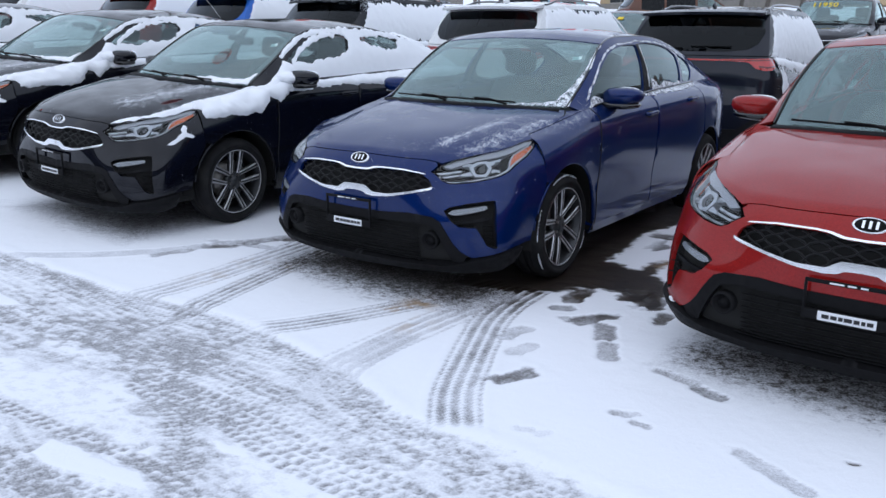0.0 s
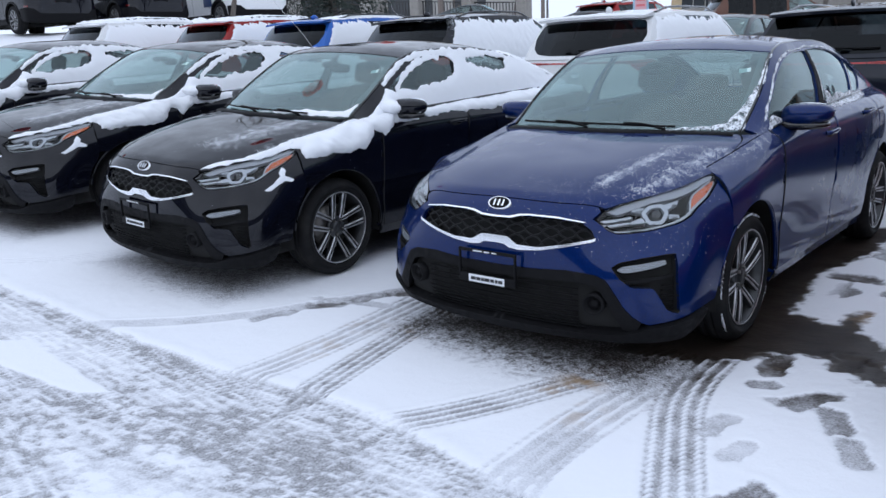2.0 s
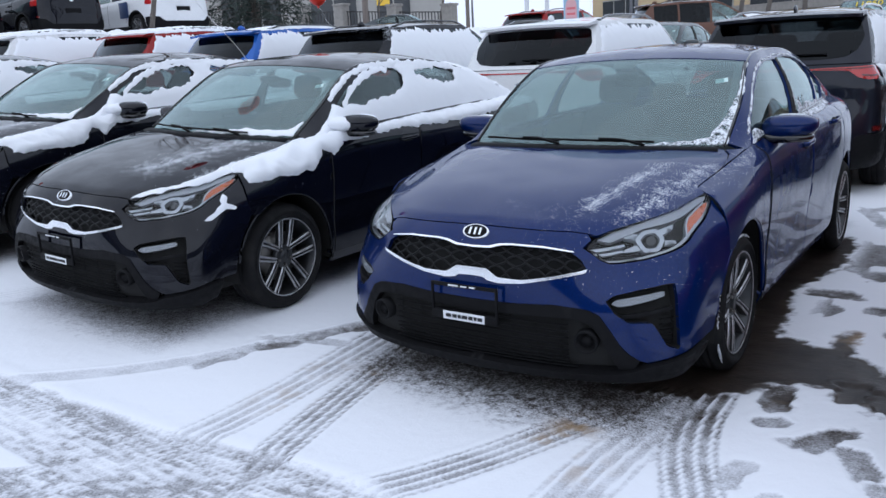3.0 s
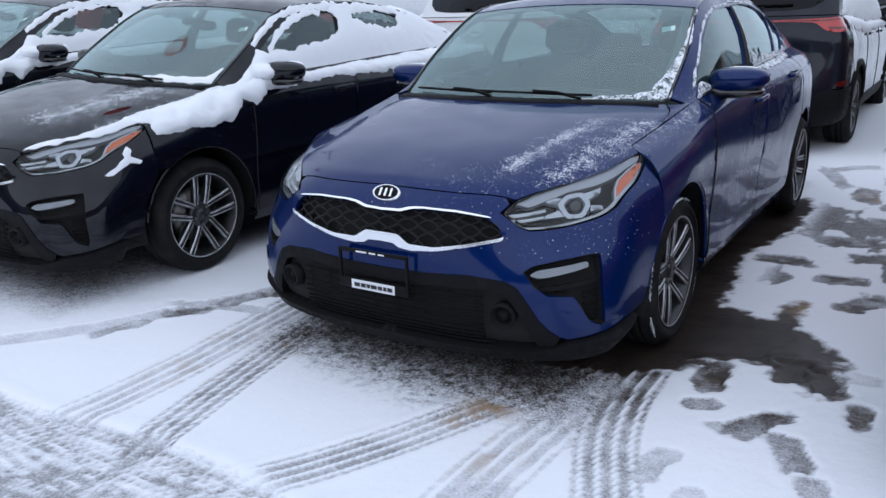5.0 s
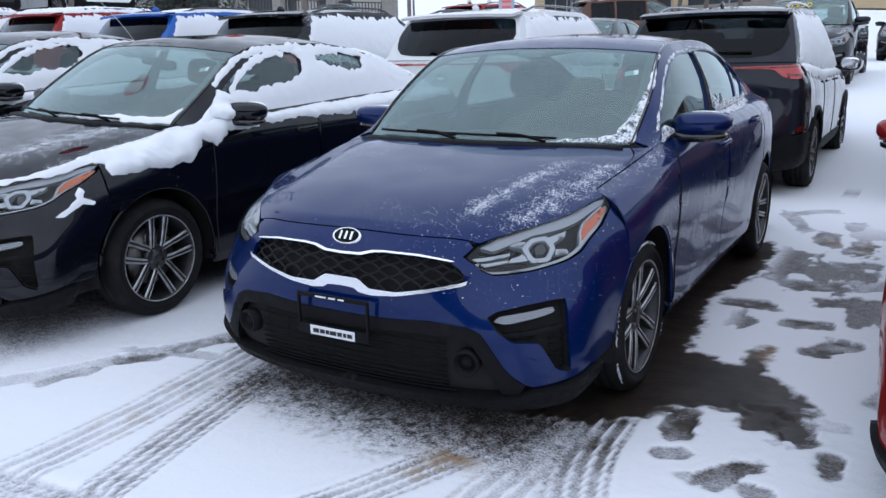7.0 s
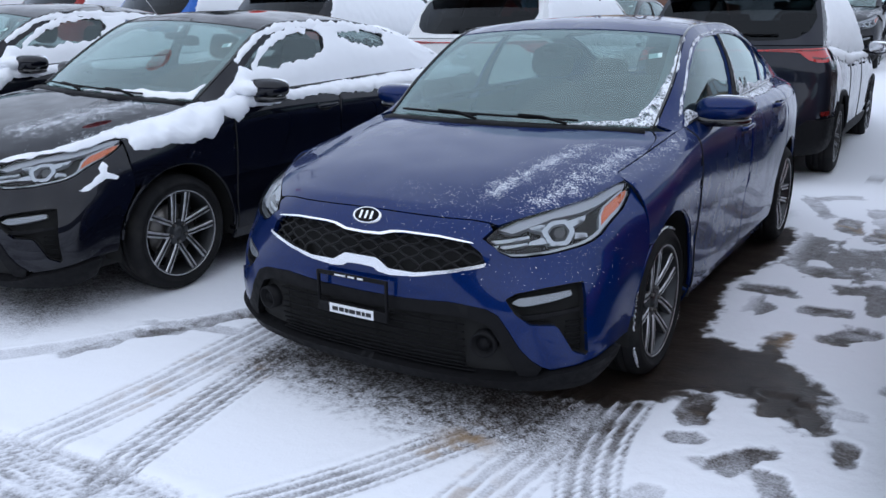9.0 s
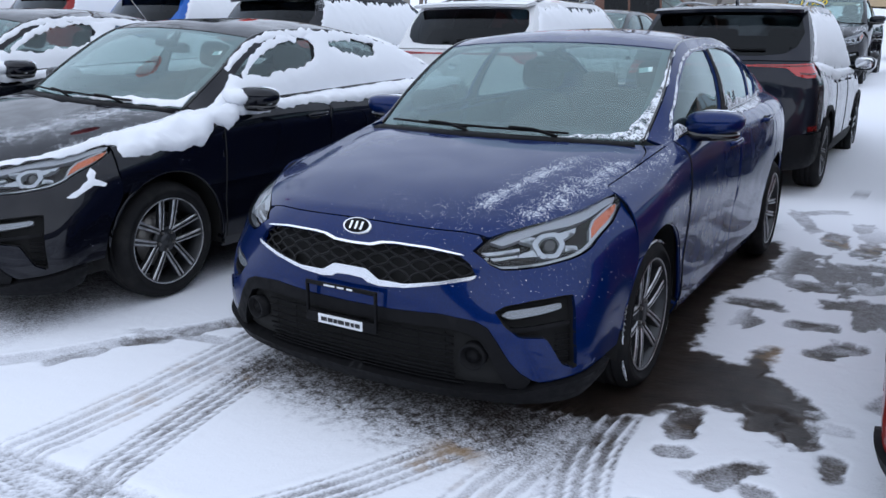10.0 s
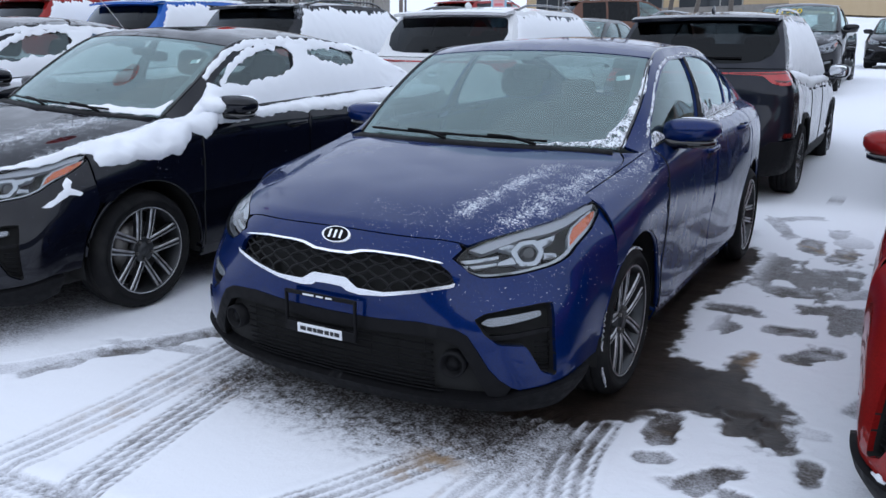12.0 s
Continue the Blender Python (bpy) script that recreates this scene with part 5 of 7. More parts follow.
    rd = [(2.212, 0.80), (2.98, 0.80)] + [tuple(p) for p in yz(B, arc(WHEEL_Y[1], ARCH_R + 0.03, 172, 118, 10))] + [(3.215, 3.6), (3.18, 5.98), (2.7, 5.98), (2.252, 5.98), (2.222, 3.0)]
    doors = both("front_door", coat, car, f=S, outline=fd, step=0.04, scale=SS, rim=0.006), both("rear_door", coat, car, f=S, outline=rd, step=0.04, scale=SS, rim=0.006)
    rq = [(3.227, 3.6)] + [tuple(p) for p in yz(B, arc(WHEEL_Y[1], ARCH_R, 116, -10, 26))] + [(3.81, 0.3), (4.42, 0.6), (4.42, 3.0), (4.42, 6.0), (4.0, 6.0), (3.192, 6.0)]
    both("rear_quarter", coat, car, f=S, outline=rq, step=0.04, scale=SS, rim=0.02)
    sill = [(1.29, 0.22), (2.99, 0.22), (2.99, 0.77), (1.29, 0.77)]
    both("sill", coat, car, f=S, outline=sill, step=0.06, scale=SS, lift=-0.004, rim=0.05)
    both("inner_side", UNDER, car, f=S, outline=[(1.30, 0.3), (2.97, 0.3), (3.2, 3.8), (3.2, 5.85), (1.1, 5.85), (1.1, 3.4), (1.22, 3.0), (1.28, 1.6)], step=0.12, scale=SS, lift=-0.035, rim=0)
    for sx in (1, -1):
        v = np.linspace(0.82, 5.96, 24)
        part("door_gap", tube("door_gap", S(np.full(24, 1.3032), v) * np.array((sx, 1, 1)) + np.array((sx * 0.0005, 0, 0)), 0.0042, 5), UNDER, car)
    if detail:
        # dark lips round the arches
        for cy in WHEEL_Y:
            for sx in (1, -1):
                e = np.array([S(y, v)[0] for y, v in yz(B, arc(cy, ARCH_R, 172, -5, 26))]) * np.array((sx, 1, 1))
                part("arch_lip", tube("arch_lip", e - np.array((sx * 0.012, 0, 0)), 0.009, 6), coat, car)
    for k, sgn in enumerate((1, -1)):
        for d, y in ((doors[0][k], 2.10), (doors[1][k], 2.92)):
            v = 4.50 if y < 2.5 else 4.70
            p = S(np.linspace(y - 0.10, y + 0.10, 9), np.full(9, v)) * np.array((sgn, 1, 1)) + np.array((sgn * 0.022, 0, 0))
            p[[0, -1], 0] -= sgn * 0.02
            part("door_handle", tube("door_handle", p, 0.013, 8, flat=(0.6, 1.0)), coat, d)
            c = S(y, v - 0.08)[0] * np.array((sgn, 1, 1))
            part("handle_cup", blob("handle_cup", c + np.array((-sgn * 0.008, -0.015, 0)), (0.03, 0.13, 0.05)), UNDER, d)
    # upper sides with their panes
    panes = [rounded(o, 0.16, 2) for o in (
        [(1.34, 0.08), (1.75, 0.05), (2.18, 0.05), (2.25, 0.50), (2.31, 0.86), (2.08, 0.86), (1.83, 0.82), (1.60, 0.76), (1.45, 0.64), (1.37, 0.45)],
        [(2.305, 0.06), (2.7, 0.05), (2.99, 0.05), (3.03, 0.35), (3.09, 0.76), (2.97, 0.86), (2.80, 0.88), (2.55, 0.88), (2.365, 0.87), (2.335, 0.5)],
        [(3.045, 0.07), (3.26, 0.08), (3.35, 0.40), (3.36, 0.64), (3.29, 0.79), (3.15, 0.83), (3.10, 0.5)])]
    ys = np.linspace(1.20, 4.03, 30)
    frame_o = [(y, 0.0) for y in ys] + [(y, 1.0) for y in ys[::-1]]
    both("roof_pillar", coat, car, f=B.upper, outline=frame_o, holes=panes, step=0.035, scale=(1.0, 0.3), rim=0.015)
    for nm, o in zip(("front_side_window", "rear_side_window", "quarter_window"), panes):
        for ob in both(nm, SIDEGLASS, car, f=B.upper, outline=o, step=0.06, scale=(1.0, 0.3), lift=-0.008, rim=0):
            ob.visible_shadow = False
    both("b_pillar", PLASTIC, car, f=B.upper, outline=[(2.19, 0.04), (2.30, 0.05), (2.33, 0.5), (2.36, 0.87), (2.315, 0.86), (2.26, 0.5)], step=0.05, scale=(1, 0.3), lift=0.003, rim=0.012)
    for sx in (1, -1):
        ys2 = np.linspace(1.36, 3.30, 40)
        e = (B.upper(ys2, np.full(40, 0.02))) * np.array((sx, 1, 1)) + np.array((sx * 0.003, 0, 0.002))
        part("belt_strip", tube("belt_strip", e, 0.007, 6), GLOSSBLACK, car, "gloss black window strip")
    # roof, windscreen, back window, boot lid
    ye = np.linspace(1.185, 1.77, 14)
    ws = [(-0.965, y) for y in ye] + [(0.965, y) for y in ye[::-1]]
    wsob = part("windscreen", skin("windscreen", B.top, ws, step=0.05, scale=(0.62, 1.05), lift=-0.003, rim=0), WINDSCREEN, car, "clear windscreen with a dark shade band")
    wsob.visible_shadow = False
    edge = [(-0.985, 1.185), (0.985, 1.185), (0.985, 1.775), (-0.985, 1.775)]
    inner = [(-0.90, 1.215), (0.90, 1.215), (0.91, 1.745), (0.12, 1.745), (0.09, 1.69), (-0.09, 1.69), (-0.12, 1.745), (-0.91, 1.745)]
    part("screen_border", skin("screen_border", B.top, edge, [inner], 0.04, (0.62, 1.05), lift=-0.007, rim=0), GLOSSBLACK, car, "black glass border")
    roof = [(-1.0, 1.775), (1.0, 1.775), (1.0, 2.4), (1.0, 3.12), (-1.0, 3.12), (-1.0, 2.4)]
    part("roof", skin("roof", B.top, roof, step=0.06, scale=(0.62, 1.0), rim=0.012), coat, car)
    for sx in (1, -1):
        e = B.top(np.full(30, 0.985 * sx), np.linspace(1.19, 3.2, 30))
        part("roof_seam", tube("roof_seam", e, 0.006, 6), GLOSSBLACK, car)
    bl = [(-0.93, 3.14), (0.93, 3.14), (0.93, 4.0), (-0.93, 4.0)]
    part("back_window", skin("back_window", B.top, bl, step=0.08, scale=(0.62, 1.0), lift=-0.004, rim=0), REARGLASS, car).visible_shadow = False
    for sx in (1, -1):
        part("c_pillar", skin("c_pillar", B.top, [(0.93 * sx, 3.13), (1.0 * sx, 3.13), (1.0 * sx, 4.03), (0.93 * sx, 4.03)], step=0.06, scale=(0.62, 1.0), rim=0.01), coat, car)
    deck = lambda u, y: np.column_stack([u * S(y, np.full(len(np.atleast_1d(y)), 6.0))[:, 0], y + 0.10 * (1 - u ** 2), S(y, np.full(len(np.atleast_1d(y)), 6.0))[:, 2] + 0.012 * (1 - u ** 2)])
    part("boot_lid", skin("boot_lid", deck, [(-1, 3.98), (1, 3.98), (1, 4.45), (-1, 4.45)], step=0.07, scale=(0.75, 1.0), rim=0.012), coat, car)
    def tail(a, v):
        s = S(np.full(len(a), 4.42), v)
        return np.column_stack([s[:, 0] * a, 4.42 + 0.22 * (1 - np.abs(a) ** 3), s[:, 2]])
    part("rear_bumper", skin("rear_bumper", tail, [(-1, 0.2), (1, 0.2), (1, 6), (-1, 6)], step=0.08, scale=(0.8, 0.135), rim=0, flip=True), coat, car)
    # mirrors
    for sx in (1, -1):
        def shape(v):
            w = v.copy()
            w[:, 2] *= 1 - 0.22 * (v[:, 0] * sx + 1) / 2
            w[:, 1] += 0.25 * (v[:, 0] * sx) ** 2
            w[:, 2] += 0.12 * v[:, 0] * sx
            return w
        mir = part("door_mirror", blob("door_mirror", (sx * 0.898, 1.535, 1.048), (0.262, 0.160, 0.126), 2.8, 26, 16, shape), coat, car)
        part("mirror_base", blob("mirror_base", (sx * 0.862, 1.540, 0.993), (0.300, 0.145, 0.060), 3.0, 22, 10, shape), GLOSSBLACK, mir, "gloss black mirror base")
        part("mirror_foot", tube("mirror_foot", [(sx * 0.77, 1.56, 0.985), (sx * 0.82, 1.555, 0.985), (sx * 0.87, 1.55, 0.995)], 0.022, 10, flat=(1.4, 0.9)), GLOSSBLACK, mir)
        t = np.linspace(0.2, 1.0, 12)
        p = np.column_stack([sx * (0.79 + 0.222 * t), 1.478 + 0.060 * t ** 3, 1.012 - 0.008 * t + 0.016 * t ** 3])
        part("turn_lamp", tube("turn_lamp", p, 0.006, 6), LAMPBOWL, mir, "slim clear turn lamp")
        part("mirror_glass", blob("mirror_glass", (sx * 0.895, 1.618, 1.050), (0.20, 0.012, 0.105), 3.0), CHROME, mir)
    # wipers
    for u0, u1, y0, y1 in ((0.55, -0.30, 1.205, 1.215), (-0.15, -0.85, 1.205, 1.22)):
        uu = np.linspace(u0, u1, 14)
        p = B.top(uu, np.linspace(y0 - 0.010, y1 - 0.012, 14)) + np.array((0, -0.014, 0.010))
        w_ = part("wiper", tube("wiper", p, 0.006, 6), PLASTIC, car)
        a = B.top(np.array([u0 * 0.9]), np.array([1.185]))[0] + np.array((0, -0.03, 0.004))
        part("wiper_arm", tube("wiper_arm", [a, (a + p[6]) / 2 + np.array((0, -0.004, 0.016)), p[6] + np.array((0, -0.004, 0.010))], 0.007, 6), PLASTIC, w_)
    # cabin
    part("cabin_floor", box_bm((1.40, 2.9, 0.30), (0, 2.45, 0.36), 0.02), CABIN, car)
    dash = blob("dashboard", (0, 1.42, 0.86), (1.36, 0.66, 0.26), 3.4)
    part("dashboard", dash, CABIN, car)
    for x in (0.36, -0.36):
        seat(car, x, 2.02, SEATCLOTH)
    for nm, size, c in (("rear_bench", (1.25, 0.5, 0.2), (0, 3.0, 0.52)), ("rear_backrest", (1.25, 0.16, 0.55), (0, 3.30, 0.80)), ("parcel_shelf", (1.2, 0.55, 0.05), (0, 3.62, 0.985))):
        part(nm, blob(nm, c, size, 4.0), SEATCLOTH if nm != "parcel_shelf" else CABIN, car)
    for x in (0.36, -0.36):
        part("rear_headrest", blob("rear_headrest", (x, 3.40, 1.11), (0.25, 0.10, 0.14), 3.4), SEATCLOTH, car)
    sw = [(0.36 + 0.18 * math.cos(q), 1.70 - 0.07 * math.sin(q), 0.93 + 0.165 * math.sin(q)) for q in np.linspace(0, 2 * math.pi, 28, endpoint=False)]
    part("steering_wheel", tube("steering_wheel", sw, 0.015, 8, True), CABIN, car)
    part("rear_view_mirror", blob("rear_view_mirror", (0, 1.76, 1.275), (0.22, 0.03, 0.065), 3.2), PLASTIC, car)
    part("sensor_housing", blob("sensor_housing", (0, 1.67, 1.305), (0.12, 0.12, 0.05), 3.0), PLASTIC, car)
    if detail:
        p = B.top(np.array([0.835]), np.array([1.60]))[0]
        n = normals_of(B.top, np.array([0.835]), np.array([1.60]))[0]
        st = box_bm((0.062, 0.036, 0.001))
        st.transform(Matrix.Translation(p - n * 0.006) @ pose(0, 0, 0, 34, -8, 12))
        part("window_sticker", st, STICKER, car, "pale green window sticker")
    # underside, wheels
    part("underbody", box_bm((1.46, 4.0, 0.2), (0, 2.30, 0.30), 0.03), UNDER, car)
    for cy in WHEEL_Y:
        arch_liner(car, cy, WHEEL_Z, ARCH_R + 0.012)
    for i, cy in enumerate(WHEEL_Y):
        for sx in (1, -1):
            add_wheel(car, "sedan", sx * (0.750, 0.764)[i], cy, WHEEL_Z, wheel_turn + 31 * i, steer if i == 0 else 0.0)
    return car

# ---- the sport utility car, seen from behind: tail at y = 0 ----
SUV_Y = (0.35, 0.92, 1.6, 2.4, 3.2, 3.6, 4.2)
SUV_SIDE_X = (
    (0.84, 0.86, 0.86, 0.86, 0.86, 0.85, 0.78),
    (0.90, 0.915, 0.90, 0.90, 0.905, 0.915, 0.84),
    (0.91, 0.928, 0.915, 0.915, 0.92, 0.925, 0.86),
    (0.91, 0.925, 0.918, 0.918, 0.92, 0.92, 0.86),
    (0.895, 0.912, 0.912, 0.912, 0.91, 0.90, 0.82),
    (0.86, 0.880, 0.885, 0.885, 0.88, 0.86, 0.77),
    (0.80, 0.825, 0.835, 0.835, 0.825, 0.78, 0.68))
SUV_SIDE_Z = (
    (0.24,) * 7, (0.36,) * 7, (0.55,) * 7,
    (0.76, 0.76, 0.74, 0.74, 0.74, 0.74, 0.70),
    (0.98, 0.95, 0.90, 0.89, 0.88, 0.87, 0.82),
    (1.13, 1.09, 1.03, 1.02, 1.00, 0.98, 0.91),
    (1.20, 1.16, 1.10, 1.08, 1.06, 1.03, 0.95))
SUV_FACE_X = (
    (0, 0.38, 0.66, 0.82, 0.86), (0, 0.40, 0.70, 0.87, 0.905), (0, 0.40, 0.70, 0.875, 0.915),
    (0, 0.40, 0.70, 0.865, 0.912), (0, 0.39, 0.68, 0.845, 0.895), (0, 0.37, 0.63, 0.77, 0.80))
SUV_FACE_Y = (
    (0.08, 0.09, 0.14, 0.28, 0.46), (0.00, 0.015, 0.06, 0.19, 0.45), (0.00, 0.015, 0.06, 0.19, 0.47),
    (0.06, 0.07, 0.10, 0.20, 0.47), (0.07, 0.08, 0.11, 0.20, 0.42), (0.10, 0.11, 0.15, 0.22, 0.34))
SUV_FACE_Z = ((0.25,) * 5, (0.38,) * 5, (0.60,) * 5, (0.87,) * 5, (1.04, 1.04, 1.04, 1.04, 1.03), (1.205, 1.205, 1.205, 1.205, 1.20))
SUV_RAIL = ((0.24, 0.798, 1.205), (0.38, 0.750, 1.42), (0.55, 0.690, 1.625), (0.9, 0.660, 1.675), (1.9, 0.645, 1.70), (2.5, 0.645, 1.66), (3.0, 0.70, 1.40), (3.5, 0.775, 1.06))
suv_body = Body(SUV_Y, SUV_SIDE_X, SUV_SIDE_Z, SUV_FACE_X, SUV_FACE_Y, SUV_FACE_Z, SUV_RAIL,
                ((0.24, 0.55, 0.9, 2.5, 3.5), (0.14, 0.10, 0.0, -0.06, -0.14)),
                ((0.24, 0.55, 0.9, 2.2, 3.5), (0.0, 0.015, 0.04, 0.05, 0.01)))


def utility(label, at, coat, group="cars in the second row", tall_lamps=False, rails=True, kind="sport_utility_car"):
    car = thing(kind, label, "car", group, at)
    B, F, S = suv_body, suv_body.face, suv_body.side
    fs = (0.27, 0.17)
    if tall_lamps:
        lamp = [(3.0, 3.1), (3.95, 3.2), (3.95, 4.9), (3.1, 4.95), (2.95, 4.2)]
    else:
        lamp = [(0.9, 4.72), (1.9, 4.66), (2.2, 4.27), (2.6, 4.14), (3.1, 4.16), (3.5, 4.28), (3.85, 4.62), (3.99, 4.84), (3.9, 4.92), (2.4, 4.87), (0.9, 4.82)]
    lamp = rounded(lamp, 0.15, 3)
    fl = [(-a, b) for a, b in lamp]
    part("tailgate", skin("tailgate", F, [(-4, 1.95), (4, 1.95), (4, 5.0), (-4, 5.0)], [lamp, fl], 0.035, fs, rim=0.012), coat, car)
    part("rear_bumper", skin("rear_bumper", F, [(-4, 0.4), (-2, 0.0), (2, 0.0), (4, 0.4), (4, 1.9), (2.2, 1.9), (1.6, 1.4), (-1.6, 1.4), (-2.2, 1.9), (-4, 1.9)], step=0.05, scale=fs, lift=0.012, rim=0.03), PLASTIC, car, "matt black rear bumper")
    part("bumper_shell", skin("bumper_shell", F, [(-2.2, 1.36), (2.2, 1.36), (2.6, 2.0), (-2.6, 2.0)], step=0.05, scale=fs, lift=0.004, rim=0.01), coat, car)
    for o in (lamp, fl):
        lb = part("tail_lamp", skin("tail_lamp", F, o, step=0.03, scale=fs, lift=0.006, rim=0.03), TAILRED, car, "red tail lamp")
        if not tall_lamps:
            sg = 1 if o is lamp else -1
            for row in (((1.0, 4.77), (2.4, 4.80), (3.86, 4.85), (3.86, 4.82), (2.4, 4.72), (1.0, 4.74)), ((2.35, 4.44), (2.9, 4.38), (3.5, 4.46), (3.5, 4.40), (2.9, 4.28), (2.40, 4.33))):
                part("lamp_bar", skin("lamp_bar", F, [(sg * p, q) for p, q in row], step=0.03, scale=fs, lift=0.009, rim=0.006), LAMPCORE, lb, "dark red lamp bar")
    for sg in (1, -1):
        part("lower_reflector", skin("lower_reflector", F, [(sg * 2.75, 2.02), (sg * 3.3, 2.05), (sg * 3.3, 2.20), (sg * 2.75, 2.17)], step=0.04, scale=fs, lift=0.012, rim=0.02), LAMPCORE, car)
    if not tall_lamps:
        part("lamp_strip", skin("lamp_strip", F, [(-0.88, 4.72), (0.88, 4.72), (0.88, 4.81), (-0.88, 4.81)], step=0.04, scale=fs, lift=0.006, rim=0.01), TAILRED, car, "red strip between the lamps")
    half = [(0.0, 0.268), (0.5, 0.27), (0.74, 0.282), (0.87, 0.32), (0.95, 0.40), (0.93, 0.50), (0.88, 0.52), (0.0, 0.52)]
    ws = rounded(half + [(-a, b) for a, b in reversed(half[1:-1])], 0.15, 2)
    part("back_window", skin("back_window", B.top, ws, step=0.05, scale=(0.72, 1.4), lift=0.002, rim=0.006), DARKGLASS, car, "dark privacy back window")
    part("window_surround", skin("window_surround", B.top, [(-1.0, 0.245), (1.0, 0.245), (1.0, 0.56), (-1.0, 0.56)], [ws], 0.05, (0.72, 1.4), rim=0.01), coat, car)
    # black sheet added behind the glass so the cabin reads unlit
    part("dark_cabin_sheet", skin("dark_cabin_sheet", B.top, ws, step=0.1, scale=(0.72, 1.4), lift=-0.25, rim=0), UNDER, car)
    sp = lambda u, k: B.top(u, 0.56 + 0 * u) + np.column_stack([0 * u, -0.17 + 0.20 * k, 0.018 + 0.03 * np.sin(np.clip(k, 0, 1) * 1.6)])
    part("roof_spoiler", skin("roof_spoiler", sp, [(-0.98, 0.0), (0.98, 0.0), (1.0, 1.0), (-1.0, 1.0)], step=0.04, scale=(0.7, 0.2), rim=0.03), coat, car)
    ys = np.linspace(0.56, 2.5, 20)
    part("roof", skin("roof", B.top, [(-1, y) for y in ys] + [(1, y) for y in ys[::-1]], step=0.08, scale=(0.65, 1.0), rim=0.01), coat, car)
    part("windscreen", skin("windscreen", B.top, [(-0.95, 2.5), (0.95, 2.5), (0.95, 3.44), (-0.95, 3.44)], step=0.09, scale=(0.7, 1.0), rim=0), SIDEGLASS, car).visible_shadow = False
    hood = lambda u, y: np.column_stack([u * S(y, np.full(len(y), 6.0))[:, 0], y + 0.12 * (1 - u ** 2), S(y, np.full(len(y), 6.0))[:, 2] + 0.04 * (1 - u ** 2)])
    part("hood", skin("hood", hood, [(-1, 3.45), (1, 3.45), (1, 4.22), (-1, 4.22)], step=0.09, scale=(0.75, 1.0), rim=0.01), coat, car)

    def nose(a, v):
        s = S(np.full(len(a), 4.2), v)
        return np.column_stack([s[:, 0] * a, 4.2 + 0.26 * (1 - np.abs(a) ** 3), s[:, 2]])
    part("front_bumper", skin("front_bumper", nose, [(-1, 0.2), (1, 0.2), (1, 6), (-1, 6)], step=0.09, scale=(0.8, 0.14), rim=0, flip=True), coat, car)
    wy, wz, ar = (0.92, 3.59), 0.345, 0.42
    sv = (1.0, 0.15)
    arcs = [[(cy + ar * math.cos(k), wz + ar * math.sin(k)) for k in np.radians(np.linspace(a0, a1, 24))] for cy, a0, a1 in ((wy[0], 172, 8), (wy[1], 172, 8))]
    full = [(0.44, 0.6)] + [tuple(p) for p in yz(B, arcs[0])] + [(1.36, 0.35), (3.14, 0.35)] + [tuple(p) for p in yz(B, arcs[1])] + [(4.04, 0.5), (4.2, 0.5), (4.2, 6.0), (3.5, 6.0), (2.4, 6.0), (1.4, 6.0), (0.33, 6.0), (0.40, 4.5), (0.45, 3.0)]
    both("body_side", coat, car, f=S, outline=full, step=0.05, scale=sv, rim=0.02)
    both("side_cladding", PLASTIC, car, f=S, outline=[(1.33, 0.2), (3.18, 0.2), (3.16, 1.2), (1.35, 1.2)], step=0.06, scale=sv, lift=0.006, rim=0.03)
    for cy in wy:
        for sx in (1, -1):
            e = np.array([S(y, v)[0] for y, v in yz(B, [(cy + ar * math.cos(k), wz + ar * math.sin(k)) for k in np.radians(np.linspace(174, 6, 26))])]) * np.array((sx, 1, 1))
            part("arch_trim", tube("arch_trim", e, 0.026, 6, flat=(0.8, 1.1)), PLASTIC, car, "black wheel-arch trim")
        arch_liner(car, cy, wz, ar + 0.01)
        for sx in (1, -1):
            add_wheel(car, "suv", sx * 0.80, cy, wz, 25 + 12 * cy)
    for y in (1.42, 2.36):
        for sx in (1, -1):
            v = np.linspace(0.9, 5.95, 20)
            part("door_gap", tube("door_gap", S(np.full(20, y), v) * np.array((sx, 1, 1)), 0.0045, 4), UNDER, car)
    panes = [window_outline(B, 0.62, 1.30, 0.016, 0.06), window_outline(B, 1.36, 2.22, 0.016, 0.05), window_outline(B, 2.28, 3.28, 0.016, 0.05)]
    yy = np.linspace(0.25, 3.49, 30)
    both("roof_pillar", coat, car, f=B.upper, outline=[(y, 0.0) for y in yy] + [(y, 1.0) for y in yy[::-1]], holes=panes, step=0.05, scale=(1.0, 0.45), rim=0.012)
    for o in panes:
        both("side_window", DARKGLASS if o is not panes[2] else SIDEGLASS, car, f=B.upper, outline=o, step=0.09, scale=(1.0, 0.45), lift=-0.006, rim=0)
    for sx in (1, -1):
        if rails:
            t = np.linspace(0, 1, 24)
            p = B.top(np.full(24, 0.90 * sx), 0.75 + 1.75 * t) + np.column_stack([0 * t, 0 * t, 0.045 * np.minimum(1, 6 * np.minimum(t, 1 - t))])
            part("roof_rail", tube("roof_rail", p, 0.014, 6), GLOSSBLACK, car, "black roof rail")
        p = S(np.array([1.95]), np.array([5.0]))[0]
        m = part("door_mirror", blob("door_mirror", (sx * 1.00, 2.93, 1.12), (0.22, 0.13, 0.16), 2.8), coat, car)
        part("mirror_foot", tube("mirror_foot", [(sx * 0.80, 2.95, 1.07), (sx * 0.92, 2.94, 1.075)], 0.022, 8), PLASTIC, m)
        part("mirror_glass", blob("mirror_glass", (sx * 1.00, 2.866, 1.125), (0.185, 0.012, 0.125), 3.2), CHROME, m)
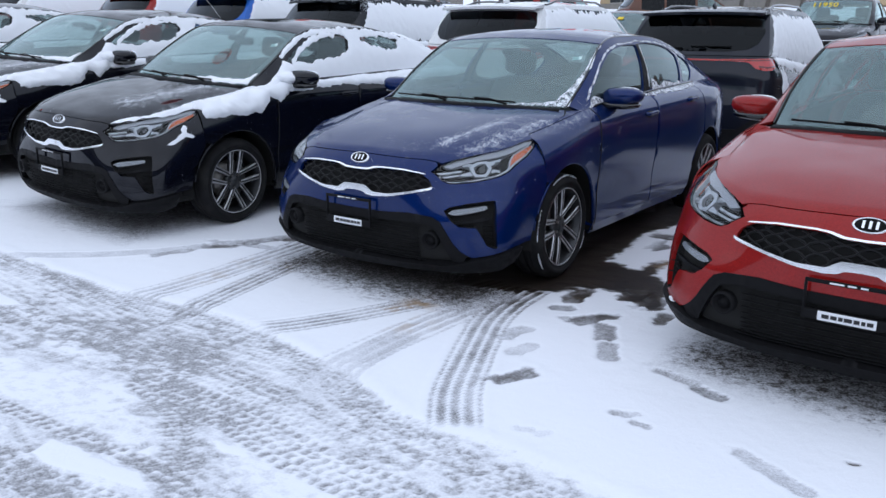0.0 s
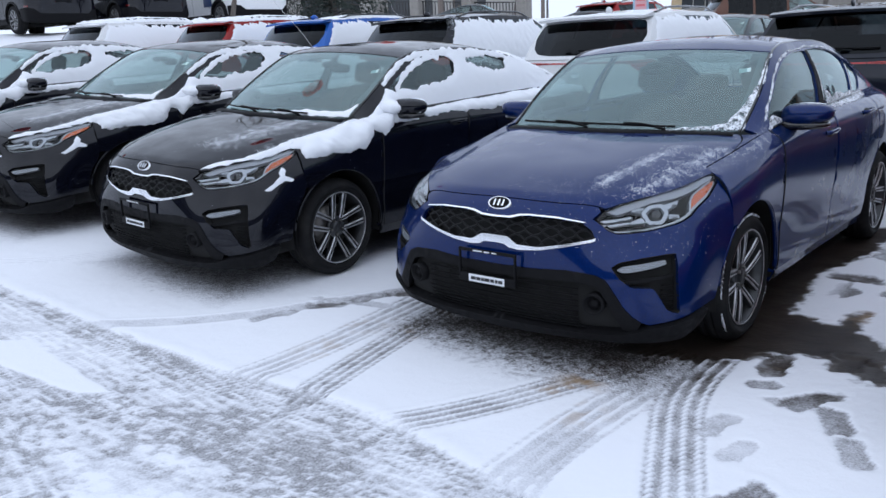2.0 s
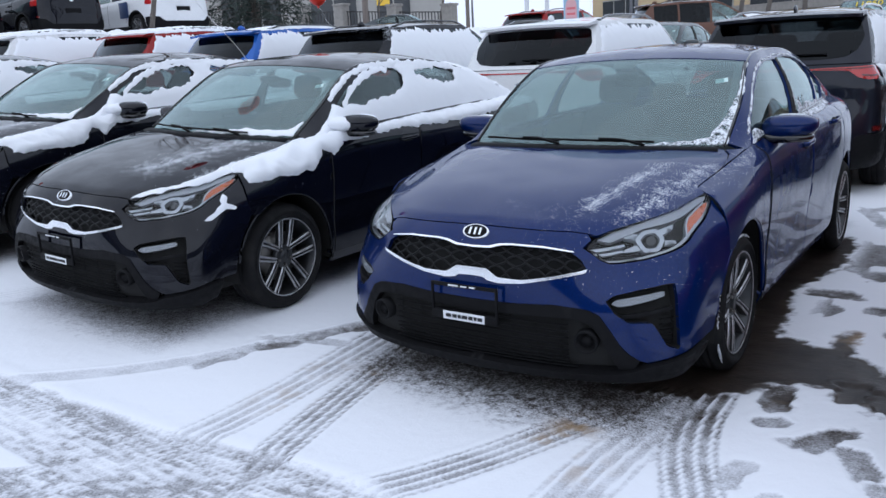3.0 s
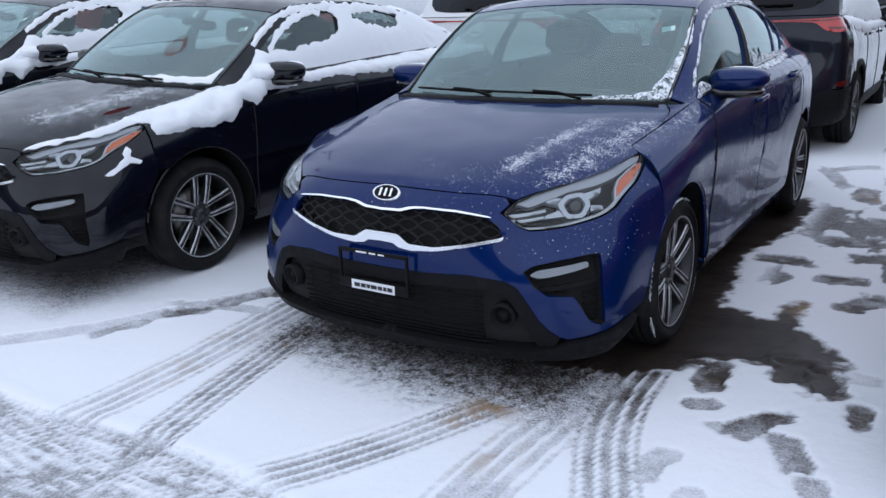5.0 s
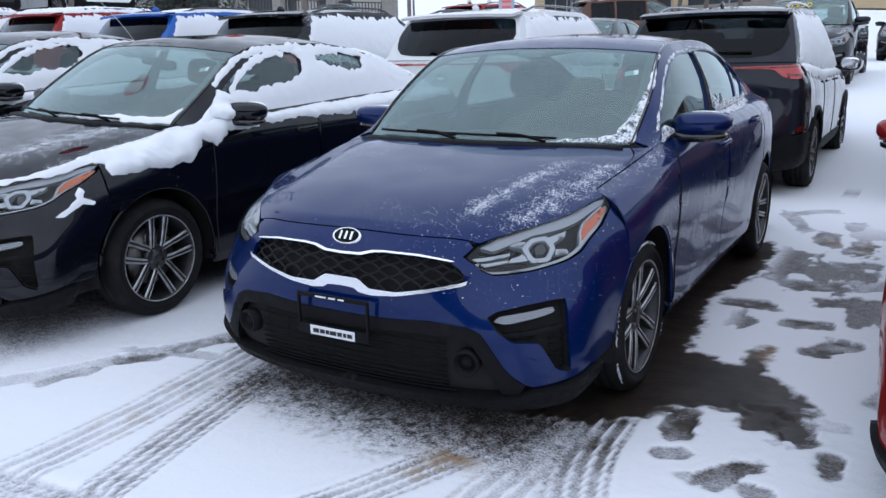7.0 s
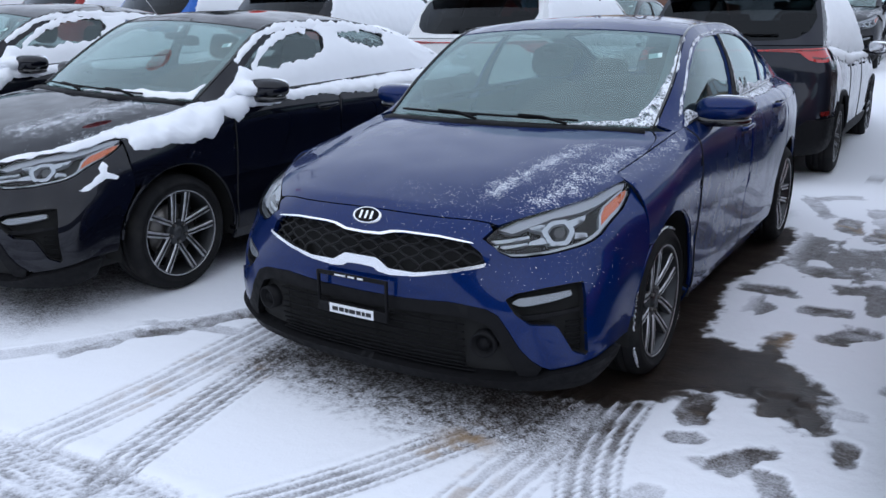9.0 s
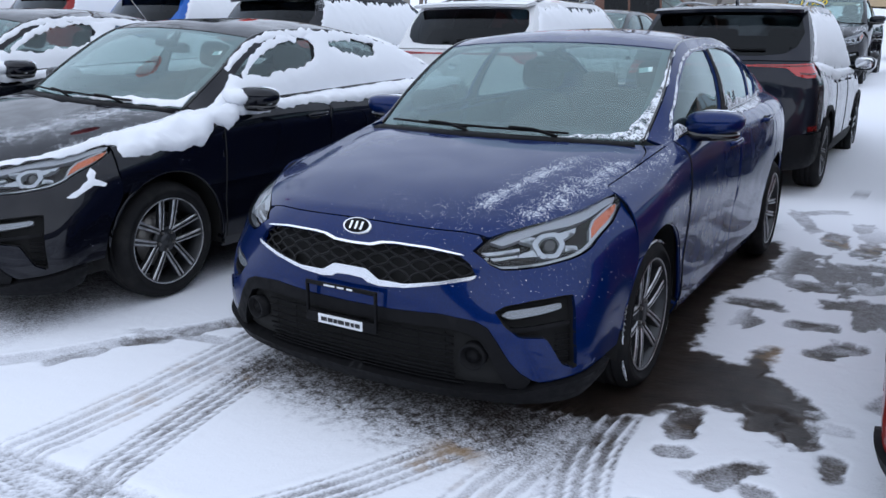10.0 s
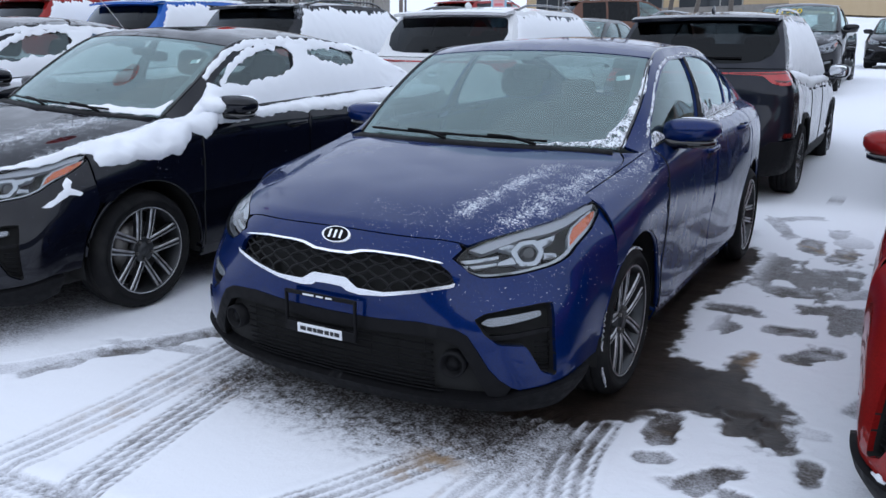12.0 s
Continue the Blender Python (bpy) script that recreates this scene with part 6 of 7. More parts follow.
        for y in (1.55, 2.50):
            v = np.full(7, 4.6)
            h = S(np.linspace(y - 0.1, y + 0.1, 7), v) * np.array((sx, 1, 1)) + np.array((sx * 0.02, 0, 0))
            part("door_handle", tube("door_handle", h, 0.013, 6), coat, car)
    fin = B.top(np.array([0.0]), np.array([0.85]))[0]
    part("roof_antenna", blob("roof_antenna", fin + np.array((0, 0.0, 0.03)), (0.035, 0.16, 0.085), 1.6, 14, 10), coat, car, "shark-fin antenna")
    wp = B.top(np.linspace(0.0, 0.55, 8), np.full(8, 0.30)) + np.array((0, -0.02, 0.004))
    part("back_wiper", tube("back_wiper", wp, 0.009, 6), PLASTIC, car)
    pl = part("plate_panel", box_bm((0.42, 0.012, 0.16), (0, 0.035, 0.76), 0.004), PLASTIC, car)
    c, n = F(0.0, 4.0)[0], Vector(normals_of(F, np.array([0.0]), np.array([4.0]))[0])
    bd = lathe("badge", [(-0.01, 0.06), (0.006, 0.06), (0.008, 0.05), (0.004, 0.046), (0.004, 0.0)], 28, "z")
    bd.transform(Matrix.Translation(c) @ n.to_track_quat("Z", "Y").to_matrix().to_4x4() @ Matrix.Diagonal((1, 0.55, 1, 1)))
    part("badge", bd, CHROME, car, "oval chrome badge")
    part("cabin", box_bm((1.35, 2.5, 0.55), (0, 1.9, 0.72), 0.04), CABIN, car)
    for x in (0.37, -0.37):
        for y in (1.25, 2.15):
            part("seat_back", blob("seat_back", (x, y, 1.05), (0.48, 0.16, 0.62), 3.4), SEATCLOTH, car)
            part("headrest", blob("headrest", (x, y - 0.03, 1.42), (0.26, 0.10, 0.16), 3.4), SEATCLOTH, car)
    part("underbody", box_bm((1.46, 3.8, 0.2), (0, 2.2, 0.38), 0.03), UNDER, car)
    return car


def recolour(car, was, now, label=""):
    """Give a copied car another lacquer."""
    for o in car.children_recursive:
        for sl in o.material_slots:
            if sl.material == was:
                sl.link = "OBJECT"
                sl.material = now
    if label:
        tagged(car, label)
    return car

# ---- snow lying on cars ----
def ragged(poly, step, amp, seed):
    """An outline broken up into an uneven edge."""
    p = dense(poly, step)
    r = random.Random(seed)
    jit = np.array([r.gauss(0, 1) for _ in range(len(p))])
    jit = 0.5 * jit + 0.35 * np.roll(jit, 1) + 0.35 * np.roll(jit, -1)
    ph = [r.uniform(0, 6.3) for _ in range(6)]
    t = np.arange(len(p))
    nrm = np.roll(p, -1, 0) - np.roll(p, 1, 0)
    nrm = np.column_stack([nrm[:, 1], -nrm[:, 0]]) / np.maximum(np.linalg.norm(nrm, axis=1, keepdims=True), 1e-9)
    w = sum(np.sin(t * f + a) * k for f, a, k in zip((0.11, 0.23, 0.41, 0.67, 1.05), ph, (0.8, 0.8, 0.7, 0.6, 0.5))) + 0.75 * jit
    return p + nrm * (w * amp / 2)[:, None]


def snow_mesh(name, f, poly, scale, thick, seed, amp=0.02, mirror=False, step=0.02, holes=()):
    sc = np.array(scale, float)
    rp = ragged(np.asarray(poly, float) * sc, 0.012, amp, seed)
    gaps = [ragged(np.asarray(h, float) * sc, 0.012, amp, seed + 3 + i) for i, h in enumerate(holes)]

    def height(p):
        q = p * sc
        d = np.min([edge_distance(o, q) for o in (rp, *gaps)], axis=0)
        lump = np.array([noise.noise(Vector((a * 13 + seed, b * 13, 0.0))) + 0.5 * noise.noise(Vector((a * 37, b * 37 + seed, 3.0))) + 0.4 * noise.noise(Vector((a * 90, b * 90, seed + 7.0))) for a, b in q])
        return thick * (np.sqrt(np.clip(d / 0.05, 0, 1)) * np.maximum(0.85 + 0.36 * lump, 0.1)) + 0.003
    return skin(name, f, rp / sc, [g / sc for g in gaps], step=step, scale=scale, lift=0.0, rim=0.004, mirror=mirror, thick=height)


SS_, US_, TS_ = (1.0, 0.135), (1.0, 0.35), (0.62, 1.05)


def sedan_snow_meshes(seed, heavy=True):
    B = forte
    out = [
        ("fender", B.side, [(0.60, 5.6), (0.64, 5.10), (0.64, 4.40), (0.72, 4.16), (0.84, 4.22), (0.98, 4.03), (1.14, 4.10), (1.19, 4.50), (1.24, 4.98), (1.33, 4.40), (1.39, 4.75), (1.44, 5.05), (1.62, 5.0), (1.70, 5.5), (1.60, 6.05), (1.20, 6.05), (0.95, 6.05), (0.62, 6.05)], SS_, 0.050, 0.010),
        ("hood_edge", hood_skin, [(1.55, -0.15), (1.9, -0.09), (2.3, -0.03), (2.8, 0.0), (3.4, 0.02), (3.98, 0.06), (3.98, 2.0), (3.98, 3.95), (3.2, 3.95), (3.45, 2.6), (3.50, 1.2), (3.2, 0.50), (2.7, 0.20), (2.2, 0.07), (1.8, -0.03)], (0.19, 0.27), 0.026, 0.008),
        ("belt", B.side, [(1.58, 5.0), (1.70, 5.13), (1.85, 5.12), (2.07, 5.14), (2.34, 4.98), (2.58, 4.83), (2.83, 4.75), (3.07, 4.88), (3.6, 4.8), (4.3, 5.1), (4.3, 6.0), (3.4, 6.0), (2.4, 6.0), (1.58, 6.0)], SS_, 0.026, 0.012),
        ("lamp", B.face, [(2.98, 3.16), (3.23, 3.46), (3.42, 3.77), (3.41, 3.94), (3.51, 4.18), (3.60, 3.97), (3.55, 3.76), (3.73, 3.49), (3.67, 3.40), (3.48, 3.50), (3.16, 3.11)], FS, 0.013, 0.004),
        ("rear_panes", B.upper, [(1.54, 0.0), (2.3, 0.0), (2.9, 0.0), (3.5, 0.0), (3.98, 0.0), (3.95, 0.97), (3.3, 0.985), (2.8, 0.985), (2.31, 0.96), (1.99, 0.91), (1.78, 0.82), (1.60, 0.66), (1.55, 0.40)], US_, 0.010, 0.011),
        ("sail", B.upper, [(1.21, 0.0), (1.58, 0.0), (1.60, 0.34), (1.56, 0.62), (1.50, 0.80), (1.44, 0.62), (1.32, 0.30)], US_, 0.020, 0.008),
        ("rail", B.upper, [(1.50, 0.86), (1.75, 0.90), (2.2, 0.90), (2.8, 0.90), (3.3, 0.88), (3.7, 0.9), (3.7, 1.0), (3.0, 1.0), (2.2, 1.0), (1.75, 1.0), (1.50, 1.0)], US_, 0.016, 0.009),
        ("cowl", B.top, [(-0.15, 1.185), (0.3, 1.19), (0.97, 1.19), (0.95, 1.30), (0.88, 1.235), (0.5, 1.225), (0.1, 1.205)], TS_, 0.012, 0.006),
    ]
    if heavy:
        out.append(("boot", B.top, [(0.35, 3.2), (0.98, 3.15), (0.98, 4.02), (0.2, 4.02)], TS_, 0.03, 0.03))
    clear = ([(1.62, 0.54), (1.78, 0.39), (1.94, 0.41), (2.13, 0.42), (2.23, 0.49), (2.30, 0.70), (2.28, 0.82), (2.21, 0.87), (1.99, 0.81), (1.81, 0.73)],
             [(2.51, 0.82), (2.78, 0.87), (3.02, 0.87), (2.96, 0.60), (2.86, 0.53), (2.75, 0.57), (2.57, 0.64), (2.48, 0.74)])
    made = [(n, snow_mesh("snow_" + n, f, p, sc, th, seed + i, am, holes=clear if n == "rear_panes" else ())) for i, (n, f, p, sc, th, am) in enumerate(out)]
    cap = blob("snow_mirror", (0.805, 1.475, 1.045), (0.21, 0.17, 0.09), 2.2, 18, 10, lambda v: v * (1 + 0.08 * np.sin(7 * v[:, :1] + 3 * v[:, 1:2]) + 0.05 * np.sin(11 * v[:, 1:2] - 5 * v[:, 2:])))
    made.append(("mirror", cap))
    return made


def lay_snow(meshes, at, skip=(), mat=None):
    for nm, me in meshes:
        if nm in skip:
            continue
        if not me.materials:
            me.materials.append(mat or SNOW)
        ob = new("snow_patch", me)
        ob.matrix_world = at
        tagged(ob, "clinging wet white snow lying on a parked car", "snow", "snow on the parked cars")


def utility_snow_meshes(seed):
    B = suv_body
    out = [
        ("side", B.upper, [(0.30, 0.0), (1.0, 0.0), (2.2, 0.0), (3.2, 0.0), (2.9, 0.5), (2.5, 0.92), (1.8, 0.85), (1.2, 0.9), (0.62, 0.92), (0.45, 0.6)], (1.0, 0.5), 0.016, 0.025),
        ("belt", B.side, [(0.40, 4.9), (1.2, 4.6), (2.0, 4.9), (3.0, 5.0), (3.4, 5.4), (3.4, 6.0), (2.0, 6.0), (0.36, 6.0)], SS_, 0.022, 0.025),
        ("quarter", B.side, [(0.45, 4.6), (0.62, 4.6), (0.70, 3.4), (0.62, 2.6), (0.52, 3.2)], SS_, 0.012, 0.02),
        ("roof", B.top, [(0.25, 0.75), (0.99, 0.65), (0.99, 2.45), (0.35, 2.4), (0.15, 1.5)], (0.65, 1.0), 0.022, 0.03),
    ]
    return [(n, snow_mesh("snow_" + n, f, p, sc, th, seed + i, am, step=0.03)) for i, (n, f, p, sc, th, am) in enumerate(out)]

# ---- the front row, noses to the lane ----
def lot(x, y, turn=0.0, dz=0.0):
    return pose(x, y, float(terrain(x, y)) + dz, 0, 0, turn)


blue_car = sedan("dark blue sedan with frost on its hood", pose(0, 0, 0), BLUE, wheel_turn=14)
black_car = recolour(copy_thing(blue_car, pose(-2.55, -0.30, 0.068, 0, 2.3, 0)), BLUE, BLACK, "black sedan with wet snow along its flank")
third_car = copy_thing(black_car, pose(-5.10, -0.33, 0.168, 0, 2.3, 0) @ Matrix.Diagonal((1.02, 1.11, 1.0, 1)))
tagged(third_car, "black sedan with snow over its side windows")
for o in black_car.children:
    if o.name.startswith("wheel"):
        o.matrix_basis = o.matrix_basis @ pose(0, 0, 0, -18, 0, 0)
fourth_car = copy_thing(black_car, pose(-7.62, -0.50, 0.268, 0, 2.3, 0))
tagged(fourth_car, "dark sedan half covered in wet snow")
red_car = recolour(copy_thing(blue_car, pose(2.595, -0.11, 0.0, 0, 0, -1.4)), BLUE, RED, "bright red sedan on clean snow")
drift = sedan_snow_meshes(5)
lay_snow(drift, black_car.matrix_basis)
drift2 = sedan_snow_meshes(41)
lay_snow(drift2, third_car.matrix_basis)
lay_snow(drift, fourth_car.matrix_basis)

# thin snow left on the blue car
for nm, f, poly, sc, th, am in (
        ("screen", forte.top, [(0.45, 1.187), (0.99, 1.187), (0.99, 1.45), (0.995, 1.75), (0.982, 1.75), (0.968, 1.61), (0.948, 1.46), (0.925, 1.33), (0.87, 1.238), (0.77, 1.210), (0.60, 1.198)], TS_, 0.005, 0.006),
        ("belt", forte.side, [(2.16, 5.80), (2.4, 5.66), (2.7, 5.55), (3.1, 5.6), (3.3, 5.75), (3.3, 6.02), (2.6, 6.02), (2.16, 6.02)], SS_, 0.005, 0.012),
        ("seal", forte.upper, [(1.345, 0.40), (1.42, 0.64), (1.58, 0.79), (1.83, 0.855), (2.3, 0.895), (2.8, 0.905), (3.2, 0.855), (3.2, 0.875), (2.8, 0.925), (2.3, 0.915), (1.83, 0.885), (1.56, 0.83), (1.39, 0.68), (1.32, 0.42)], US_, 0.003, 0.004),
        ("pane", forte.upper, [(2.36, 0.02), (2.7, 0.02), (3.0, 0.03), (2.98, 0.10), (2.8, 0.09), (2.62, 0.13), (2.50, 0.10), (2.37, 0.24)], US_, 0.006, 0.009),
        ("foot", forte.upper, [(1.30, 0.02), (1.52, 0.02), (1.46, 0.22), (1.38, 0.36), (1.33, 0.20)], US_, 0.004, 0.012),
        ("pillar", forte.upper, [(2.29, 0.1), (2.315, 0.1), (2.365, 0.8), (2.355, 0.84)], US_, 0.002, 0.006)):
    lay_snow([(nm, snow_mesh("snow_" + nm, f, poly, sc, th, 70 + len(nm), am, step=0.012))], blue_car.matrix_basis, (), FROST)

lay_snow([("lip", snow_mesh("snow_lip", forte.face, [(-2.80, 0.50), (-2.30, 0.42), (-2.35, 0.62), (-2.55, 0.95), (-2.72, 0.90)], FS, 0.014, 12, 0.010, step=0.012))], red_car.matrix_basis)

# snow packed on the shoulder of the front tyre
for a0, a1, r_, wide in ((62, 118, 0.306, 0.006), (152, 186, 0.309, 0.005), (200, 222, 0.310, 0.006), (-40, -14, 0.308, 0.005)):
    q = np.radians(np.linspace(a0, a1, 26))
    wob = 0.004 * np.sin(np.arange(26) * 1.9) + 0.003 * np.sin(np.arange(26) * 4.1)
    ring = np.column_stack([np.full(26, 0.750 + 0.098) + wob, 0.90 + (r_ + wob) * np.cos(q), 0.318 + (r_ + wob) * np.sin(q)])
    lay_snow([("tyre", tube("snow_tyre", ring, wide * (0.55 + 0.45 * np.sin(np.linspace(0.2, 2.9, 26))), 7, flat=(0.9, 0.5)))], blue_car.matrix_basis, (), FROST)

# icicles under the bumpers
icicle = lathe("icicle", [(0.0, 0.0028), (-0.012, 0.0022), (-0.028, 0.0004)], 6, "z")
icicle.materials.append(ICE)
rng = random.Random(3)
for base in (blue_car, black_car):
    for s in (1.72, 1.80, 1.86, 1.91, 1.98, 2.3, 2.42):
        p = forte.face(s, 0.13)[0] + np.array((0.0, -0.018, 0.004))
        ic = new("icicle", icicle)
        ic.matrix_world = base.matrix_basis @ Matrix.Translation(p) @ Matrix.Diagonal((1, 1, rng.uniform(0.5, 1.3), 1))
        tagged(ic, "short clear icicle hanging from a black bumper lip", "icicle", "icicles under the bumpers")

# ---- the second row, tails to the lane ----
tail_car = utility("dark blue-grey sport utility car with a snowy flank", lot(-0.10, 5.45), CHARCOAL)
white_suv = recolour(copy_thing(tail_car, lot(-2.62, 5.05)), CHARCOAL, WHITE, "white sport utility car with black roof rails")
dark_suv = recolour(copy_thing(tail_car, lot(-5.62, 5.3)), CHARCOAL, BLACK, "black sport utility car dusted with snow")
blue_suv = recolour(copy_thing(tail_car, lot(-8.15, 5.45)), CHARCOAL, SKYBLUE, "bright blue hatchback under snow")
far_suv = recolour(copy_thing(tail_car, lot(-10.7, 5.5)), CHARCOAL, RED, "red hatchback under snow")
end_suv = recolour(copy_thing(tail_car, lot(-13.3, 4.6)), CHARCOAL, WHITE, "white car buried in snow")
# unseen car, added so that the blue doors reflect something dark
unseen_suv = recolour(copy_thing(tail_car, lot(2.62, 5.5)), CHARCOAL, BRONZE, "unseen dark bronze sport utility car added for door reflections")
udrift = utility_snow_meshes(9)
for c in (tail_car, white_suv, dark_suv, blue_suv, far_suv, end_suv):
    lay_snow(udrift, c.matrix_basis, ("roof",) if c in (tail_car, dark_suv) else ("roof", "belt", "quarter") if c is white_suv else ())
full_roof = [("roof_all", snow_mesh("snow_roof", suv_body.top, [(-0.99, 0.62), (0.99, 0.62), (0.99, 2.45), (-0.99, 2.45)], (0.65, 1.0), 0.06, 90, 0.02, step=0.04))]
for c in (end_suv, far_suv):
    lay_snow(full_roof, c.matrix_basis)
# ---- the third row, noses to the lane ----
priced_car = copy_thing(black_car, lot(-0.38, 12.7) @ Matrix.Diagonal((1, 1, 1.10, 1)))
tagged(priced_car, "dark sedan with a yellow price on its windscreen", "car", "cars in the third row")
grey_car = recolour(copy_thing(blue_car, lot(-4.05, 10.9)), BLUE, GREY, "grey sedan with yellow writing on its windscreen")
tagged(grey_car, "", "car", "cars in the third row")
bronze_car = recolour(copy_thing(tail_car, lot(-7.9, 21.0, -55)), CHARCOAL, BRONZE, "bronze sport utility car on the far side of the lot")
tagged(bronze_car, "", "car", "cars in the third row")
last_car = copy_thing(black_car, lot(1.0, 24.0))
tagged(last_car, "black sedan at the far end of the lot", "car", "cars in the third row")
red_far = recolour(copy_thing(tail_car, lot(-10.0, 18.0, -12)), CHARCOAL, RED, "red sport utility car at the far edge of the lot")
tagged(red_far, "", "car", "cars in the third row")
grey_far = recolour(copy_thing(blue_car, lot(-21.5, 31.6, 115)), BLUE, GREY, "grey sedan on the street by the fence")
tagged(grey_far, "", "car", "cars on the street")


def on_screen(u, y, lift=0.004):
    """A pose lying on the windscreen, letters upright to a viewer in front."""
    p, n = forte.top(u, y)[0], Vector(normals_of(forte.top, np.array([u]), np.array([y]))[0])
    side = Vector((1, 0, 0))
    up = n.cross(side).normalized()
    m = Matrix((side, up, n)).transposed().to_4x4()
    return Matrix.Translation(Vector(p) + n * lift) @ m


writing("price", "11950", 0.19, YELLOWPAINT, priced_car, on_screen(-0.25, 1.62), label="yellow painted price")
for i, w_ in enumerate((0.10, 0.13, 0.08, 0.12)):
    q = box_bm((w_, 0.09, 0.002))
    q.transform(on_screen(-0.62 + 0.27 * i, 1.60))
    part("window_writing", q, YELLOWPAINT, grey_car, "yellow painted strokes")

# ---- the street above the bank ----
van = utility("black passenger van parked on the street", lot(-20.6, 8.42, 88) @ Matrix.Diagonal((1.08, 1.14, 1.10, 1)), BLACK, "vans on the street", True, False, "passenger_van")
van2 = copy_thing(van, lot(-20.2, 11.15, 86) @ Matrix.Diagonal((1.0, 1.0, 1.0, 1)))
tagged(van2, "black passenger van with snow on its tailgate")
van3 = recolour(copy_thing(van, lot(-18.9, 13.9, 84)), BLACK, WHITE, "white passenger van with red tail lamps")
vs = [("gate", snow_mesh("snow_gate", suv_body.top, [(-0.3, 0.26), (0.7, 0.26), (0.6, 0.40), (0.1, 0.46), (-0.2, 0.36)], (0.72, 1.4), 0.03, 33, 0.03))]
lay_snow(vs, van2.matrix_basis)
board = part("rental_board", box_bm((0.02, 0.42, 0.42), (-0.955, 1.45, 0.82), 0.004), material("navy_board", (0.02, 0.045, 0.12), 0.5), van3, "navy blue sign board")


def heap(name, centre, size, seed, label):
    n, m = 46, 30
    u, v = np.meshgrid(np.linspace(-1, 1, n), np.linspace(-1, 1, m))
    r = np.clip(1 - np.sqrt(u ** 2 + v ** 2), 0, 1)
    k = fbm(u * 3 + seed, v * 3, 1.6, 4, seed)
    h = size[2] * (np.sqrt(r) * (0.45 + 0.9 * k)) * (r > 0)
    x, y = centre[0] + u * size[0], centre[1] + v * size[1]
    z = terrain(x.ravel(), y.ravel()) + h.ravel() - 0.03
    f = [(j * n + i, j * n + i + 1, (j + 1) * n + i + 1, (j + 1) * n + i) for j in range(m - 1) for i in range(n - 1)]
    ob = new(name, mesh_of(name, np.column_stack([x.ravel(), y.ravel(), z]), f))
    ob.data.materials.append(SNOW)
    return tagged(ob, label, "snow heap", "ploughed snow heaps")


heap("snow_bank", (-16.2, 7.4), (2.2, 3.0, 0.75), 4, "ploughed heap of white snow beside parked vans")
heap("snow_bank", (-17.2, 10.6), (1.4, 1.6, 0.7), 8, "small ploughed heap of white snow")

# ---- red balloons on ribbons ----
BALLOON = material("red_balloon_rubber", (0.75, 0.05, 0.03), 0.28)
BALLOON.node_tree.nodes["Principled BSDF"].inputs["Subsurface Weight"].default_value = 0.15
RIBBON = material("white_ribbon", (0.6, 0.6, 0.6), 0.6)


def balloon(at, d, foot, label):
    b = thing("balloon", label, "balloon", "red balloons", Matrix.Translation(at))
    pr = [(d * 0.5 * math.sin(q) - (0.05 * d if q < 0 else 0) * 0, d * 0.47 * math.cos(q) * (1 + 0.10 * math.sin(q))) for q in np.linspace(-math.pi / 2, math.pi / 2, 22)]
    pr[0] = (-0.56 * d, 0.012)
    part("skin", lathe("skin", pr, 36, "z"), BALLOON, b)
    part("neck", lathe("neck", [(-0.55 * d, 0.008), (-0.60 * d, 0.02), (-0.60 * d, 0.0)], 12, "z"), BALLOON, b)
    f = Vector(foot) - Vector(at)
    t = np.linspace(0, 1, 12)
    line = np.column_stack([f.x * t + 0.02 * np.sin(t * 9), f.y * t, -0.58 * d + (f.z + 0.58 * d) * t])
    part("ribbon", tube("ribbon", line, 0.002, 4), RIBBON, b)
    return b


balloon((-5.98, 0.20, 2.09), 0.27, (-5.9, 0.30, 0.95), "round red balloon tied to a black sedan")
balloon((-3.51, 1.31, 2.51), 0.28, (-3.12, 1.75, 1.50), "round red balloon floating above a black sedan roof")
balloon((-5.88, 5.60, 2.32), 0.27, (-5.75, 5.75, 1.85), "round red balloon tied to a dark car roof")
balloon((-5.95, 14.2, 2.95), 0.42, (-6.0, 14.3, 1.2), "large red balloon above a roadside banner")

# ---- banner, poles, sign tower ----
POLE = material("grey_steel_pole", (0.16, 0.16, 0.17), 0.5, 0.6)
WOODPOLE = material("weathered_pole_wood", (0.16, 0.13, 0.11), 0.85)
link_in(WOODPOLE, mix_node(WOODPOLE, noise_node(WOODPOLE, 14.0, 5.0, 0.6, stretch=(1, 1, 0.08)), (0.10, 0.08, 0.07), (0.26, 0.22, 0.19)), "Base Color")


def pole(name, x, y, top, r, mat, label, arm=0.0):
    z0 = float(terrain(x, y))
    p = thing(name, label, "pole", "poles along the street", Matrix.Translation((x, y, z0 - 0.1)))
    h = top - z0 + 0.1
    part("shaft", tube("shaft", [(0, 0, 0), (0, 0, h * 0.5), (0, 0, h)], [r, r * 0.85, r * 0.65], 10), mat, p)
    if arm:
        part("lamp_arm", tube("lamp_arm", [(0, 0, h - 0.05), (arm * 0.5, 0, h + 0.03), (arm, 0, h)], 0.04, 8), mat, p)
        part("lamp_head", box_bm((0.7, 0.3, 0.14), (arm * 1.1, 0, h), 0.03), mat, p)
    return p


pole("street_lamp", -24.65, 39.0, 5.05, 0.07, POLE, "grey street lamp with a flat head", 0.5)
pole("utility_pole", -26.9, 42.0, 9.0, 0.13, WOODPOLE, "weathered wooden utility pole")
pole("utility_pole", -17.0, 44.0, 9.0, 0.09, POLE, "slim grey street pole")
pole("utility_pole", -15.9, 42.0, 9.0, 0.09, POLE, "slim grey street pole")
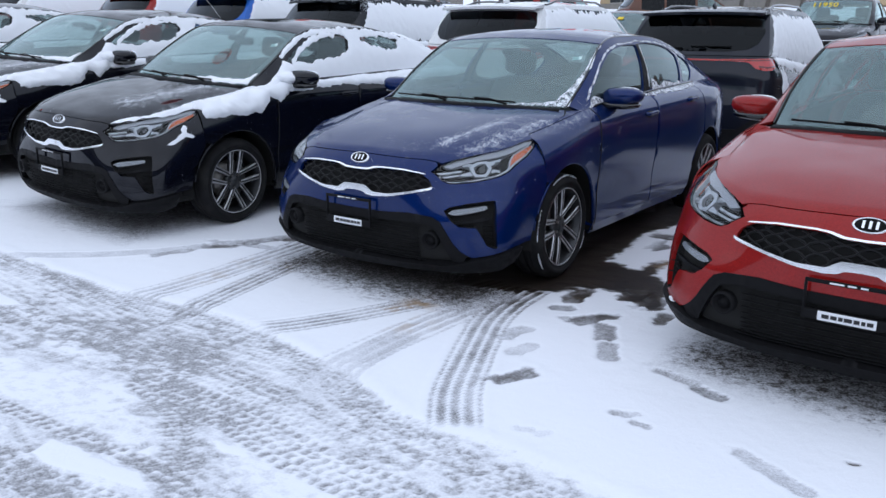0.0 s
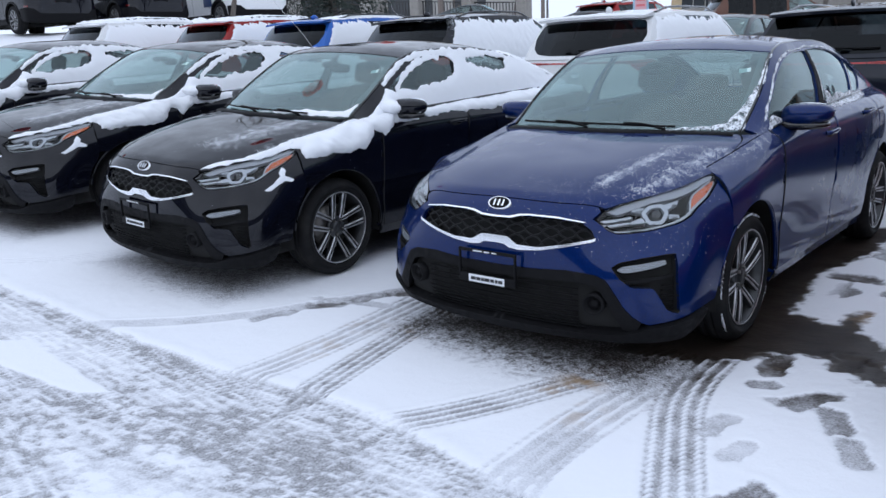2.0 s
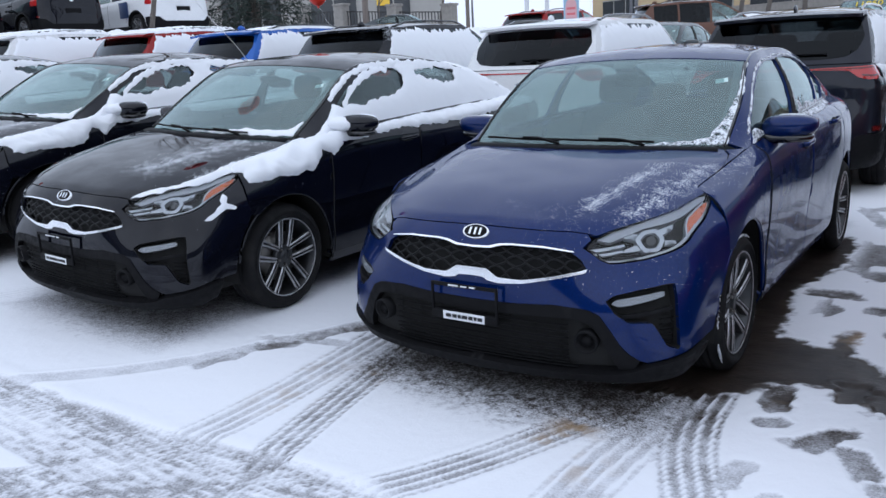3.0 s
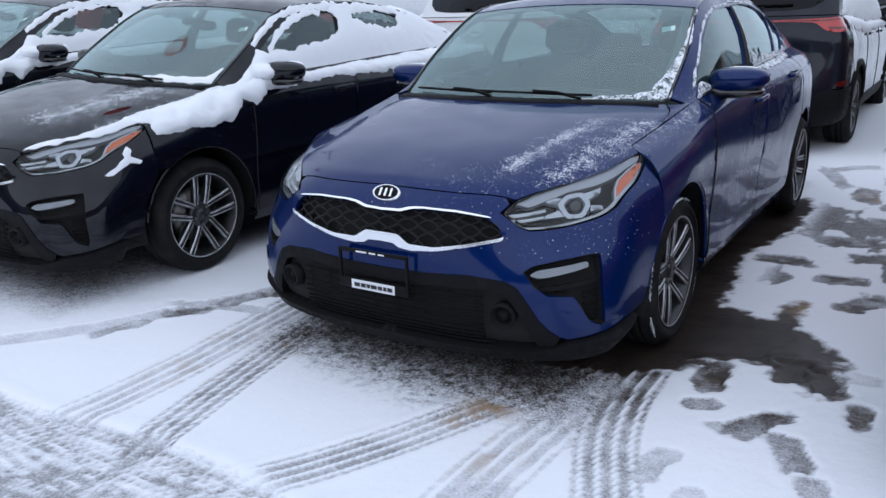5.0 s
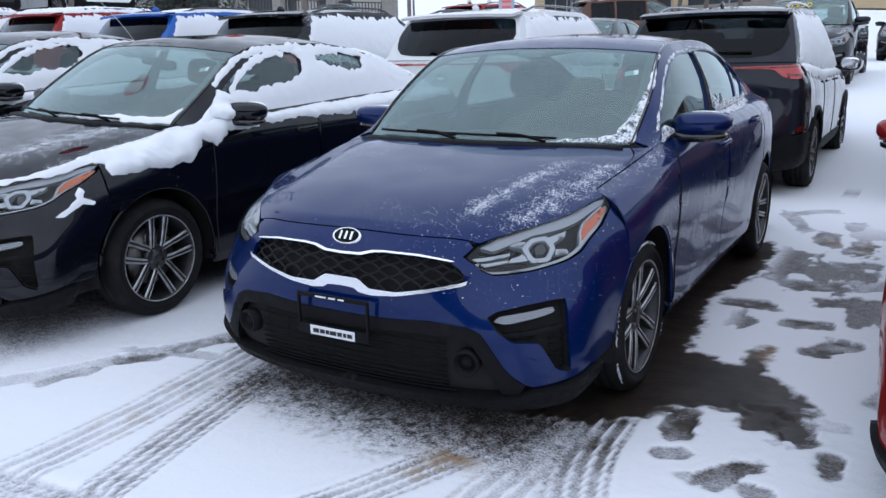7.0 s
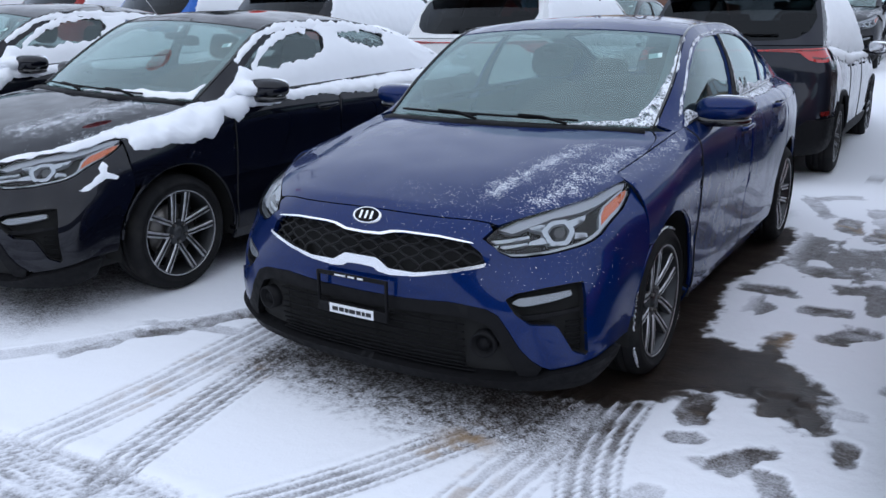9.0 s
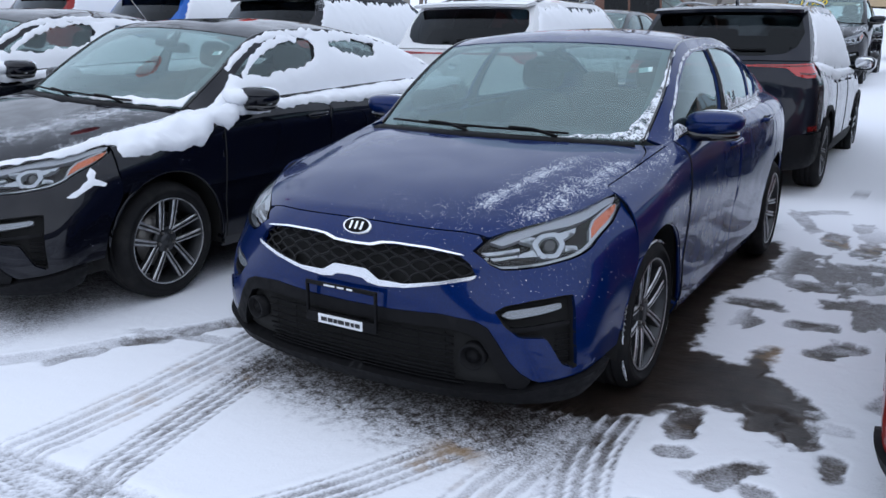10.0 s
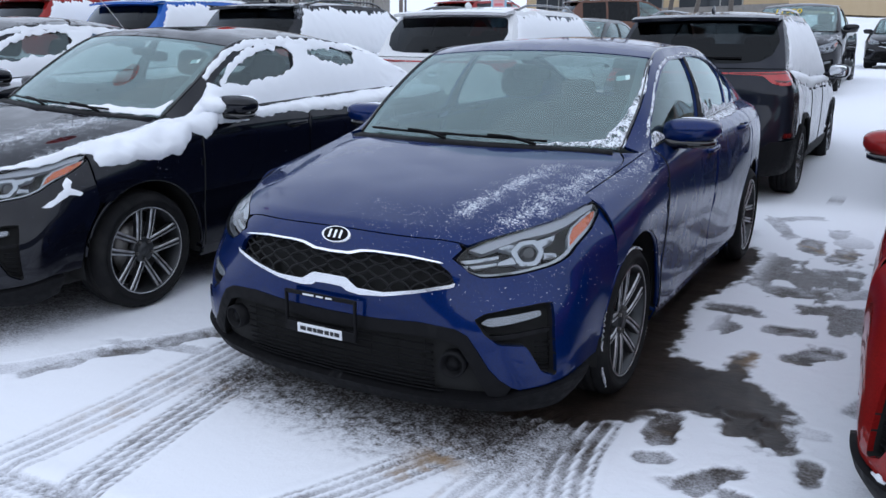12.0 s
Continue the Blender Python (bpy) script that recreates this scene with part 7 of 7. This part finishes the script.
pole("utility_pole", -27.2, 32.4, 9.0, 0.17, WOODPOLE, "weathered wooden utility pole")
pole("utility_pole", -11.1, 39.0, 9.0, 0.10, POLE, "dark slim street pole")
bn = thing("banner", "pale blue and pink feather banner on a stand", "banner", "", lot(-6.66, 14.8, 8))
hb = 3.05 - float(terrain(-6.66, 14.8))
part("stand", tube("stand", [(0, 0, 0), (0, 0, hb)], 0.03, 8), POLE, bn)
part("foot", box_bm((0.5, 0.5, 0.05), (0, 0, 0.025), 0.01), POLE, bn)
part("cloth", box_bm((0.36, 0.012, 1.25), (0.0, -0.04, hb - 0.68), 0.004), material("pale_blue_cloth", (0.33, 0.52, 0.66), 0.8), bn, "pale blue cloth")
part("cloth_patch", blob("cloth_patch", (0.0, -0.05, hb - 0.80), (0.27, 0.012, 0.62), 3.0), material("pink_print", (0.72, 0.42, 0.44), 0.8), bn, "pink printed patch")
for k in range(3):
    part("print_bar", box_bm((0.20, 0.006, 0.05), (0.0, -0.058, hb - 0.70 - 0.12 * k)), material("rose_print", (0.70, 0.18, 0.20), 0.8), bn)
flag = thing("flag_cloth", "red cloth streamer above a banner", "flag", "", Matrix.Translation((-5.55, 14.3, 3.0)))
fw = lambda a, b: np.column_stack([a, 0.08 * np.sin(5 * a), 0.10 * np.sin(4 * a + 1) + b])
part("cloth", skin("cloth", fw, [(0, -0.10), (0.75, -0.02), (0.75, 0.16), (0, 0.10)], step=0.04, rim=0.004), BALLOON, flag)
tw = thing("sign_tower", "white pylon sign with green panels", "sign", "", lot(-27.1, 51.5, 25))
WHITESTEEL = material("white_sign_steel", (0.62, 0.64, 0.66), 0.5)
for x in (-0.72, 0.72):
    part("post", box_bm((0.28, 0.4, 6.5), (x, 0, 3.25), 0.03), WHITESTEEL, tw)
for z, c in ((3.0, (0.02, 0.16, 0.13)), (4.3, (0.02, 0.14, 0.12)), (5.5, (0.30, 0.32, 0.12))):
    pn = part("panel", box_bm((1.15, 0.3, 1.05), (0, 0, z), 0.03), material("sign_panel", c, 0.4), tw)
    for k in range(2):
        part("print_bar", box_bm((0.75, 0.02, 0.10), (0, -0.16, z + 0.15 - 0.3 * k)), WHITESTEEL, pn)

# ---- fence on the bank ----
STONE = material("grey_cast_stone", (0.24, 0.22, 0.20), 0.85)
link_in(STONE, mix_node(STONE, noise_node(STONE, 6.0, 5.0), (0.16, 0.15, 0.14), (0.32, 0.30, 0.27)), "Base Color")
bump_node(STONE, noise_node(STONE, 40.0, 4.0), 0.3, 0.01)
fence = thing("fence", "black iron fence between grey stone piers", "fence", "", Matrix.Translation((0, 0, 0)))
run = np.array([(-32.4, 33.1), (-30.0, 33.7), (-26.8, 34.4), (-23.5, 34.9)])
IRON = material("black_iron", (0.012, 0.012, 0.013), 0.5)
picket = box_bm((0.04, 0.04, 1.15))
pm = bpy.data.meshes.new("picket")
picket.to_mesh(pm)
picket.free()
pm.materials.append(IRON)
for (ax, ay), (bx, by) in zip(run[:-1], run[1:]):
    L = math.hypot(bx - ax, by - ay)
    for hz in (0.25, 1.35):
        part("rail", tube("rail", [(ax, ay, float(terrain(ax, ay)) + hz), (bx, by, float(terrain(bx, by)) + hz)], 0.03, 6), IRON, fence)
    for k in range(1, int(L / 0.19)):
        t = k / (L / 0.19)
        x, y = ax + (bx - ax) * t, ay + (by - ay) * t
        part("picket", pm, None, fence).matrix_basis = Matrix.Translation((x, y, float(terrain(x, y)) + 0.8))
for x, y in run:
    z = float(terrain(x, y))
    post = part("pier", box_bm((0.62, 0.62, 1.75), (x, y, z + 0.8), 0.02), STONE, fence, "grey stone pier")
    part("cap", box_bm((0.74, 0.74, 0.12), (x, y, z + 1.72), 0.03), STONE, post)

# ---- buildings across the street ----
def plaster(name, a, b):
    m = material(name, a, 0.85)
    link_in(m, mix_node(m, noise_node(m, 1.6, 6.0, 0.6), a, b), "Base Color")
    bump_node(m, noise_node(m, 30.0, 4.0), 0.25, 0.01)
    return m


GREYWALL, TANWALL, DARKPANE = plaster("grey_stucco", (0.30, 0.29, 0.27), (0.38, 0.37, 0.35)), plaster("tan_stucco", (0.42, 0.31, 0.18), (0.50, 0.39, 0.25)), material("dark_shop_glass", (0.03, 0.035, 0.04), 0.1)
TRIMGREY, REDSIGN, YELLOWSIGN = material("grey_trim", (0.34, 0.33, 0.31), 0.7), material("red_sign", (0.5, 0.02, 0.025), 0.45), material("yellow_sign", (0.75, 0.48, 0.05), 0.5)


def shop(name, a, b, z0, h, wall, label, windows, depth=14.0, parapet=0.5):
    """A flat-roofed shop whose front runs from a to b."""
    a, b = Vector((*a, 0)), Vector((*b, 0))
    L = (b - a).length
    turn = math.degrees(math.atan2(b.y - a.y, b.x - a.x))
    s = thing(name, label, "building", "shops across the street", pose(a.x, a.y, z0, 0, 0, turn))
    w = part("wall", box_bm((L, depth, h), (L / 2, depth / 2, h / 2), 0.03, segs=1), wall, s)
    part("roof", box_bm((L + 0.1, depth + 0.1, 0.25), (L / 2, depth / 2, h + 0.02), 0.02, segs=1), TRIMGREY, s)
    part("parapet", box_bm((L + 0.3, 0.35, parapet), (L / 2, -0.02, h + 0.1), 0.04, segs=1), TRIMGREY if wall is GREYWALL else wall, s)
    part("plinth", box_bm((L + 0.06, 0.1, 0.5), (L / 2, -0.03, 0.25), 0.02, segs=1), STONE, s)
    for x, ww, zb, wh in windows:
        fr = part("window", box_bm((ww, 0.10, wh), (x, -0.02, zb + wh / 2), 0.01, segs=1), TRIMGREY, s)
        n = max(1, round(ww / 1.3))
        for k in range(n):
            pw = ww / n
            part("pane", box_bm((pw - 0.1, 0.04, wh - 0.14), (x - ww / 2 + pw * (k + 0.5), -0.07, zb + wh / 2)), DARKPANE, fr)
    return s


g = shop("shop_building", (-52.4, 27.4), (-31.7, 46.35), 3.2, 5.0, GREYWALL, "long grey stucco shop with red signs", [(20.5, 3.2, 0.5, 1.9), (24.6, 2.4, 0.5, 1.9), (9, 5, 0.5, 2.2), (15, 4, 0.5, 2.2)])
for x, ww in ((6.5, 4.5), (12.6, 4.0), (18.5, 2.4)):
    sp_ = part("sign_board", box_bm((ww, 0.14, 1.7), (x, -0.12, 4.3), 0.04, segs=1), REDSIGN, g, "red sign board")
    for k in range(int(ww / 0.6)):
        part("letter_bar", box_bm((0.34, 0.06, 0.7), (x - ww / 2 + 0.5 + 0.6 * k, -0.21, 4.3)), WHITESTEEL, sp_)
ys_ = part("sign_board", box_bm((0.9, 0.12, 1.4), (23.9, -0.12, 2.5), 0.03, segs=1), YELLOWSIGN, g, "yellow sign board")
part("sign_patch", box_bm((0.5, 0.04, 0.5), (23.9, -0.19, 2.75)), WHITESTEEL, ys_)
t = shop("shop_building", (-24.85, 56.0), (-5.2, 47.0), 3.0, 3.6, TANWALL, "tan stucco shop with dark windows", [(3.0, 3.6, 0.5, 1.2), (10.5, 5.0, 0.4, 1.5), (16.5, 4.5, 0.4, 1.5)])
part("sign_board", box_bm((2.6, 0.14, 0.7), (3.3, -0.12, 2.55), 0.04, segs=1), material("brown_sign", (0.12, 0.08, 0.05), 0.5), t, "brown shop sign")
part("upper_band", box_bm((12.0, 0.12, 0.9), (13.2, -0.10, 3.0), 0.04, segs=1), plaster("pale_band", (0.34, 0.33, 0.31), (0.42, 0.40, 0.38)), t, "pale grey upper band")
# unseen building added behind the camera to darken what the paintwork mirrors
shop("unseen_back_building", (34.0, -26.0), (-40.0, -26.0), 0.0, 4.4, plaster("grey_cladding", (0.16, 0.165, 0.17), (0.22, 0.225, 0.23)), "unseen grey-clad building added behind the lane for reflections", [(12, 14, 0.4, 3.0), (36, 16, 0.4, 3.0), (60, 14, 0.4, 3.0)], 10.0)

# unseen building added at the side for a darker mirrored horizon
shop("unseen_side_building", (34.0, 46.0), (34.0, -26.0), 0.0, 5.0, plaster("dark_cladding", (0.10, 0.10, 0.105), (0.15, 0.15, 0.155)), "unseen dark grey building added beside the lot for reflections", [(12, 14, 0.4, 3.0), (40, 16, 0.4, 3.0)], 10.0)

# ---- trees ----
BARK, NEEDLES = material("grey_bark", (0.10, 0.085, 0.075), 0.9), material("spruce_needles", (0.022, 0.035, 0.028), 0.8)
link_in(BARK, mix_node(BARK, noise_node(BARK, 18.0, 5.0, stretch=(1, 1, 0.2)), (0.06, 0.05, 0.045), (0.16, 0.14, 0.12)), "Base Color")
link_in(NEEDLES, mix_node(NEEDLES, noise_node(NEEDLES, 2.2, 4.0), (0.014, 0.024, 0.018), (0.045, 0.062, 0.052)), "Base Color")


def join_tubes(name, runs):
    verts, faces = [], []
    for pts, rad, sides in runs:
        me = tube("t", pts, rad, sides)
        k = len(verts)
        verts += [tuple(v.co) for v in me.vertices]
        faces += [tuple(k + i for i in p.vertices) for p in me.polygons]
        bpy.data.meshes.remove(me)
    return mesh_of(name, verts, faces)


def bare_tree(x, y, height, r, seed, label, spread=0.5):
    rr = random.Random(seed)
    tr = thing("bare_tree", label, "tree", "bare street trees", lot(x, y, dz=-0.05))
    runs = []

    def grow(p, d, length, rad, level):
        pts = [p]
        n = 5
        for i in range(n):
            d = (d + Vector((rr.uniform(-0.16, 0.16), rr.uniform(-0.16, 0.16), rr.uniform(0.0, 0.10)))).normalized()
            pts.append(pts[-1] + d * length / n)
        runs.append(([tuple(q) for q in pts], np.linspace(rad, rad * 0.45, n + 1), 7 if level == 0 else 4))
        if level < 3:
            for _ in range((9, 6, 4)[level]):
                k = rr.uniform(0.35, 1.0) if level == 0 else rr.uniform(0.2, 1.0)
                i = min(int(k * n), n - 1)
                q = pts[i].lerp(pts[i + 1], k * n - i) if i + 1 < len(pts) else pts[-1]
                a = rr.uniform(0, 6.283)
                e = (d + Vector((math.cos(a), math.sin(a), 0.25)) * rr.uniform(0.5, 1.0) * spread * 2).normalized()
                grow(q, e, length * rr.uniform(0.35, 0.55), rad * (0.42 if level == 0 else 0.5), level + 1)
    grow(Vector((0, 0, 0)), Vector((0, 0, 1)), height, r, 0)
    part("trunk", join_tubes("trunk", runs[:1]), BARK, tr)
    part("branches", join_tubes("branches", runs[1:]), BARK, tr)
    return tr


bare_tree(-16.9, 11.0, 5.5, 0.075, 2, "thin bare tree beside white van")
bare_tree(-26.0, 37.6, 5.0, 0.09, 5, "small bare tree behind an iron fence")
bare_tree(-29.6, 36.5, 4.2, 0.07, 15, "small bare tree before grey shop")
for i, (x, y, h) in enumerate(((-13.6, 44.5, 7.0), (-10.6, 43.0, 7.5), (-9.0, 42.0, 6.5), (-15.6, 46.0, 6.0), (-7.0, 41.0, 7.0))):
    bare_tree(x, y, h, 0.13, 21 + i, "bare street tree before a tan shop")


def spruce(x, y, height, width, seed):
    rr = random.Random(seed)
    tr = thing("spruce_tree", "dark green spruce standing on the bank", "tree", "", lot(x, y, dz=-0.05))
    part("trunk", tube("trunk", [(0, 0, 0), (0.02, 0, height * 0.5), (0, 0, height)], [0.16, 0.10, 0.01], 8), BARK, tr)
    runs, verts, faces = [], [], []
    for i in range(150):
        t = (i + rr.random()) / 150
        z = height * (0.06 + 0.92 * t)
        L = width / 2 * (1 - t) ** 0.85 * rr.uniform(0.75, 1.12) + 0.12
        a = i * 2.399 + rr.uniform(-0.3, 0.3)
        out = Vector((math.cos(a), math.sin(a), 0))
        pts = [Vector((0, 0, z)) + out * (L * k) + Vector((0, 0, 0.18 * L * (k * 0.6 - 1.5 * k * k))) for k in (0, 0.35, 0.7, 1.0)]
        runs.append(([tuple(p) for p in pts], [0.022, 0.016, 0.010, 0.004], 3))
        for _ in range(int(26 + 120 * L / width * 2)):
            k = rr.random() ** 0.7
            p = pts[0].lerp(pts[3], k) + Vector((rr.gauss(0, 0.09), rr.gauss(0, 0.09), rr.gauss(-0.05, 0.07)))
            d = (out * rr.uniform(0.2, 1) + Vector((rr.uniform(-1, 1), rr.uniform(-1, 1), rr.uniform(-0.9, 0.3)))).normalized() * rr.uniform(0.10, 0.22)
            s = d.cross(Vector((rr.uniform(-1, 1), rr.uniform(-1, 1), 1))).normalized() * rr.uniform(0.018, 0.035)
            b = len(verts)
            verts += [tuple(p - s), tuple(p + s), tuple(p + d)]
            faces.append((b, b + 1, b + 2))
    part("branches", join_tubes("branches", runs), BARK, tr)
    tagged(part("needles", mesh_of("needles", verts, faces, False), NEEDLES, tr), kind="stuff")
    return tr


spruce(-19.6, 17.4, 6.4, 4.2, 6)
